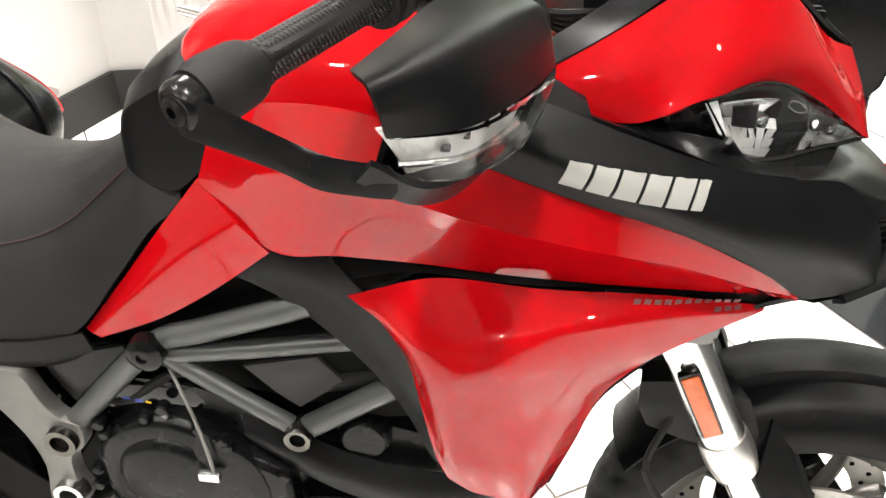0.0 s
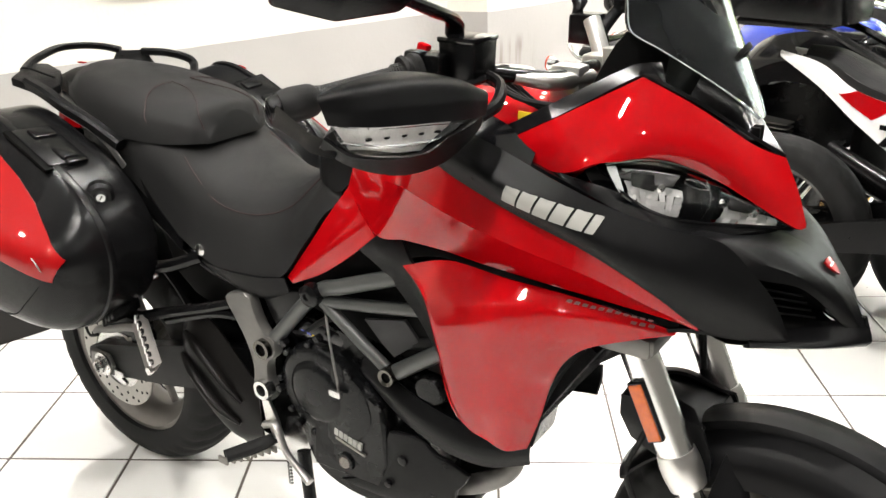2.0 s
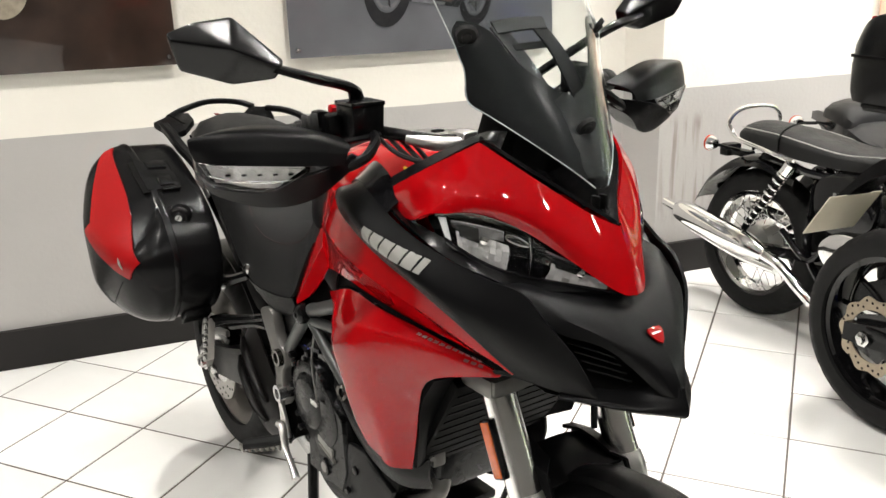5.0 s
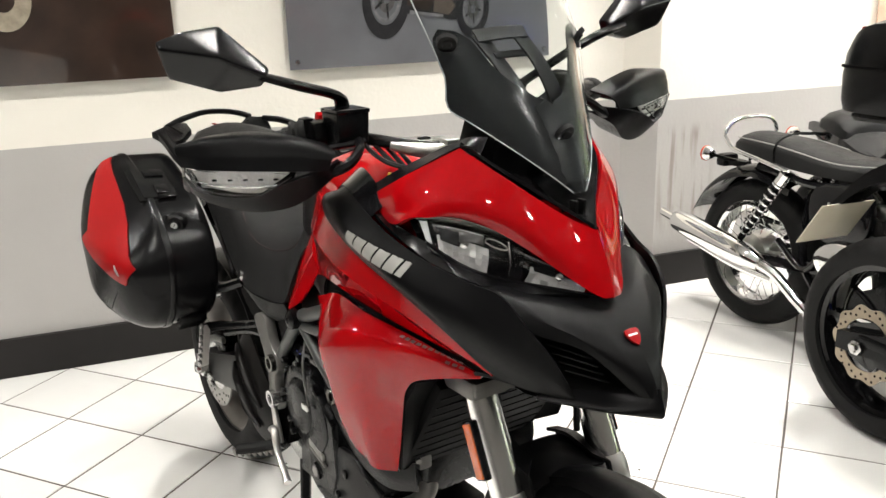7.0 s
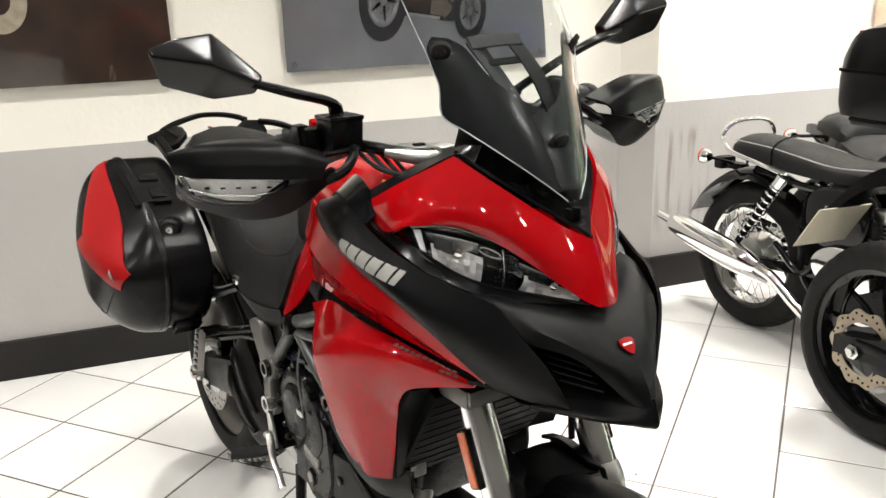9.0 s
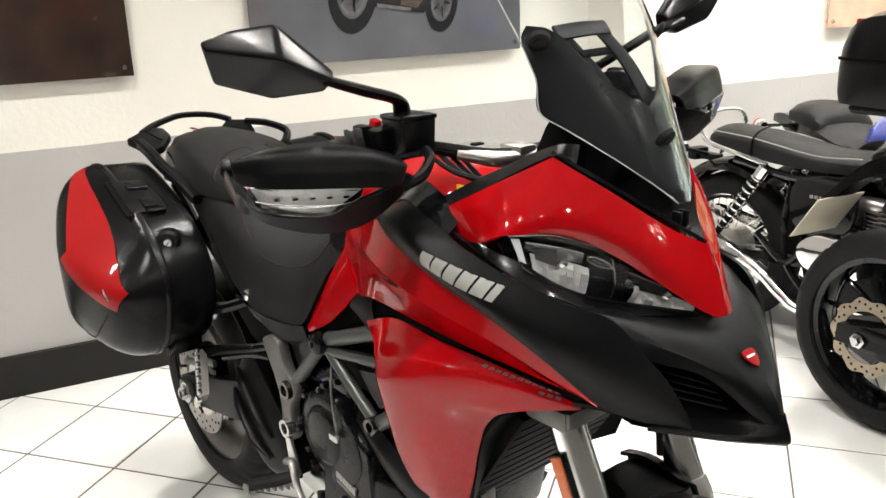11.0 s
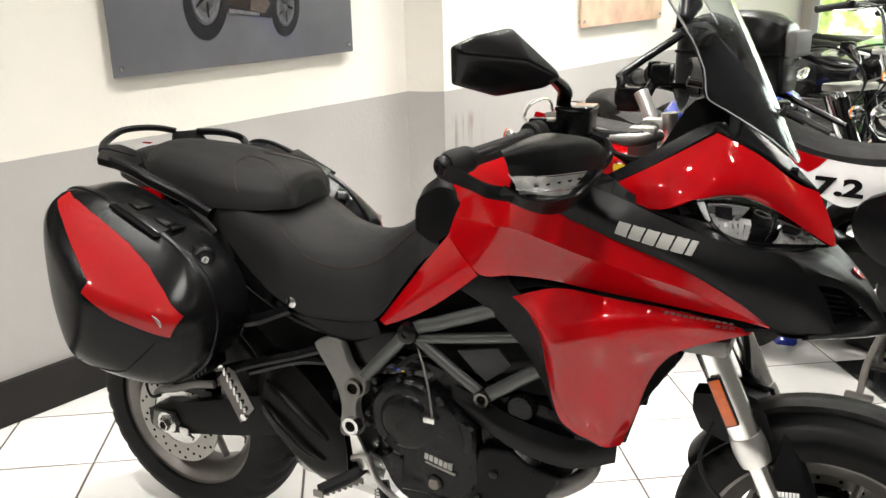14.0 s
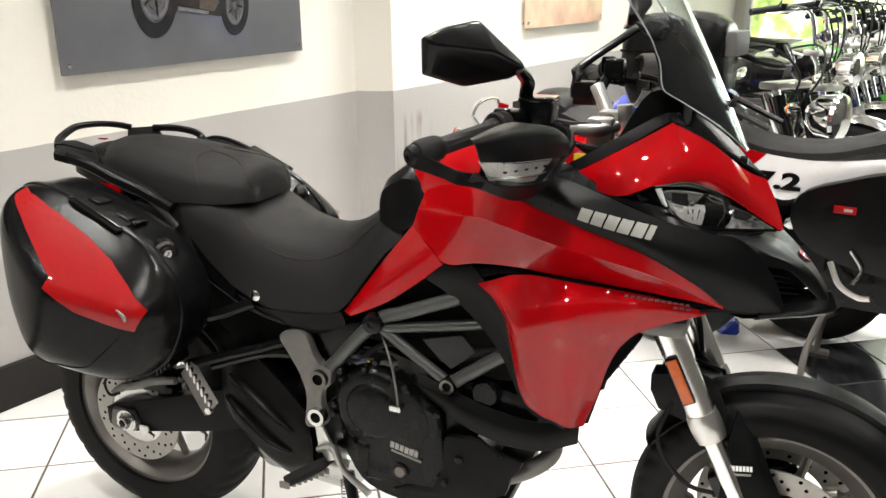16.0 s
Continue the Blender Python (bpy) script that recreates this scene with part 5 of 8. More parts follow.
for s in (1, -1):
    f = (lambda r: r) if s == 1 else (lambda r: [(x, -y, z) for x, y, z in r])
    hl = part("headlight", shell([f(r) for r in H_back], 20, 8, 0.003), GLOSSBLACK, bike, "clear-lensed headlight")
    lens = part("lens", shell([f(H_top), f(H_mid), f(H_low)], 24, 10, 0.003), LENS, hl, "clear headlight lens")
    lens.visible_shadow = False

    def inside(u, v, back):
        q = surf([H_top, H_mid, H_low], u, v)
        return f([(q.x - 0.80 * back, q.y + 0.48 * back, q.z - 0.05 * back)])[0]

    def inner(u0, u1, v0, v1, back0, back1, n=6):
        return shell([[inside(u0 + (u1 - u0) * k / n, v, b) for k in range(n + 1)] for v, b in ((v0, back0), (v1, back1))], 2 * n, 4, 0.002)
    # two bowls of flat mirror facets, each tilted a little by itself
    for u0, u1, v0, v1, deep, nu_, nv_ in ((0.115, 0.450, 0.44, 0.97, 0.034, 9, 4), (0.680, 0.945, 0.50, 0.97, 0.022, 7, 3)):
        facet = random.Random(7)
        verts, faces = [], []
        for a in range(nu_):
            for b in range(nv_):
                lean, tip_ = facet.uniform(-0.003, 0.003), facet.uniform(-0.003, 0.003)
                k = len(verts)
                for da, db in ((0, 0), (1, 0), (1, 1), (0, 1)):
                    ua, vb = (a + da) / nu_, (b + db) / nv_
                    back = 0.006 + deep * (math.sin(math.pi * (0.12 + 0.76 * ua)) ** 0.8) * (1 - 0.80 * vb) + lean * (da - 0.5) + tip_ * (db - 0.5)
                    verts.append(inside(u0 + (u1 - u0) * ua, v0 + (v1 - v0) * vb, back))
                faces.append((k, k + 1, k + 2, k + 3))
        part("reflector_bowl", raw(verts, faces), BOWL, hl, "bright faceted reflector", 1)
        part("bowl_shelf", inner(u0 - 0.02, u1 - 0.02, v0 - 0.24, v0 - 0.02, 0.010, 0.036), CLEARTRIM, hl)
        part("bulb_shade", inner(u0 + 0.02, u0 + 0.15, v0 - 0.20, v0 + 0.08, 0.008, 0.014), GLOSSBLACK, hl)
        part("bulb", moved(lathe([(0, -0.010), (0.006, -0.010), (0.008, 0.0), (0.006, 0.008), (0, 0.010)], 12), T(*inside(u0 * 0.45 + u1 * 0.55, v0 - 0.02, 0.018)) @ pose(0, 0, 0, 0, 0, -90 - s * 38)), CHROME, hl, "capped bulb")
    part("side_prism", inner(0.012, 0.060, 0.10, 0.80, 0.006, 0.006), FROST, hl, "frosted side light guide")
    part("upper_strip", inner(0.10, 0.92, 0.05, 0.10, 0.006, 0.010, 14), RINGSTEEL, hl, "slim chrome strip")
    part("divider", inner(0.465, 0.665, 0.16, 0.97, 0.006, 0.010), GLOSSBLACK, hl)
    part("divider_edge", tube([inside(0.585 - 0.02 * math.sin(math.pi * k / 8), 0.10 + 0.88 * k / 8, 0.004) for k in range(9)], 0.0011, 6, 20), STEEL, hl)
    part("light_guide", tube([inside(0.50 + 0.065 * math.cos(2 * math.pi * k / 12), 0.26 + 0.07 * math.sin(2 * math.pi * k / 12), 0.003) for k in range(13)], 0.0016, 6, 36), CHROME, hl, "clear ring light guide")
    part("aim_screw", tube([inside(0.63, 0.44, 0.004), inside(0.66, 0.50, 0.010)], 0.004, 8, 2), STEEL, hl)
    part("lens_rim", tube([f([p])[0] for p in H_low], 0.0035, 8, 24), GLOSSBLACK, hl)
    part("lens_rim", tube([f([p])[0] for p in H_top], 0.0014, 8, 24), RINGSTEEL, hl)

# black shelf between headlights, side panels and beak
for s in (-1, 1):
    part("headlight_surround", shell([[(1.160, s * 0.200, 1.040), (1.235, s * 0.206, 1.022), (1.318, s * 0.194, 1.008), (1.352, s * 0.162, 0.978), (1.398, s * 0.116, 0.954), (1.440, s * 0.072, 0.944), (1.478, s * 0.018, 0.936)],
                                      [(1.170, s * 0.226, 1.046), (1.250, s * 0.226, 1.018), (1.330, s * 0.204, 0.984), (1.385, s * 0.176, 0.962), (1.430, s * 0.140, 0.945), (1.462, s * 0.085, 0.940), (1.490, s * 0.02, 0.932)]], 24, 6, 0.005), BLACKSMOOTH, bike)
# beak
E_rows = [[(1.470, 0.0, 0.932), (1.525, 0.0, 0.916), (1.563, 0.0, 0.888), (1.600, 0.0, 0.852), (1.622, 0.0, 0.812)],
          [(1.455, -0.045, 0.936), (1.508, -0.045, 0.926), (1.550, -0.043, 0.900), (1.588, -0.032, 0.862), (1.616, -0.012, 0.812)],
          [(1.435, -0.085, 0.945), (1.485, -0.090, 0.938), (1.530, -0.078, 0.912), (1.572, -0.052, 0.872), (1.610, -0.016, 0.812)],
          [(1.405, -0.128, 0.956), (1.450, -0.135, 0.948), (1.500, -0.122, 0.922), (1.550, -0.076, 0.890), (1.604, -0.020, 0.812)],
          [(1.385, -0.165, 0.962), (1.430, -0.160, 0.950), (1.490, -0.138, 0.906), (1.548, -0.078, 0.878), (1.602, -0.019, 0.808)]]
part("beak", shell(E_rows, 30, 24, 0.005, both=True, breaks=(1, 3)), BLACK, bike, "matte black beak")
L_rows = [[(1.470, -0.080, 0.822), (1.510, -0.062, 0.818), (1.556, -0.034, 0.814), (1.600, -0.012, 0.822), (1.622, 0.0, 0.826)],
          [(1.500, -0.128, 0.802), (1.545, -0.094, 0.800), (1.584, -0.060, 0.796), (1.614, -0.026, 0.793), (1.634, 0.0, 0.792)],
          [(1.490, -0.122, 0.792), (1.538, -0.090, 0.790), (1.578, -0.056, 0.786), (1.608, -0.022, 0.782), (1.628, 0.0, 0.780)]]
part("beak_lip", shell(L_rows, 24, 8, 0.005, both=True), BLACK, bike)
part("air_intake", tuple(shell([[(1.40, s * 0.13, 0.93), (1.50, s * 0.095, 0.905), (1.59, s * 0.010, 0.835)], [(1.42, s * 0.10, 0.87), (1.47, s * 0.06, 0.86), (1.565, s * 0.004, 0.82)], [(1.44, s * 0.13, 0.81), (1.52, s * 0.09, 0.806), (1.60, s * 0.010, 0.800)], [(1.47, s * 0.128, 0.796), (1.535, s * 0.092, 0.792), (1.618, s * 0.012, 0.788)]], 10, 12, 0.003) for s in (-1, 1)), DARK, bike)
for s in (-1, 1):
    for k in range(4):
        part("intake_slat", tube([(1.490 + 0.008 * k, s * (0.105 - 0.006 * k), 0.878 - 0.013 * k), (1.545 + 0.006 * k, s * (0.062 - 0.006 * k), 0.862 - 0.012 * k)], 0.0014, 6, 3), BLACK, bike)
badge = part("shield_badge", moved(slab([(-0.012, 0.011), (0.012, 0.011), (0.012, -0.002), (0.0, -0.016), (-0.012, -0.002)], -0.0015, 0.0015, 0.0006, 2), T(1.5655, 0.0, 0.8905) @ pose(0, 0, 0, 0, 0, 90) @ pose(0, 0, 0, -48, 0, 0)), REDLENS, bike, "small red and white shield badge")
part("badge_bar", moved(slab([(-0.010, 0.0035), (0.008, 0.003), (0.008, 0.0005), (-0.010, 0.0)], -0.0021, 0.002, 0), T(1.5655, 0.0, 0.8905) @ pose(0, 0, 0, 0, 0, 90) @ pose(0, 0, 0, -48, 0, 0)), WHITEDECAL, badge)

# forks
def along(z):
    """A point of the fork's line at the height z: x."""
    return 1.436 - (z - 0.53) * 0.470


for s in (-1, 1):
    y = s * 0.113
    fk = part("fork_leg", tube([(along(0.98), y, 0.98), (along(0.76), y, 0.76), (along(0.58), y, 0.58), (along(0.565), y, 0.565)], [0.0270, 0.0285, 0.0285, 0.0285], 28, 12), FORKALU, bike, "polished aluminium fork tube")
    part("fork_collar", tube([(along(0.585), y, 0.585), (along(0.57), y, 0.57), (along(0.552), y, 0.552), (along(0.530), y, 0.530)], [0.0300, 0.0325, 0.0325, 0.0290], 28, 9), ALU, fk)
    part("fork_slider", tube([(along(0.55), y, 0.55), (along(0.33), y, 0.33)], 0.0205, 24, 4), CHROME, fk, "chrome fork slider")
    part("fork_foot", sections([[(x + dx, y + dy, z + dz) for dx, dy, dz in ((-0.03, -0.022, 0), (0.03, -0.022, 0.0), (0.03, 0.022, 0.0), (-0.03, 0.022, 0.0))] for x, z in ((along(0.40), 0.40), (1.525, 0.335), (1.565, 0.295))], 3), BLACK, fk)
    part("upper_clamp", rbox((along(0.762), y, 0.762), (0.085, 0.080, 0.035), 0.010), CASTALU, bike)
    part("reflector", moved(merge(rbox((0, 0, 0), (0.026, 0.012, 0.100), 0.003)), T(along(0.658) - 0.006, s * 0.146, 0.658) @ pose(0, 0, 0, 0, -25.2, 0)), GLOSSBLACK, bike)
    part("reflector_lens", moved(merge(rbox((0, 0, 0), (0.021, 0.006, 0.093), 0.002)), T(along(0.658) - 0.006, s * 0.1515, 0.658) @ pose(0, 0, 0, 0, -25.2, 0)), AMBER, bike, "amber side reflector")
    part("fork_guard", shell([[(1.478, s * 0.082, 0.585), (1.464, s * 0.118, 0.50), (1.460, s * 0.128, 0.40), (1.47, s * 0.122, 0.30)], [(1.500, s * 0.084, 0.560), (1.520, s * 0.112, 0.49), (1.545, s * 0.122, 0.41), (1.585, s * 0.116, 0.30)], [(1.515, s * 0.080, 0.540), (1.550, s * 0.095, 0.47), (1.585, s * 0.105, 0.40), (1.63, s * 0.10, 0.30)]], 16, 8, 0.005), BLACK, bike, "black fork guard")
    part("caliper", moved(rbox((0, 0, 0), (0.06, 0.055, 0.12), 0.014), T(1.485, s * 0.085, 0.40) @ pose(0, 0, 0, 0, -30, 0)), GLOSSBLACK, bike)
    for i in range(6):
        part("guard_mark", moved(rbox((0.0065 * i, 0, 0), (0.005, 0.0012, 0.011), 0), T(1.482, s * 0.1225, 0.478) @ pose(0, 0, 0, 0, -6, -s * 4)), WHITEDECAL, bike)
    part("guard_mark", moved(rbox((0.016, 0, -0.013), (0.032, 0.0012, 0.005), 0), T(1.482, s * 0.1228, 0.478) @ pose(0, 0, 0, 0, -6, -s * 4)), SILVERDECAL, bike)
part("brake_hose", tube([(1.31, -0.06, 0.80), (1.355, -0.085, 0.62), (1.33, -0.10, 0.50), (1.39, -0.11, 0.42), (1.46, -0.10, 0.40)], 0.005, 8), RUBBER, bike)
part("brake_hose", tube([(1.33, 0.05, 0.82), (1.375, 0.065, 0.72), (1.39, 0.06, 0.64)], 0.006, 8), RUBBER, bike)
part("triple_clamp", (rbox((1.215, 0, 1.045), (0.10, 0.30, 0.03), 0.010), rbox((1.33, 0, 0.765), (0.09, 0.30, 0.03), 0.010)), CASTALU, bike)

# front mudguard with a raised middle
F_rows = []
for y, dr, a0, a1 in ((-0.084, -0.078, 34, 112), (-0.082, -0.045, 28, 117), (-0.066, -0.018, 24, 119), (-0.036, -0.005, 24, 120), (-0.030, 0.006, 22, 121), (0.0, 0.010, 20, 121), (0.030, 0.006, 22, 121), (0.036, -0.005, 24, 120), (0.066, -0.018, 24, 119), (0.082, -0.045, 28, 117), (0.084, -0.078, 34, 112)):
    F_rows.append([(1.565 + (0.320 + dr) * math.cos(radians(a0 + (a1 - a0) * k / 7)), y, 0.300 + (0.320 + dr) * math.sin(radians(a0 + (a1 - a0) * k / 7))) for k in range(8)])
part("front_mudguard", shell(F_rows, 48, 40, 0.004, breaks=(2, 3, 4, 6, 7, 8)), BLACK, bike, "matte black front mudguard")
part("mudguard_brace", tuple(shell([[(1.312, s * 0.060, 0.648 - (0.035 if s > 0 else 0)), (1.36, s * 0.066, 0.655 - (0.035 if s > 0 else 0)), (1.42, s * 0.070, 0.640 - (0.035 if s > 0 else 0))], [(1.308, s * 0.092, 0.640 - (0.035 if s > 0 else 0)), (1.36, s * 0.096, 0.645 - (0.035 if s > 0 else 0)), (1.44, s * 0.094, 0.626 - (0.035 if s > 0 else 0))], [(1.308, s * 0.092, 0.605 - (0.035 if s > 0 else 0)), (1.36, s * 0.096, 0.600 - (0.035 if s > 0 else 0)), (1.46, s * 0.094, 0.575 - (0.035 if s > 0 else 0))], [(1.325, s * 0.080, 0.560 - (0.035 if s > 0 else 0)), (1.38, s * 0.088, 0.545 - (0.035 if s > 0 else 0)), (1.46, s * 0.090, 0.535 - (0.035 if s > 0 else 0))]], 14, 12, 0.006, breaks=(1, 2)) for s in (-1, 1)), BLACK, bike, "black fork brace of the mudguard")
part("mudguard_bridge", shell([[(1.330, y, 0.592 + 0.02 * (1 - abs(y) / 0.1)), (1.38, y, 0.592 + 0.015 * (1 - abs(y) / 0.1)), (1.43, y, 0.580 + 0.012 * (1 - abs(y) / 0.1))] for y in (-0.09, -0.04, 0.04, 0.09)], 8, 10, 0.005), BLACK, bike)
part("mudguard_tail", shell([[(1.565 + r * math.cos(radians(a)), y, 0.300 + r * math.sin(radians(a))) for a in (118, 130, 140, 147)] for y, r in ((-0.072, 0.305), (-0.05, 0.316), (0, 0.322), (0.05, 0.316), (0.072, 0.305))], 12, 10, 0.006), BLACK, bike)

# handlebar, grips, controls
part("handlebar", tube([(0.945, -0.425, 1.117), (1.02, -0.315, 1.148), (1.085, -0.19, 1.145), (1.165, -0.10, 1.130), (1.175, 0, 1.130), (1.165, 0.10, 1.130), (1.125, 0.17, 1.160), (1.118, 0.285, 1.205), (1.030, 0.440, 1.180)], 0.011, 12, 48), BLACKSMOOTH, bike, "black tapered handlebar")
part("bar_section", tube([(1.165, 0.098, 1.112), (1.148, 0.111, 1.148), (1.126, 0.126, 1.186)], 0.0145, 16, 8), ALU, bike, "bare silver section of the handlebar")
part("bar_riser", merge(rbox((1.175, -0.055, 1.105), (0.05, 0.04, 0.08), 0.008), rbox((1.175, 0.055, 1.105), (0.05, 0.04, 0.08), 0.008), rbox((1.175, 0, 1.085), (0.04, 0.14, 0.02), 0.006)), ALU, bike, "silver handlebar clamp")
part("clip_mount", tube([(1.13, -0.145, 1.135), (1.175, -0.10, 1.125), (1.20, -0.03, 1.125)], [0.010, 0.013, 0.011], 12), ALU, bike, "silver cast lever mount")
LAMPBACK = material("indicator_reflector", (0.50, 0.50, 0.49), 0.3, 0.5, vary=0.25, scale=90, bump=0.8, bump_scale=220)


def gp(x, s, y, z):
    """A point of a hand guard; the bars are turned a little, so the left one stands further ahead and higher."""
    return (x, -y, z) if s < 0 else (x + 0.083, y - 0.005, z + 0.055)


for s in (-1, 1):
    tip, root = gp(0.945, s, 0.449, 1.123), gp(1.040, s, 0.282, 1.152)
    axis = look(tip, root) @ pose(0, 0, 0, -90, 0, 0)
    grip = part("grip", moved(lathe([(0.0, 0.055), (0.0168, 0.055), (0.0168, 0.066), (0.0154, 0.070), (0.0154, 0.170), (0.0182, 0.174), (0.0182, 0.186), (0, 0.186)], 32), axis), KNURL, bike, "knurled black rubber grip")
    part("grip_collar", moved(lathe([(0.010, 0.012), (0.0205, 0.012), (0.0228, 0.018), (0.0236, 0.030), (0.0222, 0.052), (0.0205, 0.058), (0.0175, 0.062)], 32), axis), RUBBER, grip)
    part("grip_flange", moved(lathe([(0.015, 0.186), (0.026, 0.186), (0.027, 0.191), (0.023, 0.196), (0.023, 0.199), (0.027, 0.203), (0.025, 0.212), (0.015, 0.212)], 24, True), axis), RUBBER, grip)
    be = part("bar_end", moved(lathe([(0, -0.004), (0.0145, -0.004), (0.0175, -0.001), (0.0185, 0.004), (0.0185, 0.020), (0, 0.020)], 32), axis), BLACKSMOOTH, bike, "black bar-end clamp")
    part("bar_end_bolt", moved(lathe([(0.0042, -0.002), (0.0042, -0.0068), (0.0078, -0.0068), (0.0098, -0.0045), (0.0118, -0.0045), (0.0125, -0.0030), (0, -0.0030)], 24), axis), BLACK, be)
    part("switch_pod", merge(rbox(gp(1.060, s, 0.245, 1.155), (0.045, 0.045, 0.048), 0.010), rbox(gp(1.04, s, 0.262, 1.165), (0.03, 0.022, 0.035), 0.007)), BLACKSMOOTH, bike, "black switch housing")
    part("lever", tube([(1.12, s * 0.195, 1.145), (1.115, s * 0.26, 1.140), (1.098, s * 0.33, 1.136), (1.085, s * 0.385, 1.132)], [0.010, 0.008, 0.007, 0.007], 8, 20, 0.7), BLACKSMOOTH, bike)
    # hand guard: a bar from the bar end round to the front, a shroud over it and an indicator in it
    flat = [(0.936, 0.436, 1.126, 0.012), (0.950, 0.452, 1.121, 0.014), (0.985, 0.464, 1.114, 0.012), (1.020, 0.474, 1.106, 0.010), (1.045, 0.482, 1.101, 0.011), (1.078, 0.486, 1.100, 0.011)]
    part("guard_bar", sections([[gp(x + dx, s, y, z + dz) for dx, dz in ((-0.006, -h), (0.004, -h), (0.008, -h * 0.5), (0.008, h * 0.5), (0.004, h), (-0.006, h * 0.7))] for x, y, z, h in flat], 5), BLACKSMOOTH, bike, "flat black hand-guard arm")
    part("guard_mount", tube([gp(1.150, s, 0.272, 1.104), gp(1.160, s, 0.245, 1.118), gp(1.150, s, 0.220, 1.138), gp(1.120, s, 0.205, 1.146)], [0.008, 0.009, 0.008, 0.008], 8, 18), BLACK, bike)
    part("hand_guard", shell([[gp(1.060, s, 0.478, 1.164), gp(1.080, s, 0.446, 1.175), gp(1.094, s, 0.390, 1.178), gp(1.108, s, 0.328, 1.168), gp(1.114, s, 0.265, 1.148)],
                              [gp(1.074, s, 0.500, 1.164), gp(1.112, s, 0.462, 1.174), gp(1.136, s, 0.390, 1.172), gp(1.154, s, 0.325, 1.162), gp(1.158, s, 0.270, 1.140)],
                              [gp(1.080, s, 0.500, 1.148), gp(1.124, s, 0.464, 1.150), gp(1.152, s, 0.392, 1.146), gp(1.168, s, 0.328, 1.140), gp(1.168, s, 0.280, 1.130)],
                              [gp(1.082, s, 0.494, 1.131), gp(1.127, s, 0.466, 1.129), gp(1.158, s, 0.392, 1.123), gp(1.173, s, 0.328, 1.117), gp(1.170, s, 0.288, 1.113)]], 28, 18, 0.004, breaks=(2,)), BLACK, bike, "matte black hand guard", 50)
    # added near-black sheet that closes the see-through gap behind guard and indicator
    part("guard_gap_filler", shell([[gp(1.078, s, 0.470, 1.156), gp(1.090, s, 0.446, 1.168), gp(1.104, s, 0.385, 1.172), gp(1.118, s, 0.320, 1.155)],
                               [gp(1.080, s, 0.474, 1.128), gp(1.094, s, 0.446, 1.122), gp(1.112, s, 0.388, 1.118), gp(1.128, s, 0.325, 1.115)],
                               [gp(1.072, s, 0.470, 1.098), gp(1.080, s, 0.446, 1.084), gp(1.096, s, 0.392, 1.070), gp(1.112, s, 0.332, 1.068)]], 18, 8, 0.004), DARK, bike)
    part("guard_lower", shell([[gp(1.072, s, 0.492, 1.113), gp(1.104, s, 0.476, 1.092), gp(1.140, s, 0.410, 1.082), gp(1.162, s, 0.362, 1.100), gp(1.174, s, 0.318, 1.112), gp(1.152, s, 0.262, 1.122)],
                               [gp(1.062, s, 0.488, 1.100), gp(1.094, s, 0.468, 1.076), gp(1.116, s, 0.400, 1.052), gp(1.136, s, 0.335, 1.056), gp(1.156, s, 0.285, 1.090), gp(1.142, s, 0.245, 1.114)],
                               [gp(1.040, s, 0.470, 1.100), gp(1.050, s, 0.450, 1.082), gp(1.070, s, 0.395, 1.064), gp(1.090, s, 0.330, 1.070), gp(1.110, s, 0.280, 1.096), gp(1.120, s, 0.245, 1.116)]], 30, 8, 0.005, breaks=(1,)), BLACK, bike, "black lower half of the hand guard")
    ind = part("indicator", shell([[gp(1.078, s, 0.487, 1.128), gp(1.122, s, 0.460, 1.126), gp(1.154, s, 0.390, 1.120), gp(1.166, s, 0.352, 1.114)],
                                   [gp(1.096, s, 0.474, 1.098), gp(1.114, s, 0.456, 1.093), gp(1.134, s, 0.424, 1.088), gp(1.148, s, 0.396, 1.087)]], 20, 5, 0.003, lift=-0.010), LAMPBACK, bike, "clear-lensed front indicator")
    il = part("lens", shell([[gp(1.083, s, 0.491, 1.129), gp(1.131, s, 0.465, 1.127), gp(1.162, s, 0.392, 1.121), gp(1.174, s, 0.348, 1.115)],
                             [gp(1.090, s, 0.484, 1.110), gp(1.128, s, 0.459, 1.106), gp(1.154, s, 0.405, 1.101), gp(1.166, s, 0.374, 1.100)],
                             [gp(1.101, s, 0.478, 1.098), gp(1.121, s, 0.461, 1.092), gp(1.141, s, 0.427, 1.087), gp(1.155, s, 0.398, 1.086)]], 24, 8, 0.003), LENS, ind)
    il.visible_shadow = False
    part("inner_bar", tube([gp(1.084, s, 0.474, 1.106), gp(1.122, s, 0.448, 1.102), gp(1.144, s, 0.392, 1.097), gp(1.150, s, 0.364, 1.097)], 0.0022, 6, 16), STEEL, ind)
    for k in range(5):
        f = k / 4
        part("led", rbox(gp(1.110 + 0.040 * f, s, 0.455 - 0.085 * f, 1.110 - 0.003 * f), (0.006, 0.007, 0.003), 0.0008), DARK, ind)
    # mirror: flat-faced housing round the glass
    st = part("mirror_stalk", tube([(1.062, s * 0.205, 1.150), (1.066, s * 0.205, 1.200), (1.074, s * 0.222, 1.220), gp(1.090, s, 0.290, 1.240), gp(1.098, s, 0.362, 1.262)], [0.014, 0.014, 0.013, 0.013, 0.011], 10, 24, 0.65), BLACKSMOOTH, bike, "black mirror stalk")
    rim = [gp(x, s, y, z) for x, y, z in ((0.996, 0.493, 1.316), (0.988, 0.474, 1.257), (1.024, 0.402, 1.233), (1.088, 0.356, 1.244), (1.101, 0.346, 1.272), (1.049, 0.405, 1.339), (1.018, 0.456, 1.331))]
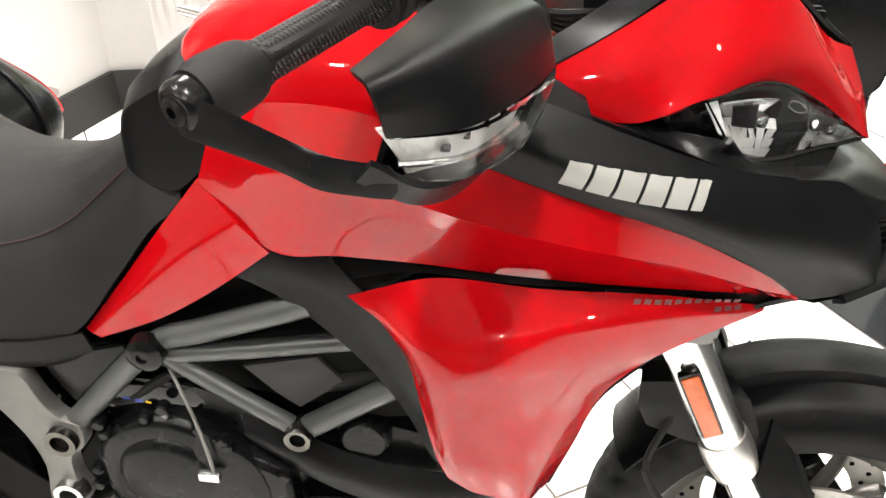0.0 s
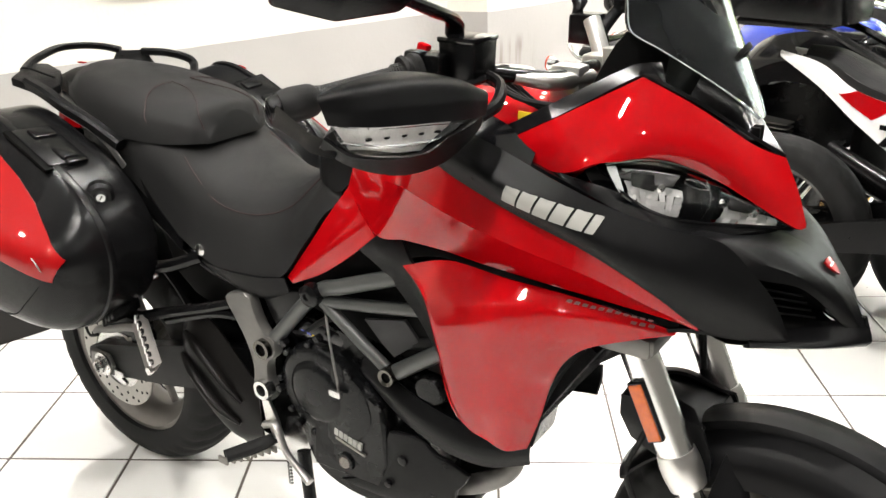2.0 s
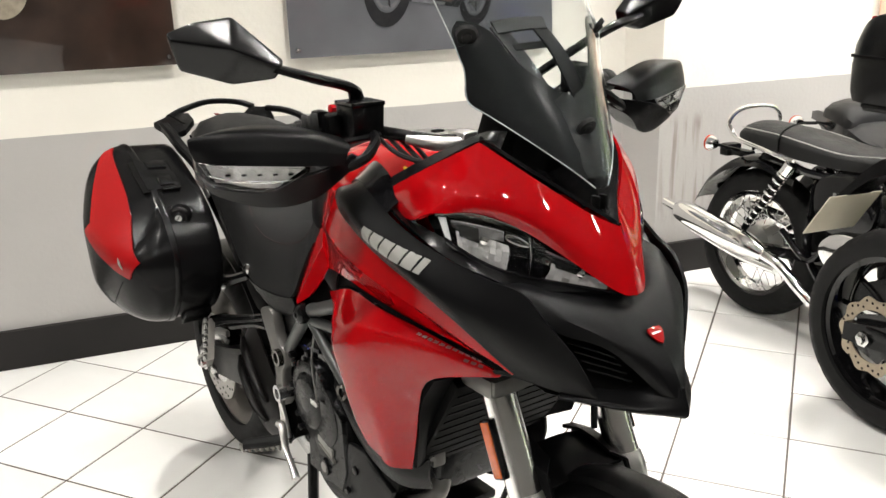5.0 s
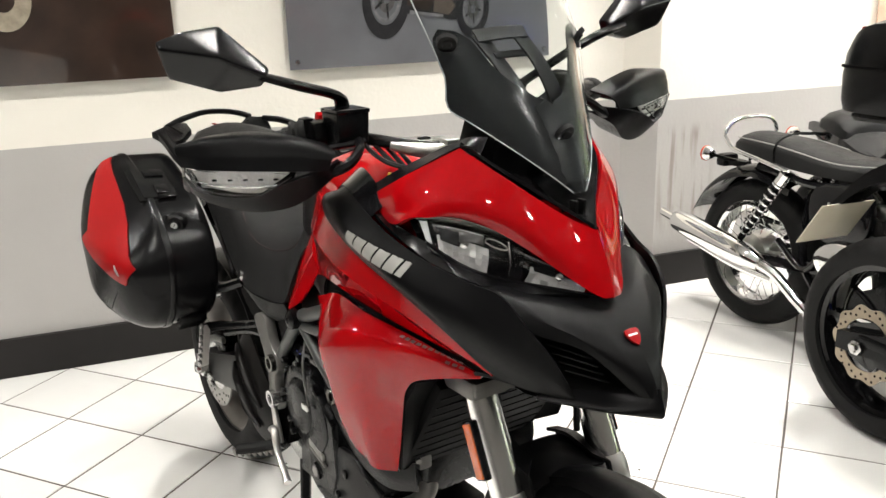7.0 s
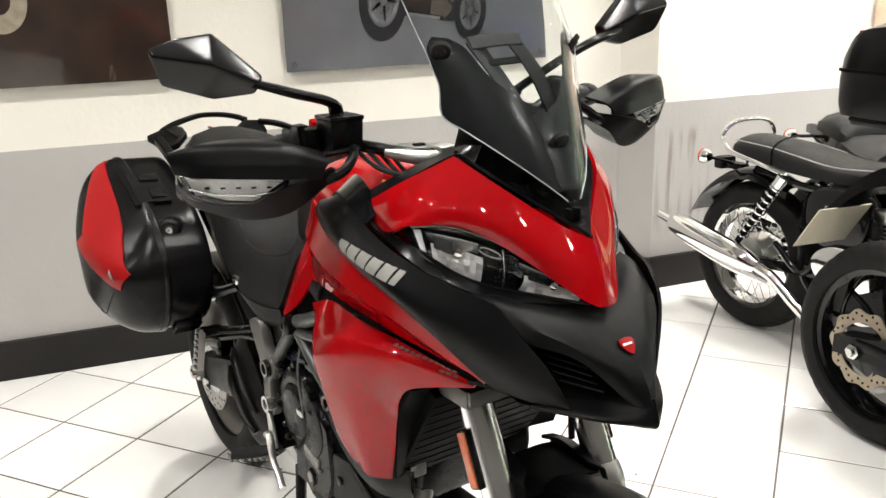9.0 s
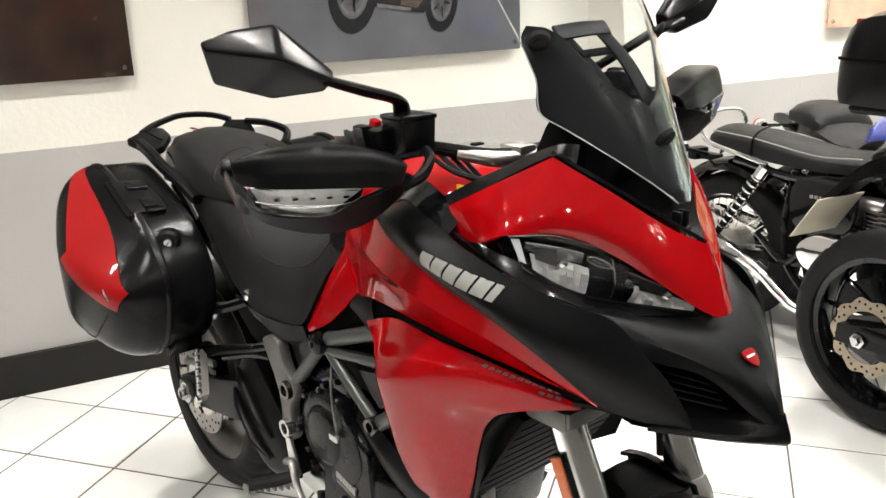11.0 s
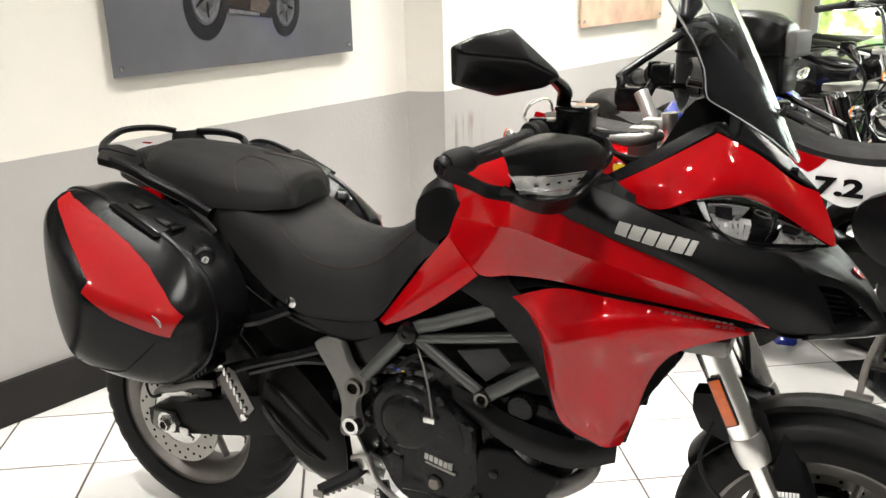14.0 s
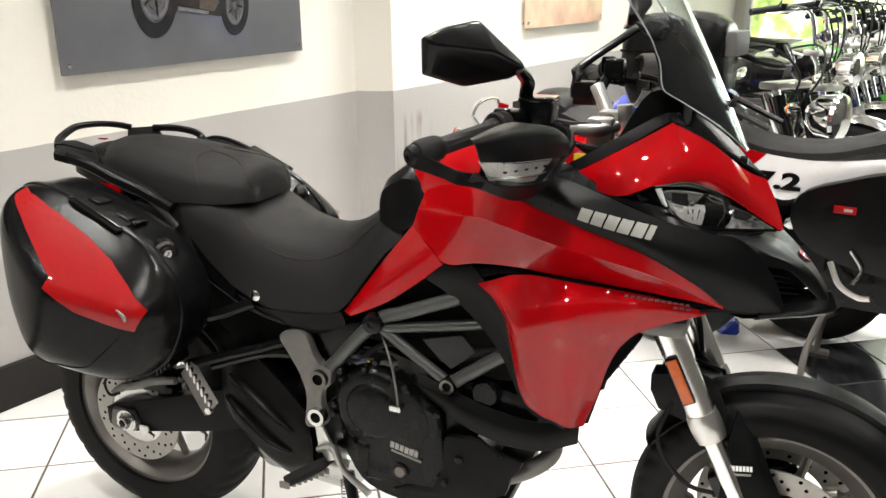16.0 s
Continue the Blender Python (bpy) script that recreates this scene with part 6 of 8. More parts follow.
    ridge = [gp(x, s, y, z) for x, y, z in ((1.008, 0.490, 1.306), (1.082, 0.420, 1.292), (1.112, 0.356, 1.262))]
    if s > 0:
        spin = T(1.150, 0.362, 0) @ pose(0, 0, 0, 0, 0, -36) @ T(-1.150, -0.362, 0)
        rim, ridge = [[tuple(spin @ Vector(q)) for q in e] for e in (rim, ridge)]
    back = [(x - 0.016, y + s * -0.006 + (s * 0.42 - y) * 0.04, z + (1.29 - z) * 0.04) for x, y, z in rim]
    n = len(rim)
    faces = [(0, 6, n + 1, n), (6, 5, n + 1), (5, 4, n + 2, n + 1), (4, 3, n + 2), (3, 2, n + 1, n + 2), (2, 1, n, n + 1), (1, 0, n)]
    faces += [(k, (k + 1) % n, n + 3 + (k + 1) % n, n + 3 + k) for k in range(n)] + [tuple(range(n + 3, 2 * n + 3))]
    mh = part("mirror_housing", faceted(rim + ridge + back, faces, 0.0085, 4), BLACKSMOOTH, bike, "black angular mirror housing", 60)
    c = [sum(p[k] for p in back) / n for k in range(3)]
    glass = [[tuple(c[k] + (p[k] - c[k]) * 0.9 - (d if k == 0 else 0) for k in range(3)) for p in back] for d in (0.0, 0.002)]
    part("mirror_glass", raw(glass[0] + glass[1], [tuple(range(n)), tuple(range(n, 2 * n))] + [(k, (k + 1) % n, n + (k + 1) % n, n + k) for k in range(n)]), MIRROR, mh)
rs = part("brake_reservoir", rbox((1.094, -0.214, 1.168), (0.056, 0.058, 0.056), 0.005, taper=1.06), BLACKSMOOTH, bike, "black square brake fluid reservoir")
part("lid", rbox((1.094, -0.214, 1.196), (0.062, 0.064, 0.008), 0.003), GLOSSBLACK, rs)
part("clutch_reservoir", rbox((1.090, 0.190, 1.163), (0.05, 0.05, 0.05), 0.006), BLACKSMOOTH, bike)
part("kill_switch", moved(rbox((0, 0, 0), (0.018, 0.014, 0.030), 0.004), T(1.030, -0.232, 1.172) @ pose(0, 0, 0, 0, 15, 0)), RED, bike, "red engine kill switch")
for k in range(4):
    part("control_cable", tube([(1.10, -0.19 + 0.02 * k, 1.14), (1.16, -0.17 + 0.02 * k, 1.11 - 0.008 * k), (1.22, -0.10, 1.09 - 0.01 * k), (1.27, -0.06, 1.06)], 0.0042, 6), RUBBER, bike)
part("yellow_tag", rbox((1.16, -0.165, 1.085), (0.022, 0.003, 0.014), 0.001), YELLOW, bike)

# seats
def seat_ring(x, zt, wt, zb, wb, crown=0.012):
    return [(x, -wb, zb), (x, -(wb * 0.66 + wt * 0.34), zb + (zt - zb) * 0.52), (x, -wt * 0.985, zt - 0.024), (x, -wt * 0.76, zt - 0.004), (x, -wt * 0.3, zt + crown * 0.8), (x, 0, zt + crown),
            (x, wt * 0.3, zt + crown * 0.8), (x, wt * 0.76, zt - 0.004), (x, wt * 0.985, zt - 0.024), (x, wb * 0.66 + wt * 0.34, zb + (zt - zb) * 0.52), (x, wb, zb)]


rider = [(0.05, 0.935, 0.135, 0.895, 0.145), (0.15, 0.948, 0.156, 0.880, 0.164), (0.25, 0.948, 0.164, 0.820, 0.174), (0.33, 0.930, 0.166, 0.765, 0.178), (0.40, 0.890, 0.164, 0.722, 0.180), (0.47, 0.858, 0.152, 0.695, 0.180),
         (0.55, 0.850, 0.130, 0.695, 0.172), (0.63, 0.868, 0.108, 0.702, 0.158), (0.70, 0.915, 0.112, 0.785, 0.158), (0.752, 0.955, 0.122, 0.852, 0.156), (0.790, 0.935, 0.128, 0.880, 0.151)]
part("rider_seat", sections([seat_ring(*r) for r in rider], 6), SEATMAT, bike, "black stitched rider seat", 80)
part("seat_nose", sections([seat_ring(*r, 0.004) for r in ((0.722, 0.958, 0.100, 0.925, 0.105), (0.727, 0.988, 0.122, 0.918, 0.128), (0.742, 1.008, 0.136, 0.912, 0.142), (0.765, 1.024, 0.142, 0.905, 0.150), (0.790, 1.036, 0.144, 0.902, 0.152), (0.820, 1.032, 0.140, 0.928, 0.152), (0.852, 1.008, 0.134, 0.968, 0.148))], 5), BLACK, bike, "black pad between seat and tank", 28)
pill = [(-0.062, 0.995, 0.050, 0.985, 0.060), (-0.040, 1.018, 0.085, 0.985, 0.095), (0.02, 1.030, 0.125, 0.946, 0.141), (0.10, 1.028, 0.144, 0.924, 0.160), (0.18, 1.020, 0.152, 0.920, 0.170), (0.25, 1.008, 0.152, 0.920, 0.170),
        (0.305, 1.000, 0.146, 0.920, 0.162), (0.350, 0.992, 0.132, 0.920, 0.146), (0.380, 0.980, 0.106, 0.920, 0.118), (0.396, 0.958, 0.070, 0.916, 0.080)]
part("pillion_seat", sections([seat_ring(*r) for r in pill], 6), SEATMAT, bike, "black padded pillion seat", 80)


def on_rings(rs, s, k):
    """A point of a seat's surface: s along its rings, k across (0 to 10)."""
    i = min(int(k), 9)
    a = catmull([seat_ring(*r)[i] for r in rs], s)
    b = catmull([seat_ring(*r)[i + 1] for r in rs], s)
    return a.lerp(b, k - i)


for rs_, pts in ((pill, ((0.55, 4.4), (0.54, 3.6), (0.57, 2.9), (0.60, 2.2), (0.62, 1.4), (0.64, 0.9))), (pill, ((0.55, 4.4), (0.66, 4.2), (0.78, 3.6), (0.88, 2.8), (0.95, 1.8))),
                 (rider, ((0.36, 2.7), (0.42, 2.3), (0.50, 1.8), (0.60, 1.65), (0.70, 1.75), (0.82, 2.0), (0.92, 2.2)))):
    line = [on_rings(rs_, a, b) for a, b in pts]
    part("stitch_line", tube([tuple(p + Vector((0, -0.0008, 0.0012))) for p in line], 0.0012, 5, 40), STITCH, bike)
    part("stitch_line", tube([(p.x, -p.y + 0.0008, p.z + 0.0012) for p in line], 0.0012, 5, 40), STITCH, bike)
for s in (-1, 1):
    part("seat_bolt", moved(lathe([(0, -0.008), (0.008, -0.008), (0.013, -0.004), (0.014, 0.01), (0, 0.01)], 20), T(0.432, s * 0.180, 0.722)), STEEL, bike, "domed steel seat bolt")
    part("seat_trim", shell([[(0.425, s * 0.178, 0.695), (0.50, s * 0.180, 0.692), (0.58, s * 0.172, 0.694), (0.640, s * 0.158, 0.702)], [(0.46, s * 0.168, 0.672), (0.52, s * 0.170, 0.655), (0.58, s * 0.165, 0.655), (0.645, s * 0.152, 0.675)], [(0.49, s * 0.150, 0.655), (0.53, s * 0.150, 0.640), (0.58, s * 0.150, 0.640), (0.64, s * 0.145, 0.655)]], 16, 6, 0.006), BLACK, bike)
    part("tail_side", shell([[(-0.02, s * 0.135, 0.985), (0.06, s * 0.150, 0.960), (0.14, s * 0.158, 0.915), (0.22, s * 0.168, 0.880), (0.30, s * 0.178, 0.800), (0.38, s * 0.182, 0.730)],
                             [(-0.01, s * 0.130, 0.955), (0.06, s * 0.148, 0.925), (0.14, s * 0.156, 0.880), (0.21, s * 0.166, 0.850), (0.28, s * 0.176, 0.775), (0.37, s * 0.180, 0.705)]], 26, 4, 0.006), BLACKSMOOTH, bike)
    part("tail_red", rbox((0.02, s * 0.150, 0.930), (0.075, 0.016, 0.030), 0.006), RED, bike)
WARP[0] = False
# grab rails: a bar bowed round the tail between two flat plates, and a handle ahead of each plate
part("grab_rail", flat_bar([(-0.112, -0.170, 1.026), (-0.150, -0.125, 1.036), (-0.172, -0.070, 1.047), (-0.178, -0.030, 1.052), (-0.164, 0.020, 1.051), (-0.138, 0.058, 1.045), (-0.108, 0.080, 1.036)], 0.019, 0.015, 36), BLACK, bike, "black flat grab rail bowed round the tail")
part("grab_handle", flat_bar([(-0.058, 0.104, 1.034), (-0.010, 0.136, 1.031), (0.026, 0.166, 1.018), (0.042, 0.174, 1.004), (0.060, 0.158, 0.990), (0.078, 0.138, 0.982)], 0.019, 0.017, 30), BLACK, bike, "black flat side grab handle")
part("grab_handle", flat_bar([(-0.045, -0.205, 1.012), (0.020, -0.206, 0.996), (0.080, -0.204, 0.972), (0.150, -0.196, 0.945), (0.225, -0.186, 0.908)], 0.026, 0.026, 24), BLACK, bike, "black flat side grab handle")
plate_r = [(-0.070, -0.228, 1.024), (-0.142, -0.140, 1.035), (-0.112, -0.112, 1.034), (-0.050, -0.120, 1.024), (0.010, -0.165, 1.008), (0.020, -0.200, 1.000)]
plate_l = [(-0.118, 0.076, 1.036), (-0.052, 0.108, 1.040), (-0.030, 0.116, 1.010), (-0.020, 0.060, 1.000), (-0.080, 0.030, 1.016)]
for ring in (plate_r, plate_l):
    m = len(ring)
    part("grab_plate", faceted(ring + [(x, y, z - 0.018) for x, y, z in ring], [tuple(range(m)), tuple(range(2 * m - 1, m - 1, -1))] + [(k, (k + 1) % m, m + (k + 1) % m, m + k) for k in range(m)], 0.004, 2), BLACK, bike, "flat black grab-rail plate")
part("plate_slot", flat_bar([(-0.098, -0.170, 1.0335), (-0.020, -0.158, 1.0185)], 0.006, 0.003, 4), DARK, bike)
part("tail_link", flat_bar([(0.165, -0.200, 0.935), (0.205, -0.198, 0.905), (0.240, -0.196, 0.868)], 0.004, 0.016, 8), ALU, bike, "bright tail bracket")
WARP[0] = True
part("tail_hump", sections([seat_ring(*r, 0.006) for r in ((-0.150, 0.970, 0.04, 0.955, 0.06), (-0.120, 1.002, 0.070, 0.95, 0.09), (-0.06, 1.016, 0.095, 0.94, 0.115), (0.03, 1.004, 0.12, 0.93, 0.14), (0.14, 0.950, 0.12, 0.90, 0.15))], 4), BLACK, bike, "black tail cover")
part("tail_badge", rbox((-0.100, 0.008, 1.0245), (0.024, 0.012, 0.003), 0.001), REDLENS, bike)

# hard side cases
CASEBLACK = material("semi_gloss_case_plastic", (0.004, 0.004, 0.0043), 0.20, vary=0.3, scale=20, bump=0.08, bump_scale=1100, spec=0.14, rough_vary=0.3)
CASE_RIM = [(-0.062, 0.966), (0.000, 0.976), (0.090, 0.950), (0.210, 0.896), (0.288, 0.842), (0.336, 0.772), (0.340, 0.700), (0.302, 0.618), (0.236, 0.560), (0.144, 0.540), (0.030, 0.556), (-0.048, 0.604), (-0.096, 0.700), (-0.106, 0.800), (-0.096, 0.900)]
CASE_MID = (0.120, 0.765)


def case_rim(f, k=1.0):
    """A point (x, z) of the case's outline, f from 0 to 1 round it, k its size."""
    m = len(CASE_RIM)
    ext = [(*q, 0) for q in CASE_RIM[-1:] + CASE_RIM + CASE_RIM[:2]]
    q = catmull(ext, (f * m + 1) / (m + 2))
    return CASE_MID[0] + (q.x - CASE_MID[0]) * k, CASE_MID[1] + (q.y - CASE_MID[1]) * k


CASE_FAN = [case_rim(q / 180) for q in range(180)]
CASE_ANG = [math.atan2(z - CASE_MID[1], x - CASE_MID[0]) for x, z in CASE_FAN]


def case_out(x, z, lift=0.0):
    """How far the lid stands out at (x, z): four planes blended into one another, rounded off towards the rim."""
    planes = (1.3926 - 0.4937 * x - 1.0616 * z, 0.3807 - 0.1876 * x + 0.155 * z, 0.442 + 0.40 * x, 0.445 + 1.05 * (z - 0.612) + 0.10 * x)
    a = -0.012 * math.log(sum(math.exp(-(q - 0.4) / 0.012) for q in planes)) + 0.4 + 0.006
    t = math.atan2(z - CASE_MID[1], x - CASE_MID[0])
    k = min(range(180), key=lambda n: abs(math.remainder(CASE_ANG[n] - t, 2 * math.pi)))
    r = min(1.0, math.hypot(x - CASE_MID[0], z - CASE_MID[1]) / math.hypot(CASE_FAN[k][0] - CASE_MID[0], CASE_FAN[k][1] - CASE_MID[1]))
    return 0.328 + (a - 0.328) * (1 - r ** 7) ** 0.42 + lift


def side_case(s):
    """A hard side case: rounded body, domed lid with a raised red panel, lock and handle."""
    n = 90
    def ring(k, y):
        return [(x, s * y, z) for x, z in (case_rim(q / n, k) for q in range(n))]
    body = part("side_case", sections([ring(0.80, 0.200), ring(0.93, 0.206), ring(0.965, 0.222), ring(0.975, 0.262), ring(0.985, 0.300), ring(0.985, 0.322)], 4), CASEBLACK, bike, "black hard side case with a red lid panel", 50)
    verts, faces = [], []
    radii = (1.0, 0.992, 0.980, 0.962, 0.94, 0.91, 0.87, 0.82, 0.75, 0.66, 0.55, 0.42, 0.28, 0.14, 0.05)
    for k in radii:
        verts += [(x, s * case_out(x, z), z) for x, z in (case_rim(q / n, k) for q in range(n))]
    for k in range(len(radii) - 1):
        faces += [(k * n + q, k * n + (q + 1) % n, (k + 1) * n + (q + 1) % n, (k + 1) * n + q) for q in range(n)]
    faces += [tuple(range(n - 1, -1, -1)), tuple(range((len(radii) - 1) * n, len(radii) * n))]
    part("lid", raw(verts, faces), CASEBLACK, body, "black domed case lid", 50)
    part("seam", sections([ring(1.004, 0.316), ring(1.012, 0.319), ring(1.012, 0.330), ring(1.004, 0.333)], 2), BLACKSMOOTH, body, "raised rim between case and lid")
    up = [(-0.024, 0.972), (0.040, 0.944), (0.105, 0.912), (0.165, 0.880), (0.225, 0.842), (0.275, 0.800), (0.322, 0.752)]
    lo = [(-0.036, 0.958), (0.012, 0.920), (0.072, 0.866), (0.126, 0.818), (0.118, 0.798), (0.185, 0.752), (0.300, 0.710)]
    if s > 0:
        up = [(x, z - 0.022) for x, z in up]
    rows = []
    for f in [k / 10 for k in range(11)]:
        row = []
        for k in range(49):
            (u0, v0), (u1, v1) = [tuple(Vector(e[min(k // 8, 5)]).lerp(Vector(e[min(k // 8, 5) + 1]), k / 8 - min(k // 8, 5))) for e in (up, lo)]
            x, z = u0 + (u1 - u0) * f, v0 + (v1 - v0) * f
            row.append((x, s * case_out(x, z), z))
        rows.append(row)
    part("lid_panel", shell(rows, 96, 20, 0.012, lift=0.004), REDLENS, body, "glossy translucent red lid panel")
    groove = [(-0.060, 0.622), (0.02, 0.612), (0.10, 0.606), (0.165, 0.612), (0.215, 0.648), (0.268, 0.696)]
    part("lid_groove", tube([(x, s * case_out(x, z), z) for x, z in groove], 0.0012, 5, 30), DARK, body)
    lock_at = T(0.284, s * 0.290, 0.838) @ pose(0, 0, 0, 0, -32, -90 + (-s) * -30)
    part("lock", moved(lathe([(0, 0.010), (0.012, 0.010), (0.014, 0.006), (0.020, 0.006), (0.027, 0.0), (0.029, -0.020), (0, -0.020)], 32), lock_at), BLACKSMOOTH, body, "round black lock with a steel barrel")
    part("lock_barrel", moved(lathe([(0, 0.0125), (0.0085, 0.0125), (0.0095, 0.0), (0, 0.0)], 20), lock_at), STEEL, body)
    part("key_slot", moved(rbox((0, 0.0128, 0), (0.0022, 0.001, 0.009), 0), lock_at), DARK, body)
    plate = T(0.148, s * 0.300, 0.917) @ pose(0, 0, 0, s * 5, 25, 0)
    part("handle_well", moved(rbox((0, 0, 0.001), (0.140, 0.104, 0.008), 0.003), plate), DARK, body)
    part("handle", moved(merge(rbox((0, -s * 0.004, 0.004), (0.126, 0.088, 0.010), 0.003), rbox((0.035, -s * 0.014, 0.011), (0.044, 0.040, 0.010), 0.004, taper=0.8), rbox((-0.04, -s * 0.012, 0.010), (0.030, 0.050, 0.007), 0.003)), plate), BLACKSMOOTH, body, "folded black carry handle")
    part("handle_latch", moved(rbox((0.066, -s * 0.018, 0.010), (0.014, 0.046, 0.012), 0.004), plate), CASEBLACK, body)
    for k in range(4):
        part("vent_rib", rbox((0.262 - 0.012 * k, s * 0.262, 0.575 - 0.009 * k), (0.006, 0.07, 0.022), 0.002), BLACKSMOOTH, body)
    part("badge", moved(slab([(-0.013, 0.012), (0.013, 0.012), (0.013, -0.002), (0.0, -0.017), (-0.013, -0.002)], -0.001, 0.001, 0.0004, 2), T(0.286, s * (case_out(0.286, 0.746) + 0.005), 0.746) @ pose(0, 0, 0, s * -20, 14, s * 14)), SILVERDECAL, body)


side_case(-1)
WARP[0] = False
side_case(1)

# ---- the other motorcycles, each with x ahead, y left, origin under its rear axle ----
def spoked_wheel(name, parent, at, R, W, rim_r, mat, wires=36, tyre_lugs=36, cast=False):
    w = part(name, merge(lathe([(rim_r - 0.016, -W * 0.32), (rim_r + 0.008, -W * 0.36), (rim_r - 0.004, -W * 0.2), (rim_r - 0.018, 0), (rim_r - 0.004, W * 0.2), (rim_r + 0.008, W * 0.36), (rim_r - 0.016, W * 0.32), (rim_r - 0.030, 0)], 64, True),
                         lathe([(0, -0.06), (0.04, -0.06), (0.055, -0.05), (0.05, 0), (0.055, 0.05), (0.04, 0.06), (0, 0.06)], 24)), mat, parent)
    w.matrix_basis = T(*at)
    part("tyre", make_tyre(R, W, rim_r + 0.002, tyre_lugs, 120), RUBBER, w, "black tyre")
    if cast:
        sp = part("spoke", spoke_bm(0.05, rim_r - 0.02, 0.013, 0.009, 0.01), mat, w)
        for k in range(1, 5):
            again(sp, pose(0, 0, 0, 0, 72 * k, 0))
    else:
        bms = []
        for k in range(wires):
            a = 2 * math.pi * k / wires
            b = a + (0.28 if k % 2 else -0.28)
            y = 0.045 if (k // 2) % 2 else -0.045
            bms.append(tube([(0.05 * math.cos(b), y, 0.05 * math.sin(b)), ((rim_r - 0.02) * math.cos(a), 0, (rim_r - 0.02) * math.sin(a))], 0.0017, 4, 1))
        part("wire_spokes", merge(*bms), CHROME, w)
    return w


def coil_shock(parent, a, b, r=0.026, mat=CHROME):
    A, B = Vector(a), Vector(b)
    sh = part("shock", tube([a, b], 0.014, 10, 2), BLACKSMOOTH, parent, "chrome spring shock absorber")
    n = 9
    bms = []
    for k in range(n):
        c = A.lerp(B, 0.14 + 0.62 * k / (n - 1))
        bms.append(moved(lathe([(r - 0.005, -0.005), (r, -0.003), (r, 0.003), (r - 0.005, 0.005)], 16, True), look(tuple(c), tuple(B)) @ pose(0, 0, 0, 90, 0, 0)))
    part("spring_coil", tuple(bms), mat, sh)
    part("shock_cap", tube([a, tuple(A.lerp(B, 0.12))], 0.024, 14, 1), mat, sh)


def indicator_stalk(parent, at, s, out=0.07):
    x, y, z = at
    k = part("indicator", merge(tube([(x, y, z), (x, y + s * out, z)], 0.008, 8, 2), moved(lathe([(0, -0.03), (0.016, -0.026), (0.026, -0.008), (0.027, 0.006), (0, 0.006)], 18), T(x + 0.008, y + s * out, z) @ pose(0, 0, 0, 0, 0, -90))), CHROME, parent, "chrome indicator with an amber lens")
    part("lens", moved(lathe([(0.026, 0.004), (0.024, 0.014), (0.012, 0.022), (0, 0.023)], 18), T(x + 0.006, y + s * out, z) @ pose(0, 0, 0, 0, 0, 90)), AMBERLENS, k)


BULLET = material("bullet_red_lens", (0.50, 0.05, 0.02), 0.2, coat=0.8)


def bullet_indicator(parent, x, y, z, root, turn=-90):
    ib = part("rear_indicator", moved(lathe([(0, -0.03), (0.018, -0.026), (0.030, -0.006), (0.031, 0.008), (0, 0.008)], 20), T(x, y, z) @ pose(0, 0, 0, 0, 0, -turn)), CHROME, parent, "chrome bullet indicator")
    part("lens", moved(lathe([(0, 0.010), (0.022, 0.008), (0.032, 0.0), (0.032, -0.006), (0, -0.006)], 20), T(x - 0.010, y, z) @ pose(0, 0, 0, 0, 0, -turn)), BULLET, ib)
    part("indicator_stem", tube([root, (x, y, z)], 0.007, 8, 2), BLACKSMOOTH, parent)


def ridden_body(rows, paint, parent, name, label="", k=5):
    """A tank-like body: rows of (x, top, half width, bottom)."""
    return part(name, sections([[(x, w * a, zb + (zt - zb) * b) for a, b in ((-0.9, 0), (-1, 0.4), (-0.92, 0.7), (-0.7, 0.92), (0, 1), (0.7, 0.92), (0.92, 0.7), (1, 0.4), (0.9, 0))] for x, zt, w, zb in rows], k), paint, parent, label)


def arms(rows, y):
    """Two swingarm legs: rows of (x, z, half height)."""
    return tuple(sections([[(x, s * y + dy, z + dz) for dy, dz in ((-0.018, -h), (0.018, -h), (0.018, h), (-0.018, h))] for x, z, h in rows], 3) for s in (-1, 1))


classic = thing("motorcycle", pose(2.245, 0.250, 0, -2.5, 0, -83), "black classic roadster with chrome silencer and wire wheels by the wall", "motorcycle", "parked motorcycles")
cw = spoked_wheel("rear_wheel", classic, (0, 0, 0.305), 0.305, 0.125, 0.215, CHROME)
part("brake_drum", moved(lathe([(0, -0.075), (0.05, -0.072), (0.085, -0.060), (0.09, 0.02), (0, 0.02)], 28), T(0, 0, 0)), ALU, cw, "polished hub")
spoked_wheel("front_wheel", classic, (1.42, 0, 0.31), 0.31, 0.10, 0.24, CHROME)
part("rear_mudguard", shell([[(0.345 * math.cos(radians(a)), y, 0.315 + (0.345 + dz) * math.sin(radians(a))) for a in (160, 140, 115, 90, 60)] for y, dz in ((-0.078, -0.04), (-0.060, 0.0), (0, 0.010), (0.060, 0.0), (0.078, -0.04))], 24, 10, 0.003), GLOSSBLACK, classic, "gloss black rear mudguard")
part("seat", sections([seat_ring(*r, 0.01) for r in ((-0.085, 0.770, 0.09, 0.735, 0.1), (-0.05, 0.790, 0.125, 0.725, 0.13), (0.12, 0.785, 0.13, 0.710, 0.135), (0.22, 0.775, 0.128, 0.695, 0.132), (0.40, 0.755, 0.12, 0.69, 0.125), (0.56, 0.765, 0.10, 0.70, 0.11), (0.62, 0.77, 0.07, 0.72, 0.08))], 5), SEATMAT, classic, "black dual seat with white piping")
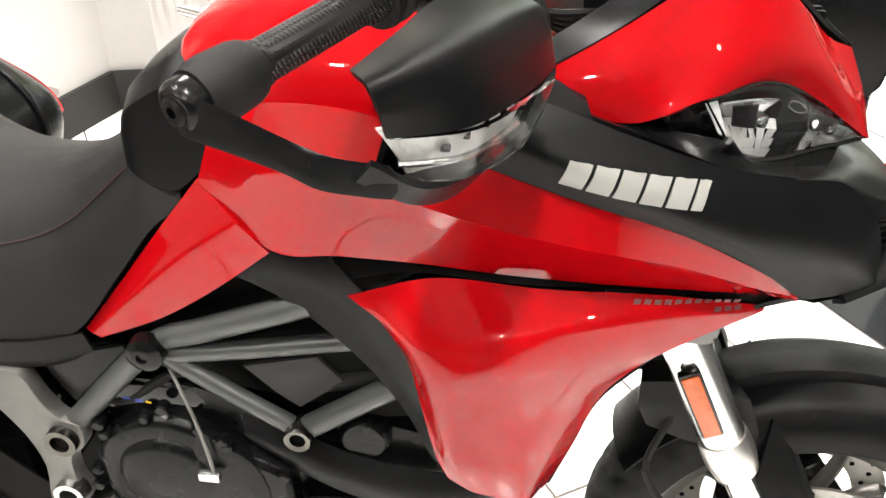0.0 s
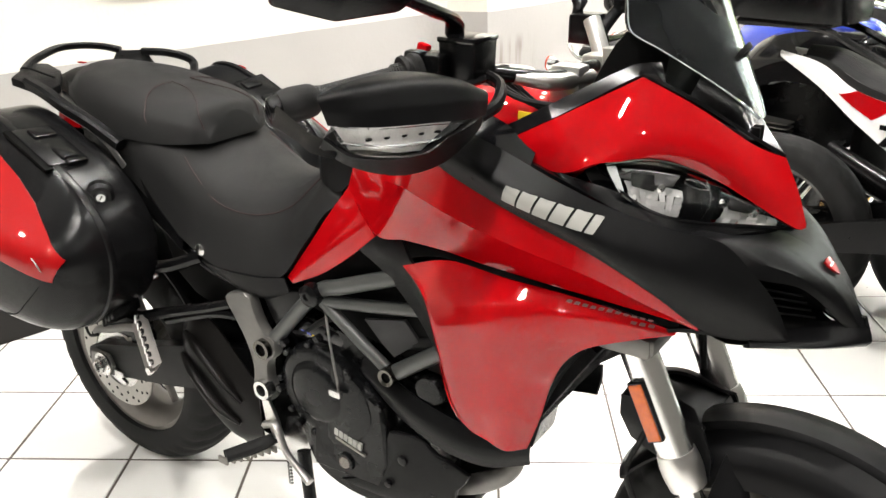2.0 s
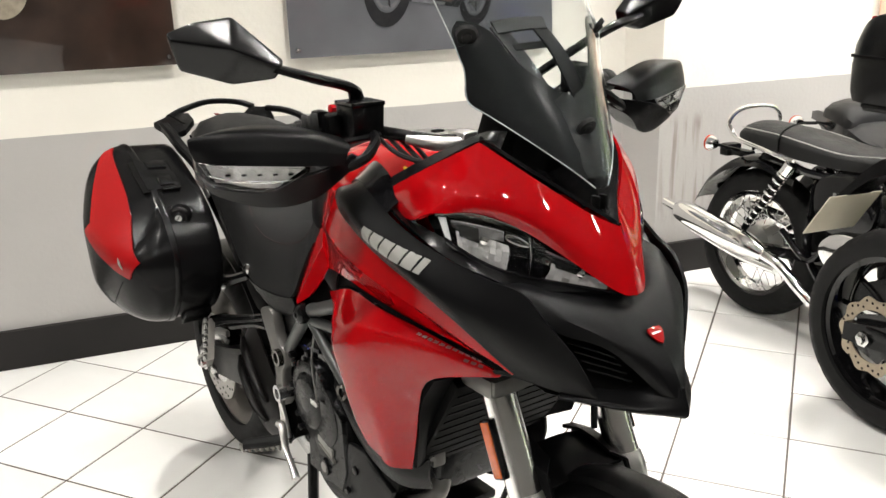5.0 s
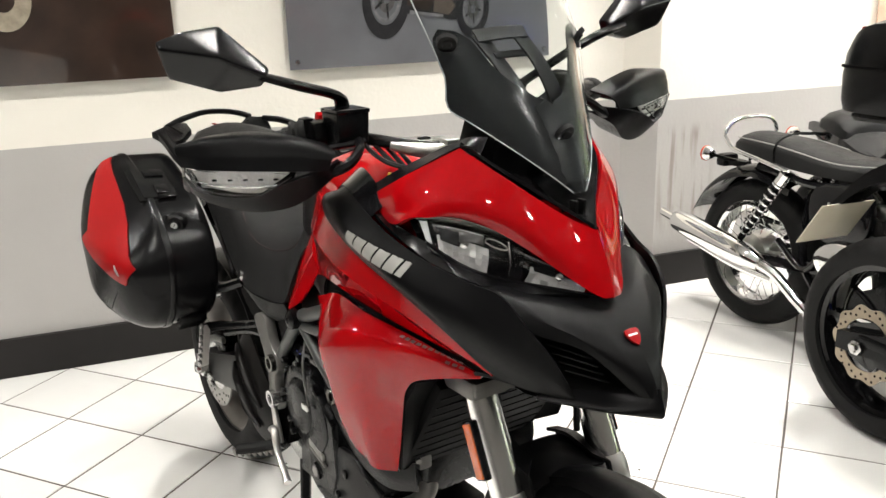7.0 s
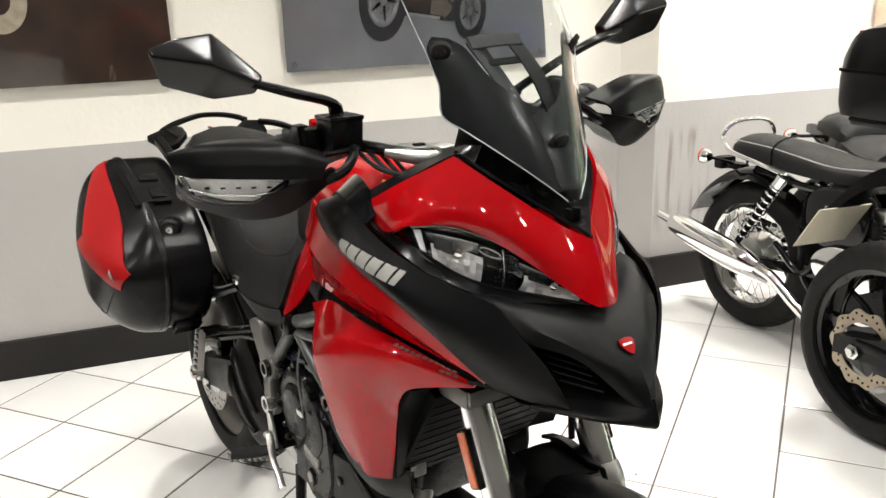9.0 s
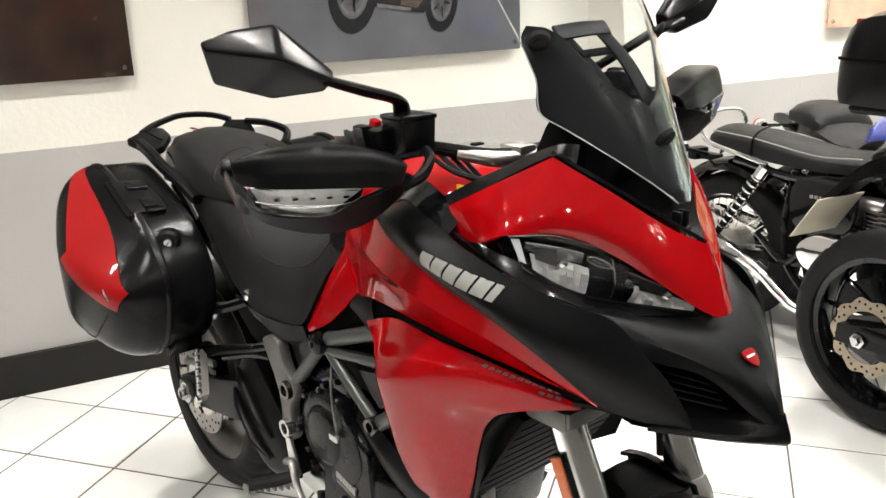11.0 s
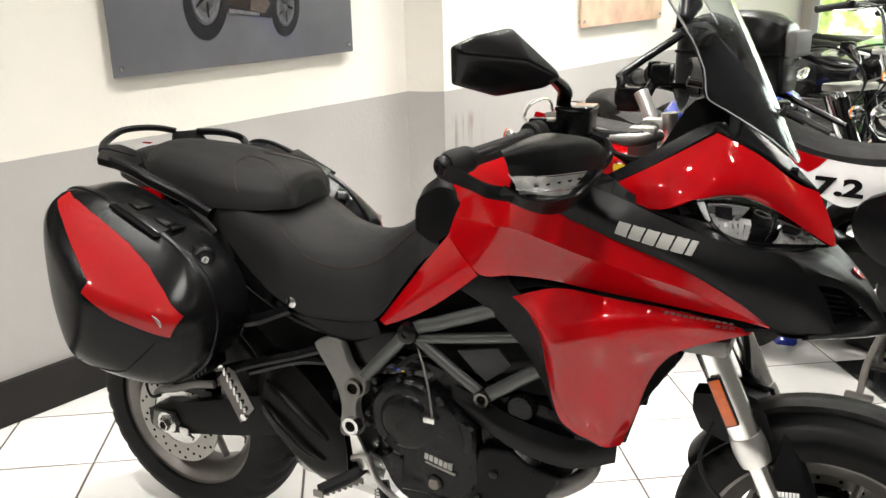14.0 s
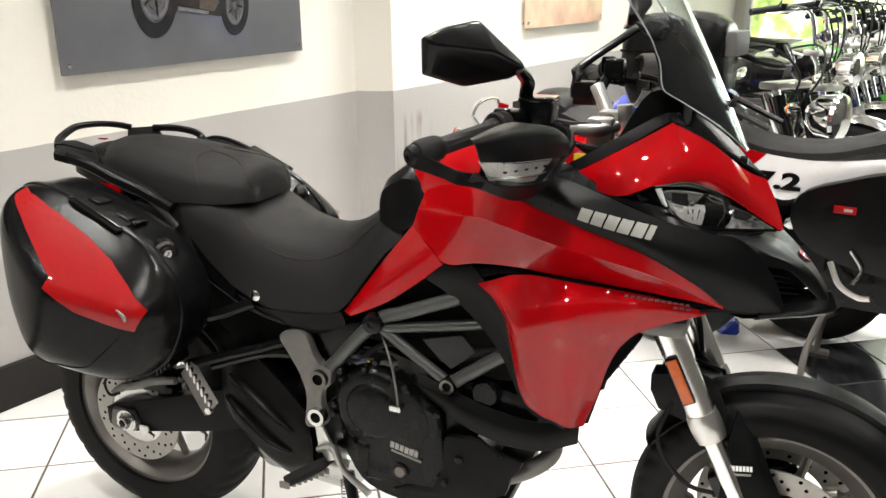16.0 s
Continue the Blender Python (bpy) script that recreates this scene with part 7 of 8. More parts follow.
for s in (-1, 1):
    part("seat_piping", tube([(-0.06, s * 0.122, 0.780), (0.12, s * 0.128, 0.775), (0.22, s * 0.126, 0.764), (0.40, s * 0.118, 0.744), (0.56, s * 0.10, 0.755)], 0.0024, 6, 24), SILVERDECAL, classic)
part("seat_strap", tube([(0.14, -0.137, 0.70), (0.14, -0.134, 0.775), (0.14, -0.06, 0.810), (0.14, 0.06, 0.810), (0.14, 0.134, 0.775)], 0.006, 6, 20, 0.5), DARK, classic)
part("grab_bar", tube([(0.215, -0.140, 0.685), (0.08, -0.148, 0.712), (-0.05, -0.148, 0.735), (-0.105, -0.145, 0.775), (-0.110, -0.135, 0.810), (-0.105, -0.090, 0.842), (-0.102, 0.0, 0.853), (-0.105, 0.090, 0.842), (-0.110, 0.135, 0.810), (-0.105, 0.145, 0.775), (-0.05, 0.148, 0.735), (0.215, 0.140, 0.685)], 0.009, 10, 88), CHROME, classic, "chrome grab bar")
for s in (-1, 1):
    coil_shock(classic, (0.215, s * 0.145, 0.680), (0.0, s * 0.150, 0.34))
    part("silencer", tube([(-0.285, s * 0.205, 0.402), (-0.265, s * 0.205, 0.400), (-0.15, s * 0.205, 0.382), (0.08, s * 0.20, 0.345), (0.185, s * 0.197, 0.325)], [0.030, 0.044, 0.050, 0.048, 0.028], 20, 30), CHROME, classic, "chrome silencer")
    part("silencer_tip", tube([(-0.37, s * 0.205, 0.418), (-0.27, s * 0.205, 0.401)], [0.018, 0.020], 14, 4), CHROME, classic)
    part("exhaust_pipe", tube([(0.18, s * 0.197, 0.326), (0.26, s * 0.192, 0.30), (0.36, s * 0.178, 0.225), (0.45, s * 0.165, 0.185), (0.75, s * 0.14, 0.17), (0.90, s * 0.11, 0.40)], 0.021, 14, 36), CHROME, classic)
    part("link_pipe", tube([(-0.20, s * 0.200, 0.335), (0.05, s * 0.198, 0.292), (0.24, s * 0.19, 0.275)], [0.012, 0.016, 0.014], 10), CHROME, classic)
    bullet_indicator(classic, -0.175, s * 0.165, 0.700, (-0.14, s * 0.04, 0.665))
    part("footpeg_bracket", tube([(0.20, s * 0.135, 0.42), (0.34, s * 0.15, 0.34), (0.42, s * 0.15, 0.42)], 0.012, 8), GLOSSBLACK, classic)
part("swingarm", arms(((-0.05, 0.305, 0.016), (0.2, 0.33, 0.02), (0.45, 0.36, 0.022)), 0.115), GLOSSBLACK, classic)
part("frame_rail", tuple(tube([(0.05, s * 0.11, 0.68), (0.42, s * 0.12, 0.66), (0.95, s * 0.06, 0.80)], 0.015, 8) for s in (-1, 1)), GLOSSBLACK, classic)
part("frame_cradle", tuple(tube([(0.32, s * 0.12, 0.68), (0.33, s * 0.13, 0.35), (0.55, s * 0.12, 0.20), (0.92, s * 0.10, 0.24), (1.08, s * 0.03, 0.75)], 0.015, 8) for s in (-1, 1)), GLOSSBLACK, classic)
part("side_panel", slab([(0.35, 0.655), (0.56, 0.675), (0.58, 0.52), (0.46, 0.46), (0.35, 0.50)], -0.150, -0.12, 0.012, 4), GLOSSBLACK, classic, "gloss black side panel")
for k in range(6):
    part("side_mark", rbox((0.42 + 0.018 * k, -0.1515, 0.605), (0.013, 0.002, 0.012), 0), SILVERDECAL, classic)
part("engine", rbox((0.60, 0, 0.34), (0.40, 0.24, 0.26), 0.04), ENGINE, classic, "black and polished twin engine")
part("cooling_fin", tuple(rbox((0.72, 0, 0.49 + 0.016 * k), (0.15, 0.22, 0.006), 0.0015) for k in range(7)), CASTALU, classic)
part("engine_cover", slab([(0.40, 0.43), (0.46, 0.475), (0.56, 0.48), (0.64, 0.44), (0.66, 0.37), (0.58, 0.33), (0.45, 0.34), (0.40, 0.38)], -0.172, -0.12, 0.016, 3), CHROME, classic, "polished engine cover")
part("carburettor", tuple(moved(lathe([(0, -0.05), (0.022, -0.05), (0.028, -0.03), (0.028, 0.02), (0.020, 0.05), (0, 0.05)], 16), T(0.60, y, 0.60) @ pose(0, 0, 0, 0, 0, 90)) for y in (-0.07, 0.07)), ALU, classic)
ridden_body(((0.58, 0.80, 0.08, 0.73), (0.68, 0.89, 0.13, 0.73), (0.85, 0.93, 0.15, 0.75), (1.0, 0.92, 0.13, 0.79), (1.06, 0.88, 0.07, 0.81)), GLOSSBLACK, classic, "fuel_tank", "gloss black fuel tank")
part("tail_lamp", rbox((-0.225, 0, 0.655), (0.05, 0.085, 0.055), 0.015), BLACKSMOOTH, classic)
part("lamp_bracket", rbox((-0.17, 0, 0.650), (0.12, 0.05, 0.03), 0.01), BLACKSMOOTH, classic)
part("fork_leg", tuple(tube([(1.14, s * 0.10, 0.95), (1.42, s * 0.10, 0.31)], 0.022, 12, 3) for s in (-1, 1)), CHROME, classic)
part("handlebar", tube([(0.92, -0.36, 0.98), (1.0, -0.2, 1.02), (1.02, 0, 1.0), (1.0, 0.2, 1.02), (0.92, 0.36, 0.98)], 0.011, 10), CHROME, classic)

blue = thing("motorcycle", pose(2.585, 0.215, 0, -3, 0, -102), "blue and black roadster with a stepped seat and finned engine", "motorcycle", "parked motorcycles")
spoked_wheel("rear_wheel", blue, (0, 0, 0.305), 0.305, 0.15, 0.216, GLOSSBLACK, cast=True)
spoked_wheel("front_wheel", blue, (1.38, 0, 0.305), 0.305, 0.12, 0.216, GLOSSBLACK, cast=True)
part("swingarm", arms(((-0.06, 0.305, 0.025), (0.15, 0.33, 0.035), (0.5, 0.40, 0.04)), 0.115), GLOSSBLACK, blue)
part("rear_seat", sections([seat_ring(*r, 0.012) for r in ((-0.06, 0.835, 0.07, 0.805, 0.08), (-0.035, 0.855, 0.105, 0.797, 0.115), (0.05, 0.868, 0.124, 0.790, 0.132), (0.12, 0.860, 0.128, 0.782, 0.138), (0.17, 0.835, 0.11, 0.770, 0.13), (0.19, 0.80, 0.08, 0.765, 0.10))], 5), SEATMAT, blue, "black raised pillion seat")
part("front_seat", sections([seat_ring(*r, 0.008) for r in ((0.13, 0.800, 0.11, 0.755, 0.13), (0.20, 0.800, 0.13, 0.735, 0.145), (0.30, 0.775, 0.13, 0.715, 0.145), (0.40, 0.770, 0.105, 0.71, 0.12), (0.45, 0.775, 0.08, 0.72, 0.10))], 5), SEATMAT, blue, "black rider seat")
part("tail", sections([[(x, s * w, z) for s, z in ((-1, z0), (1, z0), (1, z1), (-1, z1))] for x, w, z0, z1 in ((-0.24, 0.035, 0.755, 0.785), (-0.14, 0.06, 0.745, 0.800), (0.10, 0.11, 0.66, 0.785), (0.45, 0.13, 0.60, 0.73))], 4), GLOSSBLACK, blue, "black tail unit")
ridden_body(((0.38, 0.81, 0.09, 0.72), (0.46, 0.885, 0.14, 0.71), (0.60, 0.945, 0.165, 0.71), (0.80, 0.965, 0.16, 0.74), (0.92, 0.945, 0.12, 0.78), (0.98, 0.89, 0.06, 0.80)), BLUEPAINT, blue, "fuel_tank", "glossy blue fuel tank")
part("tank_knee_panel", slab([(0.44, 0.72), (0.50, 0.79), (0.64, 0.805), (0.68, 0.72)], -0.172, -0.15, 0.008, 4), BLACKSMOOTH, blue, "black knee panel")
part("engine", rbox((0.66, 0, 0.34), (0.46, 0.28, 0.26), 0.04), ENGINE, blue, "black finned engine")
part("cylinder_block", sections([[(x, s * w, z) for s, z in ((-1, z0), (1, z0), (1, z1), (-1, z1))] for x, w, z0, z1 in ((0.40, 0.10, 0.40, 0.66), (0.50, 0.125, 0.36, 0.70), (0.80, 0.125, 0.40, 0.72), (0.95, 0.10, 0.50, 0.76), (1.02, 0.07, 0.56, 0.78))], 4), ENGINE, blue)
part("radiator", rbox((1.06, 0, 0.52), (0.04, 0.30, 0.30), 0.008), DARK, blue)
part("cooling_fin", tuple(rbox((0.62, 0, 0.500 + 0.014 * k), (0.15, 0.27, 0.005), 0.001) for k in range(6)), ENGINE, blue)
part("fin_edge", tuple(rbox((0.64, -0.150, 0.485 + 0.015 * k), (0.22, 0.022, 0.006), 0.001) for k in range(6)), ALU, blue, "bright machined fin edge")
part("air_filter", moved(lathe([(0, -0.045), (0.026, -0.045), (0.034, -0.03), (0.034, 0.03), (0.026, 0.05), (0, 0.05)], 18), T(0.50, -0.13, 0.575) @ pose(0, 0, 0, 0, 0, 80)), CHROME, blue, "chrome air cleaner")
part("header", tuple(tube([(0.88, y, 0.50), (0.96, y * 1.1, 0.45), (0.95, y, 0.28), (0.75, y * 0.9, 0.20), (0.45, y * 1.2, 0.2)], 0.02, 12) for y in (-0.11, 0.11)), GOLDEN, blue, "heat-tinted exhaust header")
part("fork_leg", tuple(tube([(1.20, s * 0.10, 0.95), (1.45, s * 0.10, 0.31)], 0.024, 12, 3) for s in (-1, 1)), GLOSSBLACK, blue)
part("handlebar", tube([(0.90, -0.43, 1.085), (1.02, -0.26, 1.12), (1.14, -0.10, 1.06), (1.14, 0.10, 1.06), (1.02, 0.26, 1.12), (0.90, 0.43, 1.085)], 0.012, 10), BLACKSMOOTH, blue)
for s in (-1, 1):
    part("grip", tube([(0.895, s * 0.44, 1.083), (0.985, s * 0.31, 1.113)], 0.018, 12, 3), GRIP, blue)
    part("switch_pod", rbox((1.005, s * 0.275, 1.112), (0.05, 0.05, 0.05), 0.01), BLACKSMOOTH, blue)
    part("brake_lever", tube([(1.06, s * 0.24, 1.10), (1.06, s * 0.34, 1.085), (1.00, s * 0.44, 1.07)], 0.006, 8), ALU, blue)
    part("control_cable", tube([(1.03, s * 0.24, 1.11), (1.20, s * 0.20, 1.13), (1.27, s * 0.09, 1.02), (1.18, s * 0.05, 0.86)], 0.005, 6), RUBBER, blue)
    part("fork_yoke", rbox((1.175, s * 0.07, 0.985), (0.08, 0.14, 0.028), 0.008), ALU, blue)
    indicator_stalk(blue, (1.27, s * 0.07, 0.905), s, 0.06)
part("headlamp", moved(lathe([(0, 0.085), (0.045, 0.075), (0.080, 0.03), (0.088, -0.03), (0.090, -0.035), (0.085, -0.05), (0.05, -0.06), (0, -0.062)], 28), T(1.36, 0, 0.88) @ pose(0, 0, 0, 0, 0, 90)), CHROME, blue, "chrome round headlamp")
part("gauge", moved(lathe([(0, -0.03), (0.03, -0.03), (0.045, 0.0), (0.045, 0.03), (0, 0.032)], 24), T(1.24, 0, 1.04) @ pose(0, 0, 0, 60, 0, 90)), GLOSSBLACK, blue)
part("frame_rail", tuple(tube([(0.15, s * 0.13, 0.70), (0.50, s * 0.145, 0.60), (0.54, s * 0.14, 0.30)], 0.018, 10) for s in (-1, 1)), GLOSSBLACK, blue)
for s in (-1, 1):
    coil_shock(blue, (0.14, s * 0.14, 0.66), (0.0, s * 0.15, 0.34), 0.028, GLOSSBLACK)
    bullet_indicator(blue, -0.19, s * 0.130, 0.742, (-0.17, s * 0.05, 0.745))

trail = thing("motorcycle", pose(1.969, -0.682, 0, -2, 0, -87), "white, red and black trail motorcycle with a black top box", "motorcycle", "parked motorcycles")
tw = spoked_wheel("rear_wheel", trail, (0, 0, 0.318), 0.318, 0.150, 0.235, GLOSSBLACK, cast=True)
BRONZE = material("bronze_disc_steel", (0.30, 0.25, 0.19), 0.38, 0.8, vary=0.2, scale=60)
wave = [(0.118 + 0.006 * math.cos(10 * q), q) for q in [2 * math.pi * k / 80 for k in range(80)]]
vs = [(r * math.cos(q), y, r * math.sin(q)) for y in (-0.1145, -0.1095) for r, q in wave] + [(0.082 * math.cos(q), y, 0.082 * math.sin(q)) for y in (-0.1145, -0.1095) for r, q in wave]
fs = []
for k in range(80):
    n = (k + 1) % 80
    fs += [(k, n, 160 + n, 160 + k), (80 + n, 80 + k, 240 + k, 240 + n), (n, k, 80 + k, 80 + n), (160 + k, 160 + n, 240 + n, 240 + k)]
part("brake_disc", raw(vs, fs), BRONZE, tw, "bronze wave-edged brake disc")
holes(tw, (0, -0.112, 0), 0.118, 0.086, 36)
part("disc_carrier", moved(lathe([(0.03, -0.004), (0.084, -0.004), (0.084, 0.004), (0.03, 0.004)], 5, True), T(0, -0.106, 0)), GLOSSBLACK, tw)
part("axle_nut", moved(lathe([(0, -0.022), (0.012, -0.022), (0.016, -0.012), (0.024, -0.010), (0.024, 0.02), (0, 0.02)], 6), T(0, -0.150, 0)), STEEL, tw)
part("caliper", merge(rbox((0.10, -0.118, 0.300), (0.10, 0.05, 0.055), 0.012), rbox((0.06, -0.145, 0.345), (0.12, 0.02, 0.03), 0.006)), BLACKSMOOTH, trail, "black rear caliper")
spoked_wheel("front_wheel", trail, (1.47, 0, 0.34), 0.34, 0.10, 0.27, GLOSSBLACK)
part("swingarm", arms(((-0.08, 0.318, 0.028), (0.10, 0.345, 0.040), (0.34, 0.415, 0.050), (0.58, 0.47, 0.05)), 0.130), BLACKSMOOTH, trail, "black swingarm")
part("seat", sections([seat_ring(*r, 0.010) for r in ((0.04, 0.915, 0.05, 0.89, 0.07), (0.13, 0.910, 0.08, 0.875, 0.095), (0.25, 0.866, 0.105, 0.815, 0.115), (0.39, 0.838, 0.115, 0.792, 0.128), (0.55, 0.846, 0.112, 0.800, 0.130), (0.71, 0.895, 0.100, 0.845, 0.120), (0.83, 0.945, 0.075, 0.88, 0.10))], 5), SEATMAT, trail, "dark grey long seat")
side_rows = [[(-0.035, -0.050, 0.905), (0.110, -0.090, 0.885), (0.225, -0.115, 0.828), (0.370, -0.130, 0.800), (0.540, -0.135, 0.796), (0.730, -0.130, 0.822)],
             [(-0.034, -0.058, 0.896), (0.115, -0.104, 0.852), (0.240, -0.130, 0.780), (0.390, -0.142, 0.724), (0.540, -0.142, 0.758), (0.730, -0.138, 0.800)],
             [(-0.030, -0.058, 0.886), (0.120, -0.104, 0.818), (0.255, -0.128, 0.730), (0.415, -0.138, 0.650), (0.545, -0.140, 0.716), (0.730, -0.136, 0.775)]]
part("side_panel", shell(side_rows, 30, 10, 0.005, both=True), WHITEPAINT, trail, "white side panel with a number")
part("red_flash", shell(side_rows, 12, 6, 0.003, (0.36, 0.52, 0.0, 0.52), 0.003, 0.10), RED, trail, "red flash on the side panel")
txt = bpy.data.curves.new("number_text", "FONT")
txt.body, txt.size, txt.extrude, txt.align_x, txt.offset = "7.2", 0.078, 0.001, "CENTER", 0.0035
num = new("number_text", txt)
num.data.materials.append(BLACKSMOOTH)
num.parent = trail
num.matrix_basis = T(0.395, -0.1450, 0.690) @ pose(0, 0, 0, 90, 0, 0) @ Matrix.Diagonal((1.6, 1, 1, 1))
part("side_cover", slab([(0.47, 0.675), (0.60, 0.742), (0.86, 0.79), (0.95, 0.56), (0.86, 0.44), (0.60, 0.47), (0.47, 0.56)], -0.190, -0.11, 0.014, 3), BLACKSMOOTH, trail, "black engine side cover")
part("tag_plate", rbox((0.625, -0.1915, 0.652), (0.070, 0.003, 0.026), 0.001), REDLENS, trail)
part("tag_bar", rbox((0.635, -0.1935, 0.652), (0.026, 0.002, 0.010), 0), SILVERDECAL, trail)
part("rack_arm", tuple(tube([(0.34, s * 0.105, 0.885), (0.20, s * 0.105, 0.945), (0.08, s * 0.10, 0.985), (-0.16, s * 0.10, 0.985)], 0.011, 8) for s in (-1, 1)), BLACKSMOOTH, trail)
part("rack_plate", rbox((-0.02, 0, 0.992), (0.28, 0.24, 0.012), 0.004), BLACKSMOOTH, trail)
tb = part("top_box", sections([[(x, w * a, 1.0 + (zt - 1.0) * b) for a, b in ((-0.84, 0.0), (-0.95, 0.16), (-1, 0.50), (-0.985, 0.56), (-0.95, 0.76), (-0.80, 0.94), (-0.4, 1.0), (0.4, 1.0), (0.80, 0.94), (0.95, 0.76), (0.985, 0.56), (1, 0.50), (0.95, 0.16), (0.84, 0.0))] for x, w, zt in [(x * 0.86 - 0.01, w * 0.90, zt) for x, w, zt in ((-0.235, 0.117, 1.17), (-0.220, 0.144, 1.22), (-0.150, 0.168, 1.262), (0.000, 0.172, 1.275), (0.120, 0.160, 1.262), (0.185, 0.133, 1.235), (0.200, 0.109, 1.20))]], 4), BLACKSMOOTH, trail, "black hard top box")
part("box_seam", sections([[(x, w * a, z) for a, z in ((-1, 1.128), (1, 1.128), (1, 1.136), (-1, 1.136))] for x, w in [(x * 0.86 - 0.01, w * 0.90) for x, w in ((-0.238, 0.121), (-0.224, 0.150), (-0.15, 0.173), (0, 0.177), (0.12, 0.165), (0.19, 0.137))]], 3), DARK, tb)
part("box_back_pad", rbox((0.178, 0, 1.165), (0.045, 0.19, 0.09), 0.018), material("grey_pad_vinyl", (0.10, 0.10, 0.098), 0.6, bump=0.3, bump_scale=900), tb, "grey backrest pad")
part("box_lamp", rbox((-0.182, 0.0, 1.232), (0.05, 0.14, 0.022), 0.006), REDLENS, tb, "red box reflector")
part("tail_guard", sections([[(x, s * w, z) for s, z in ((-1, z0), (1, z0), (1, z1), (-1, z1))] for x, w, z0, z1 in ((-0.30, 0.045, 0.645, 0.655), (-0.24, 0.050, 0.68, 0.71), (-0.12, 0.045, 0.78, 0.83), (0.05, 0.040, 0.81, 0.88), (0.35, 0.08, 0.74, 0.82))], 4), BLACKSMOOTH, trail, "black rear mudguard and plate holder")
part("number_plate", moved(rbox((0, 0, 0), (0.004, 0.225, 0.165), 0.002), T(-0.262, -0.010, 0.632) @ pose(0, 0, 0, 0, 32, 0)), PLATEMAT, trail, "blank pale number plate")
part("plate_dot", moved(rbox((-0.004, 0.02, 0.07), (0.003, 0.016, 0.012), 0.001), T(-0.262, -0.010, 0.632) @ pose(0, 0, 0, 0, 32, 0)), YELLOW, trail)
part("engine", rbox((0.74, 0, 0.46), (0.40, 0.28, 0.34), 0.05), ENGINE, trail)
ridden_body(((0.78, 0.97, 0.09, 0.82), (0.88, 1.05, 0.16, 0.76), (1.02, 1.08, 0.17, 0.76), (1.15, 1.05, 0.12, 0.86)), WHITEPAINT, trail, "fuel_tank", "white tank shroud")
part("fork_leg", tuple(tube([(1.20, s * 0.10, 1.0), (1.47, s * 0.10, 0.34)], 0.026, 12, 3) for s in (-1, 1)), GLOSSBLACK, trail)
part("handlebar", tube([(0.98, -0.40, 1.12), (1.08, -0.2, 1.16), (1.12, 0, 1.12), (1.08, 0.2, 1.16), (0.98, 0.40, 1.12)], 0.012, 10), BLACKSMOOTH, trail)
part("stand_leg", tuple(tube([(0.60, s * 0.12, 0.28), (0.56, s * 0.15, 0.14), (0.55, s * 0.16, 0.012)], 0.012, 8, 8) for s in (-1, 1)), RIMGREY, trail, "grey centre-stand leg")
part("stand_foot", tuple(rbox((0.55, s * 0.165, 0.012), (0.09, 0.032, 0.018), 0.004) for s in (-1, 1)), RIMGREY, trail)
part("gear_lever", tube([(0.60, -0.185, 0.47), (0.64, -0.205, 0.40), (0.70, -0.22, 0.372), (0.74, -0.225, 0.375)], 0.010, 8), ALU, trail, "polished lever")
part("link_rod", tube([(0.66, -0.195, 0.52), (0.70, -0.20, 0.46), (0.68, -0.205, 0.41)], 0.006, 8), STEEL, trail)
part("tail_pipe", tube([(0.06, 0.19, 0.56), (0.20, 0.19, 0.50), (0.42, 0.17, 0.42), (0.60, 0.13, 0.36)], [0.040, 0.045, 0.040, 0.022], 16), BLACKSMOOTH, trail, "black silencer")


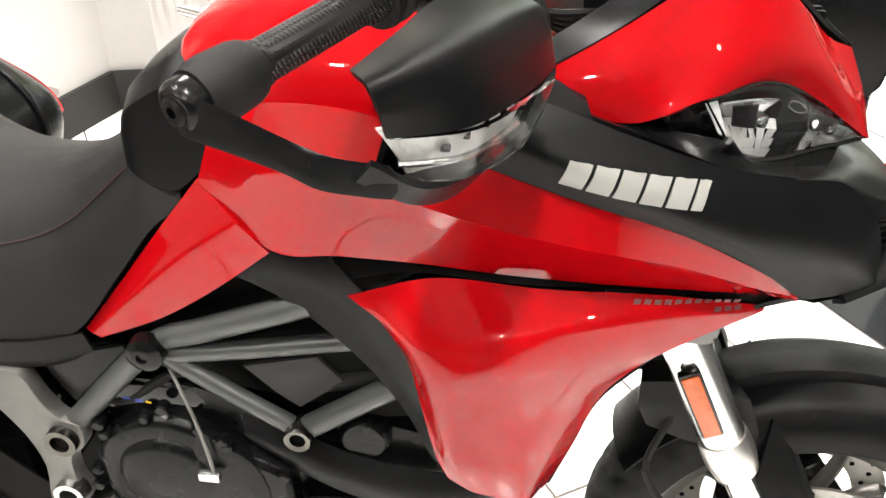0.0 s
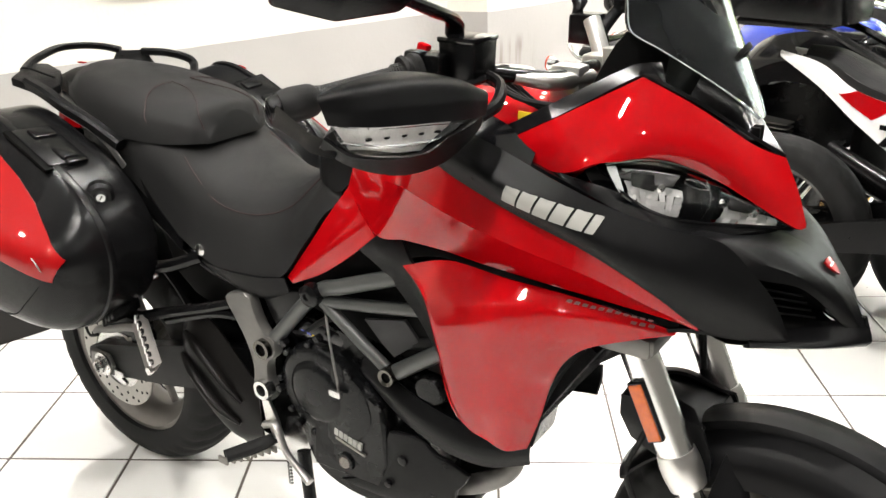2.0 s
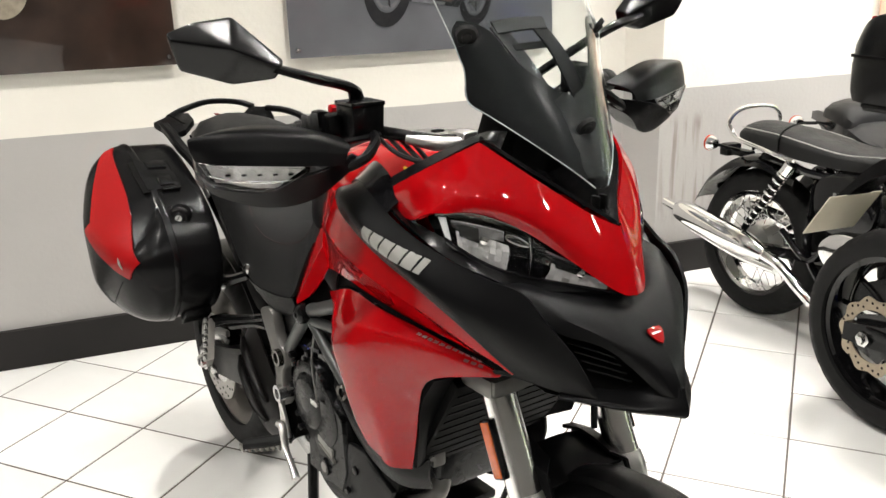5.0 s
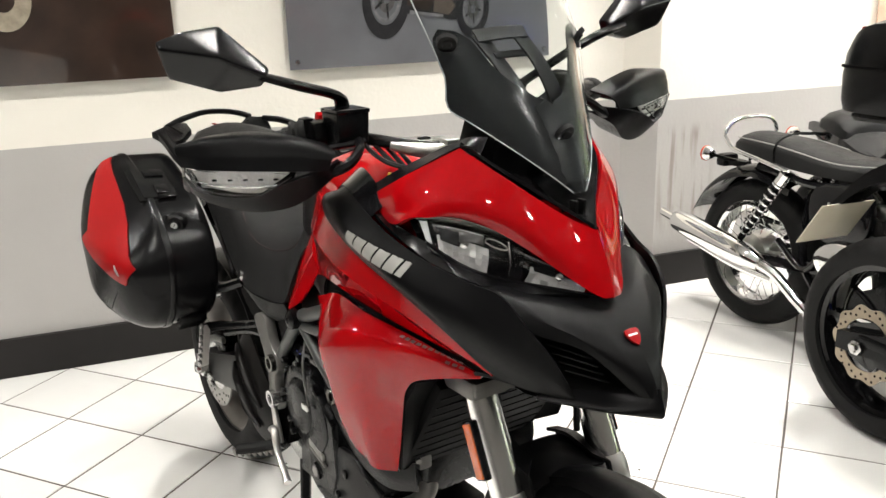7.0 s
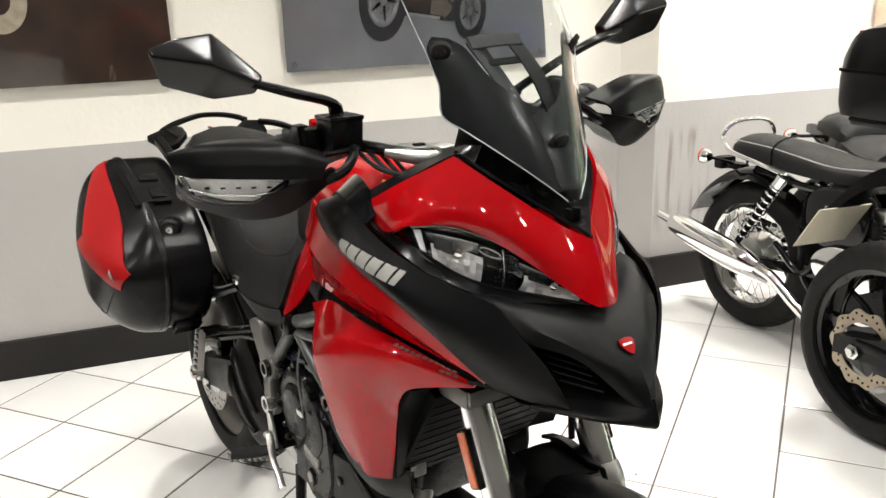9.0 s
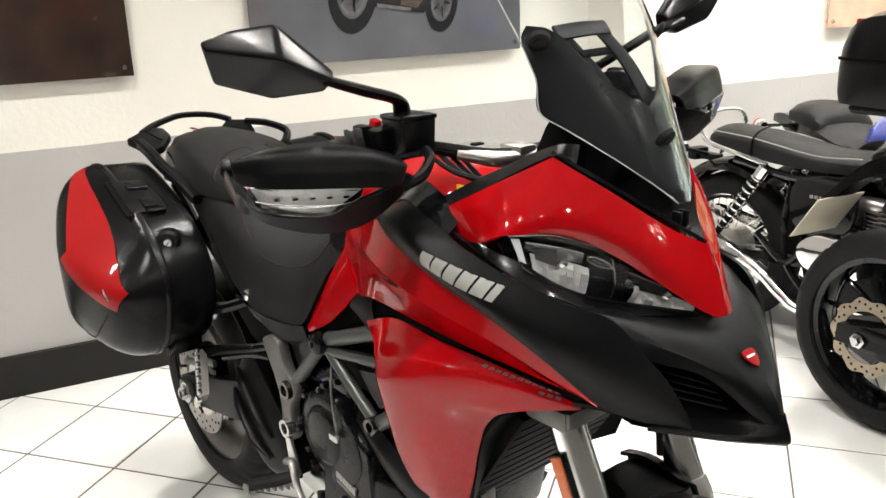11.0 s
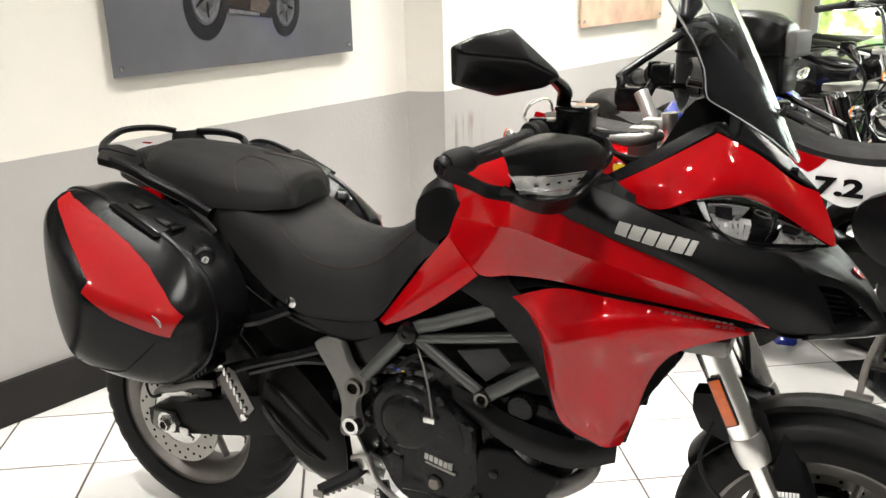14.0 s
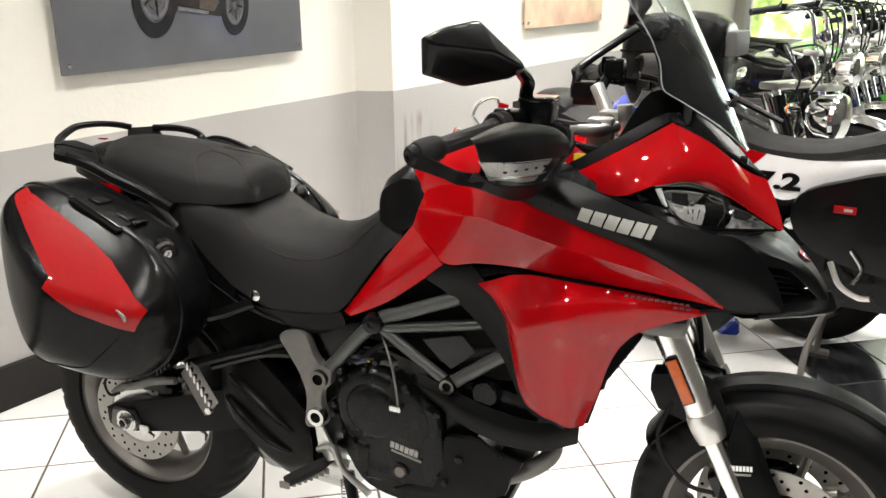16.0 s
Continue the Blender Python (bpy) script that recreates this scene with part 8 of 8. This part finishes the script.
def facing_bike(m, paint, chrome, label, faired=False):
    """A parked motorcycle that is seen from its front, with tall bars, or bodied with a fairing."""
    h = 0.0 if faired else 0.12
    b = thing("motorcycle", m, label, "motorcycle", "parked motorcycles")
    fm = CHROME if chrome else GLOSSBLACK
    spoked_wheel("front_wheel", b, (1.42, 0, 0.32), 0.32, 0.11, 0.235, fm, 24, 30, not chrome)
    spoked_wheel("rear_wheel", b, (0, 0, 0.31), 0.31, 0.15, 0.22, fm, 24, 30, not chrome)
    for s in (-1, 1):
        f = part("fork_leg", tube([(1.42, s * 0.105, 0.30), (1.30, s * 0.105, 0.62)], 0.030, 14, 3), ALU if chrome else GLOSSBLACK, b)
        part("fork_slider", tube([(1.30, s * 0.105, 0.62), (1.16, s * 0.105, 1.00)], 0.020, 12, 3), CHROME, f)
        part("fork_collar", tube([(1.315, s * 0.105, 0.58), (1.295, s * 0.105, 0.635)], 0.034, 14, 2), ALU if chrome else RUBBER, f)
        indicator_stalk(b, (1.24, s * 0.10, 0.86), s, 0.11)
        part("mirror", merge(tube([(1.02, s * 0.27, 1.08 + h), (1.05, s * 0.30, 1.20 + h), (1.03, s * 0.36, 1.29 + h)], 0.006, 6), moved(lathe([(0, -0.012), (0.05, -0.010), (0.055, 0.008), (0, 0.012)], 18), T(1.03, s * 0.40, 1.31 + h) @ pose(0, 0, 0, 0, 0, -90))), fm, b)
        part("lever", tube([(1.09, s * 0.22, 1.07 + h), (1.07, s * 0.32, 1.06 + h), (1.01, s * 0.40, 1.05 + h)], 0.006, 6), ALU, b)
        part("switch_pod", rbox((1.035, s * 0.245, 1.08 + h), (0.05, 0.06, 0.055), 0.01), BLACKSMOOTH, b)
    part("yoke", (rbox((1.17, 0, 0.98), (0.09, 0.28, 0.03), 0.01), rbox((1.235, 0, 0.80), (0.09, 0.28, 0.035), 0.01)), ALU, b)
    part("mudguard", shell([[(1.42 + (0.345 + dz) * math.cos(radians(a)), y, 0.32 + (0.345 + dz) * math.sin(radians(a))) for a in (20, 60, 100, 140, 165)] for y, dz in ((-0.07, -0.03), (-0.05, 0), (0, 0.01), (0.05, 0), (0.07, -0.03))], 18, 8, 0.003), CHROME if chrome else paint, b)
    part("headlamp", moved(lathe([(0, 0.085), (0.045, 0.075), (0.085, 0.03), (0.092, -0.03), (0.095, -0.035), (0.090, -0.05), (0.05, -0.06), (0, -0.062)], 28), T(1.33, 0, 0.90) @ pose(0, 0, 0, 0, 0, 90)), fm, b, "round headlamp")
    part("headlamp_glass", moved(lathe([(0.088, 0), (0.06, -0.016), (0, -0.022)], 24), T(1.378, 0, 0.90) @ pose(0, 0, 0, 0, 0, 90)), CHROME, b)
    part("handlebar", tube([(0.93, -0.39, 1.06 + h), (1.04, -0.23, 1.09 + h), (1.13, -0.11, 1.06 + h), (1.17, -0.07, 1.00), (1.17, 0.07, 1.00), (1.13, 0.11, 1.06 + h), (1.04, 0.23, 1.09 + h), (0.93, 0.39, 1.06 + h)], 0.012, 10, 60), fm, b)
    for s in (-1, 1):
        part("grip", tube([(0.925, s * 0.40, 1.056 + h), (1.025, s * 0.255, 1.085 + h)], 0.018, 12, 3), GRIP, b)
    part("clock", tuple(moved(lathe([(0, -0.03), (0.03, -0.03), (0.042, 0.0), (0.042, 0.03), (0, 0.032)], 20), T(1.20, s * 0.055, 1.06) @ pose(0, 0, 0, 60, 0, 90)) for s in (-1, 1)), fm, b)
    part("fuel_tank", sections([[(x, w * a, zb + (zt - zb) * c) for a, c in ((-0.9, 0), (-1, 0.4), (-0.8, 0.85), (0, 1), (0.8, 0.85), (1, 0.4), (0.9, 0))] for x, zt, w, zb in ((0.52, 0.80, 0.08, 0.72), (0.65, 0.92, 0.14, 0.72), (0.85, 0.97, 0.16, 0.74), (1.02, 0.93, 0.10, 0.78))], 4), paint, b)
    part("seat", sections([seat_ring(*r, 0.01) for r in ((-0.20, 0.84, 0.08, 0.78, 0.10), (0.05, 0.82, 0.13, 0.74, 0.14), (0.35, 0.78, 0.12, 0.70, 0.13), (0.55, 0.79, 0.08, 0.72, 0.10))], 4), SEATMAT, b)
    part("engine", rbox((0.70, 0, 0.38), (0.42, 0.30, 0.30), 0.05), ENGINE if not chrome else STEEL, b)
    part("cooling_fin", tuple(rbox((0.78, 0, 0.56 + 0.022 * k), (0.24, 0.28, 0.008), 0) for k in range(8)), ENGINE if not chrome else STEEL, b)
    part("header", tuple(tube([(0.90, y, 0.55), (1.02, y, 0.48), (1.0, y, 0.25), (0.7, y * 1.4, 0.18)], 0.02, 10) for y in (-0.09, 0.09)), CHROME, b)
    part("frame_tube", tuple([tube([(1.12, 0.02 * s, 0.86), (1.04, s * 0.08, 0.40), (0.85, s * 0.12, 0.17), (0.4, s * 0.12, 0.2), (0.30, s * 0.12, 0.70)], 0.015, 8) for s in (-1, 1)]), GLOSSBLACK, b)
    for k in range(3):
        part("cable", tube([(1.06, -0.22 + 0.22 * k, 1.07 + h), (1.22, -0.14 + 0.13 * k, 1.07 + h), (1.25, -0.06 + 0.05 * k, 0.95), (1.12, -0.03, 0.80)], 0.005, 6), RUBBER, b)
    if faired:
        for s in (-1, 1):
            part("fairing", shell([[(1.52, 0.0, 0.86), (1.50, s * 0.01, 0.98), (1.42, s * 0.01, 1.07)], [(1.42, s * 0.16, 0.80), (1.38, s * 0.19, 0.93), (1.34, s * 0.14, 1.07)], [(1.16, s * 0.24, 0.66), (1.10, s * 0.26, 0.86), (1.16, s * 0.19, 1.04)], [(0.82, s * 0.22, 0.45), (0.84, s * 0.24, 0.70), (0.95, s * 0.18, 0.90)]], 16, 12, 0.005), paint, b, "painted fairing half")
        part("fly_screen", shell([[(1.43, y, 1.06), (1.33, y * 0.9, 1.18), (1.25, y * 0.6, 1.25)] for y in (-0.13, -0.05, 0.05, 0.13)], 10, 8, 0.003), SMOKED, b)
    return b


for x, y, turn, paint, chrome, faired, label in (
        (4.00, 0.45, -97, GLOSSBLACK, True, False, "black roadster with silver fork legs and tall bars"),
        (4.55, 0.42, -96, GLOSSBLACK, True, False, "black cruiser with chrome forks and amber indicators"),
        (5.02, 0.40, -97, GREENPAINT, False, False, "green motorcycle with a black front end"),
        (5.42, 0.42, -94, WHITEPAINT, False, True, "white faired sports motorcycle in the far row"),
        (5.86, 0.38, -97, BLUEPAINT, False, True, "blue faired motorcycle in the far row"),
        (6.30, 0.36, -95, WHITEPAINT, True, True, "white faired motorcycle beside the window wall"),
        (6.72, 0.34, -96, RED, True, False, "red roadster with chrome forks at the row's end")):
    facing_bike(pose(x, y, 0, -4, 0, turn), paint, chrome, label, faired)


chock = thing("wheel_chock", pose(2.22, -0.86, 0, 0, 0, 20), "blue rounded plastic wheel chock on white tiles", "wheel chock")
part("wedge", sections([[(x, w * a, h * b) for a, b in ((-1, 0), (-0.9, 0.6), (-0.5, 1), (0.5, 1), (0.9, 0.6), (1, 0))] for x, w, h in ((-0.085, 0.030, 0.020), (-0.05, 0.045, 0.036), (0.0, 0.050, 0.044), (0.05, 0.045, 0.036), (0.085, 0.030, 0.020))], 4), BLUEPAINT, chock)


# ---- floor tiles, laid diagonally ----
TILE_S, TILE_A, TILE_O = 0.326, radians(46.0), (-0.22, 0.26)
structure("floor", rbox(((X0 + X1) / 2, (Y0 + WY) / 2 + 0.1, -0.052), (X1 - X0 + 0.6, WY - Y0 + 0.8, 0.1), 0), GROUT, "white glazed tiles with dark joints, some black")
floor = bpy.data.objects["floor"]
h = TILE_S / 2 - 0.0028


def tile_bm(cx=0.0, cy=0.0):
    k, e = h, 0.0025
    v = [(-k, -k, -0.006), (k, -k, -0.006), (k, k, -0.006), (-k, k, -0.006), (-k, -k, -e), (k, -k, -e), (k, k, -e), (-k, k, -e), (-k + e, -k + e, 0), (k - e, -k + e, 0), (k - e, k - e, 0), (-k + e, k - e, 0)]
    f = [(8, 9, 10, 11)] + [(a + 4, (a + 1) % 4 + 4, (a + 1) % 4 + 8, a + 8) for a in range(4)] + [(a, (a + 1) % 4, (a + 1) % 4 + 4, a + 4) for a in range(4)]
    return v, f


ca, sa = math.cos(TILE_A), math.sin(TILE_A)
cells = []
for i in range(-40, 41):
    for j in range(-40, 41):
        u, v = (i + 0.5) * TILE_S, (j + 0.5) * TILE_S
        cx, cy = TILE_O[0] + u * ca + v * sa, TILE_O[1] + u * sa - v * ca
        if X0 - 0.2 < cx < X1 + 0.2 and Y0 - 0.2 < cy < WY + 0.22:
            cells.append((math.hypot(cx - 0.9, (cy + 0.1) * 1.1), i, j, cx, cy))
cells.sort()


def is_black(i, j):
    return j >= 8 and i <= 1


white = bpy.data.meshes.new("tile")
v, f = tile_bm()
white.from_pydata(v, [], f)
dark = white.copy()
white.materials.append(TILE)
dark.materials.append(BLACKTILE)
rest = {False: ([], []), True: ([], [])}
for n, (d, i, j, cx, cy) in enumerate(cells):
    b = is_black(i, j)
    if n < 290:
        t = new("tile", dark if b else white)
        t.parent = floor
        t.matrix_basis = pose(cx, cy, 0.0015 * (random.random() - 0.5), 0, 0, 46)
    else:
        vs, fs = rest[b]
        k = len(vs)
        vs += [(cx + p[0] * ca - p[1] * sa, cy + p[0] * sa + p[1] * ca, p[2]) for p in v]
        fs += [tuple(q + k for q in face) for face in f]
for b, (vs, fs) in rest.items():
    if vs:
        me = bpy.data.meshes.new("outer_tiles")
        me.from_pydata(vs, [], fs)
        me.materials.append(BLACKTILE if b else TILE)
        ob = new("outer_tiles", me)
        ob.parent = floor
        ob["kind"] = "stuff"
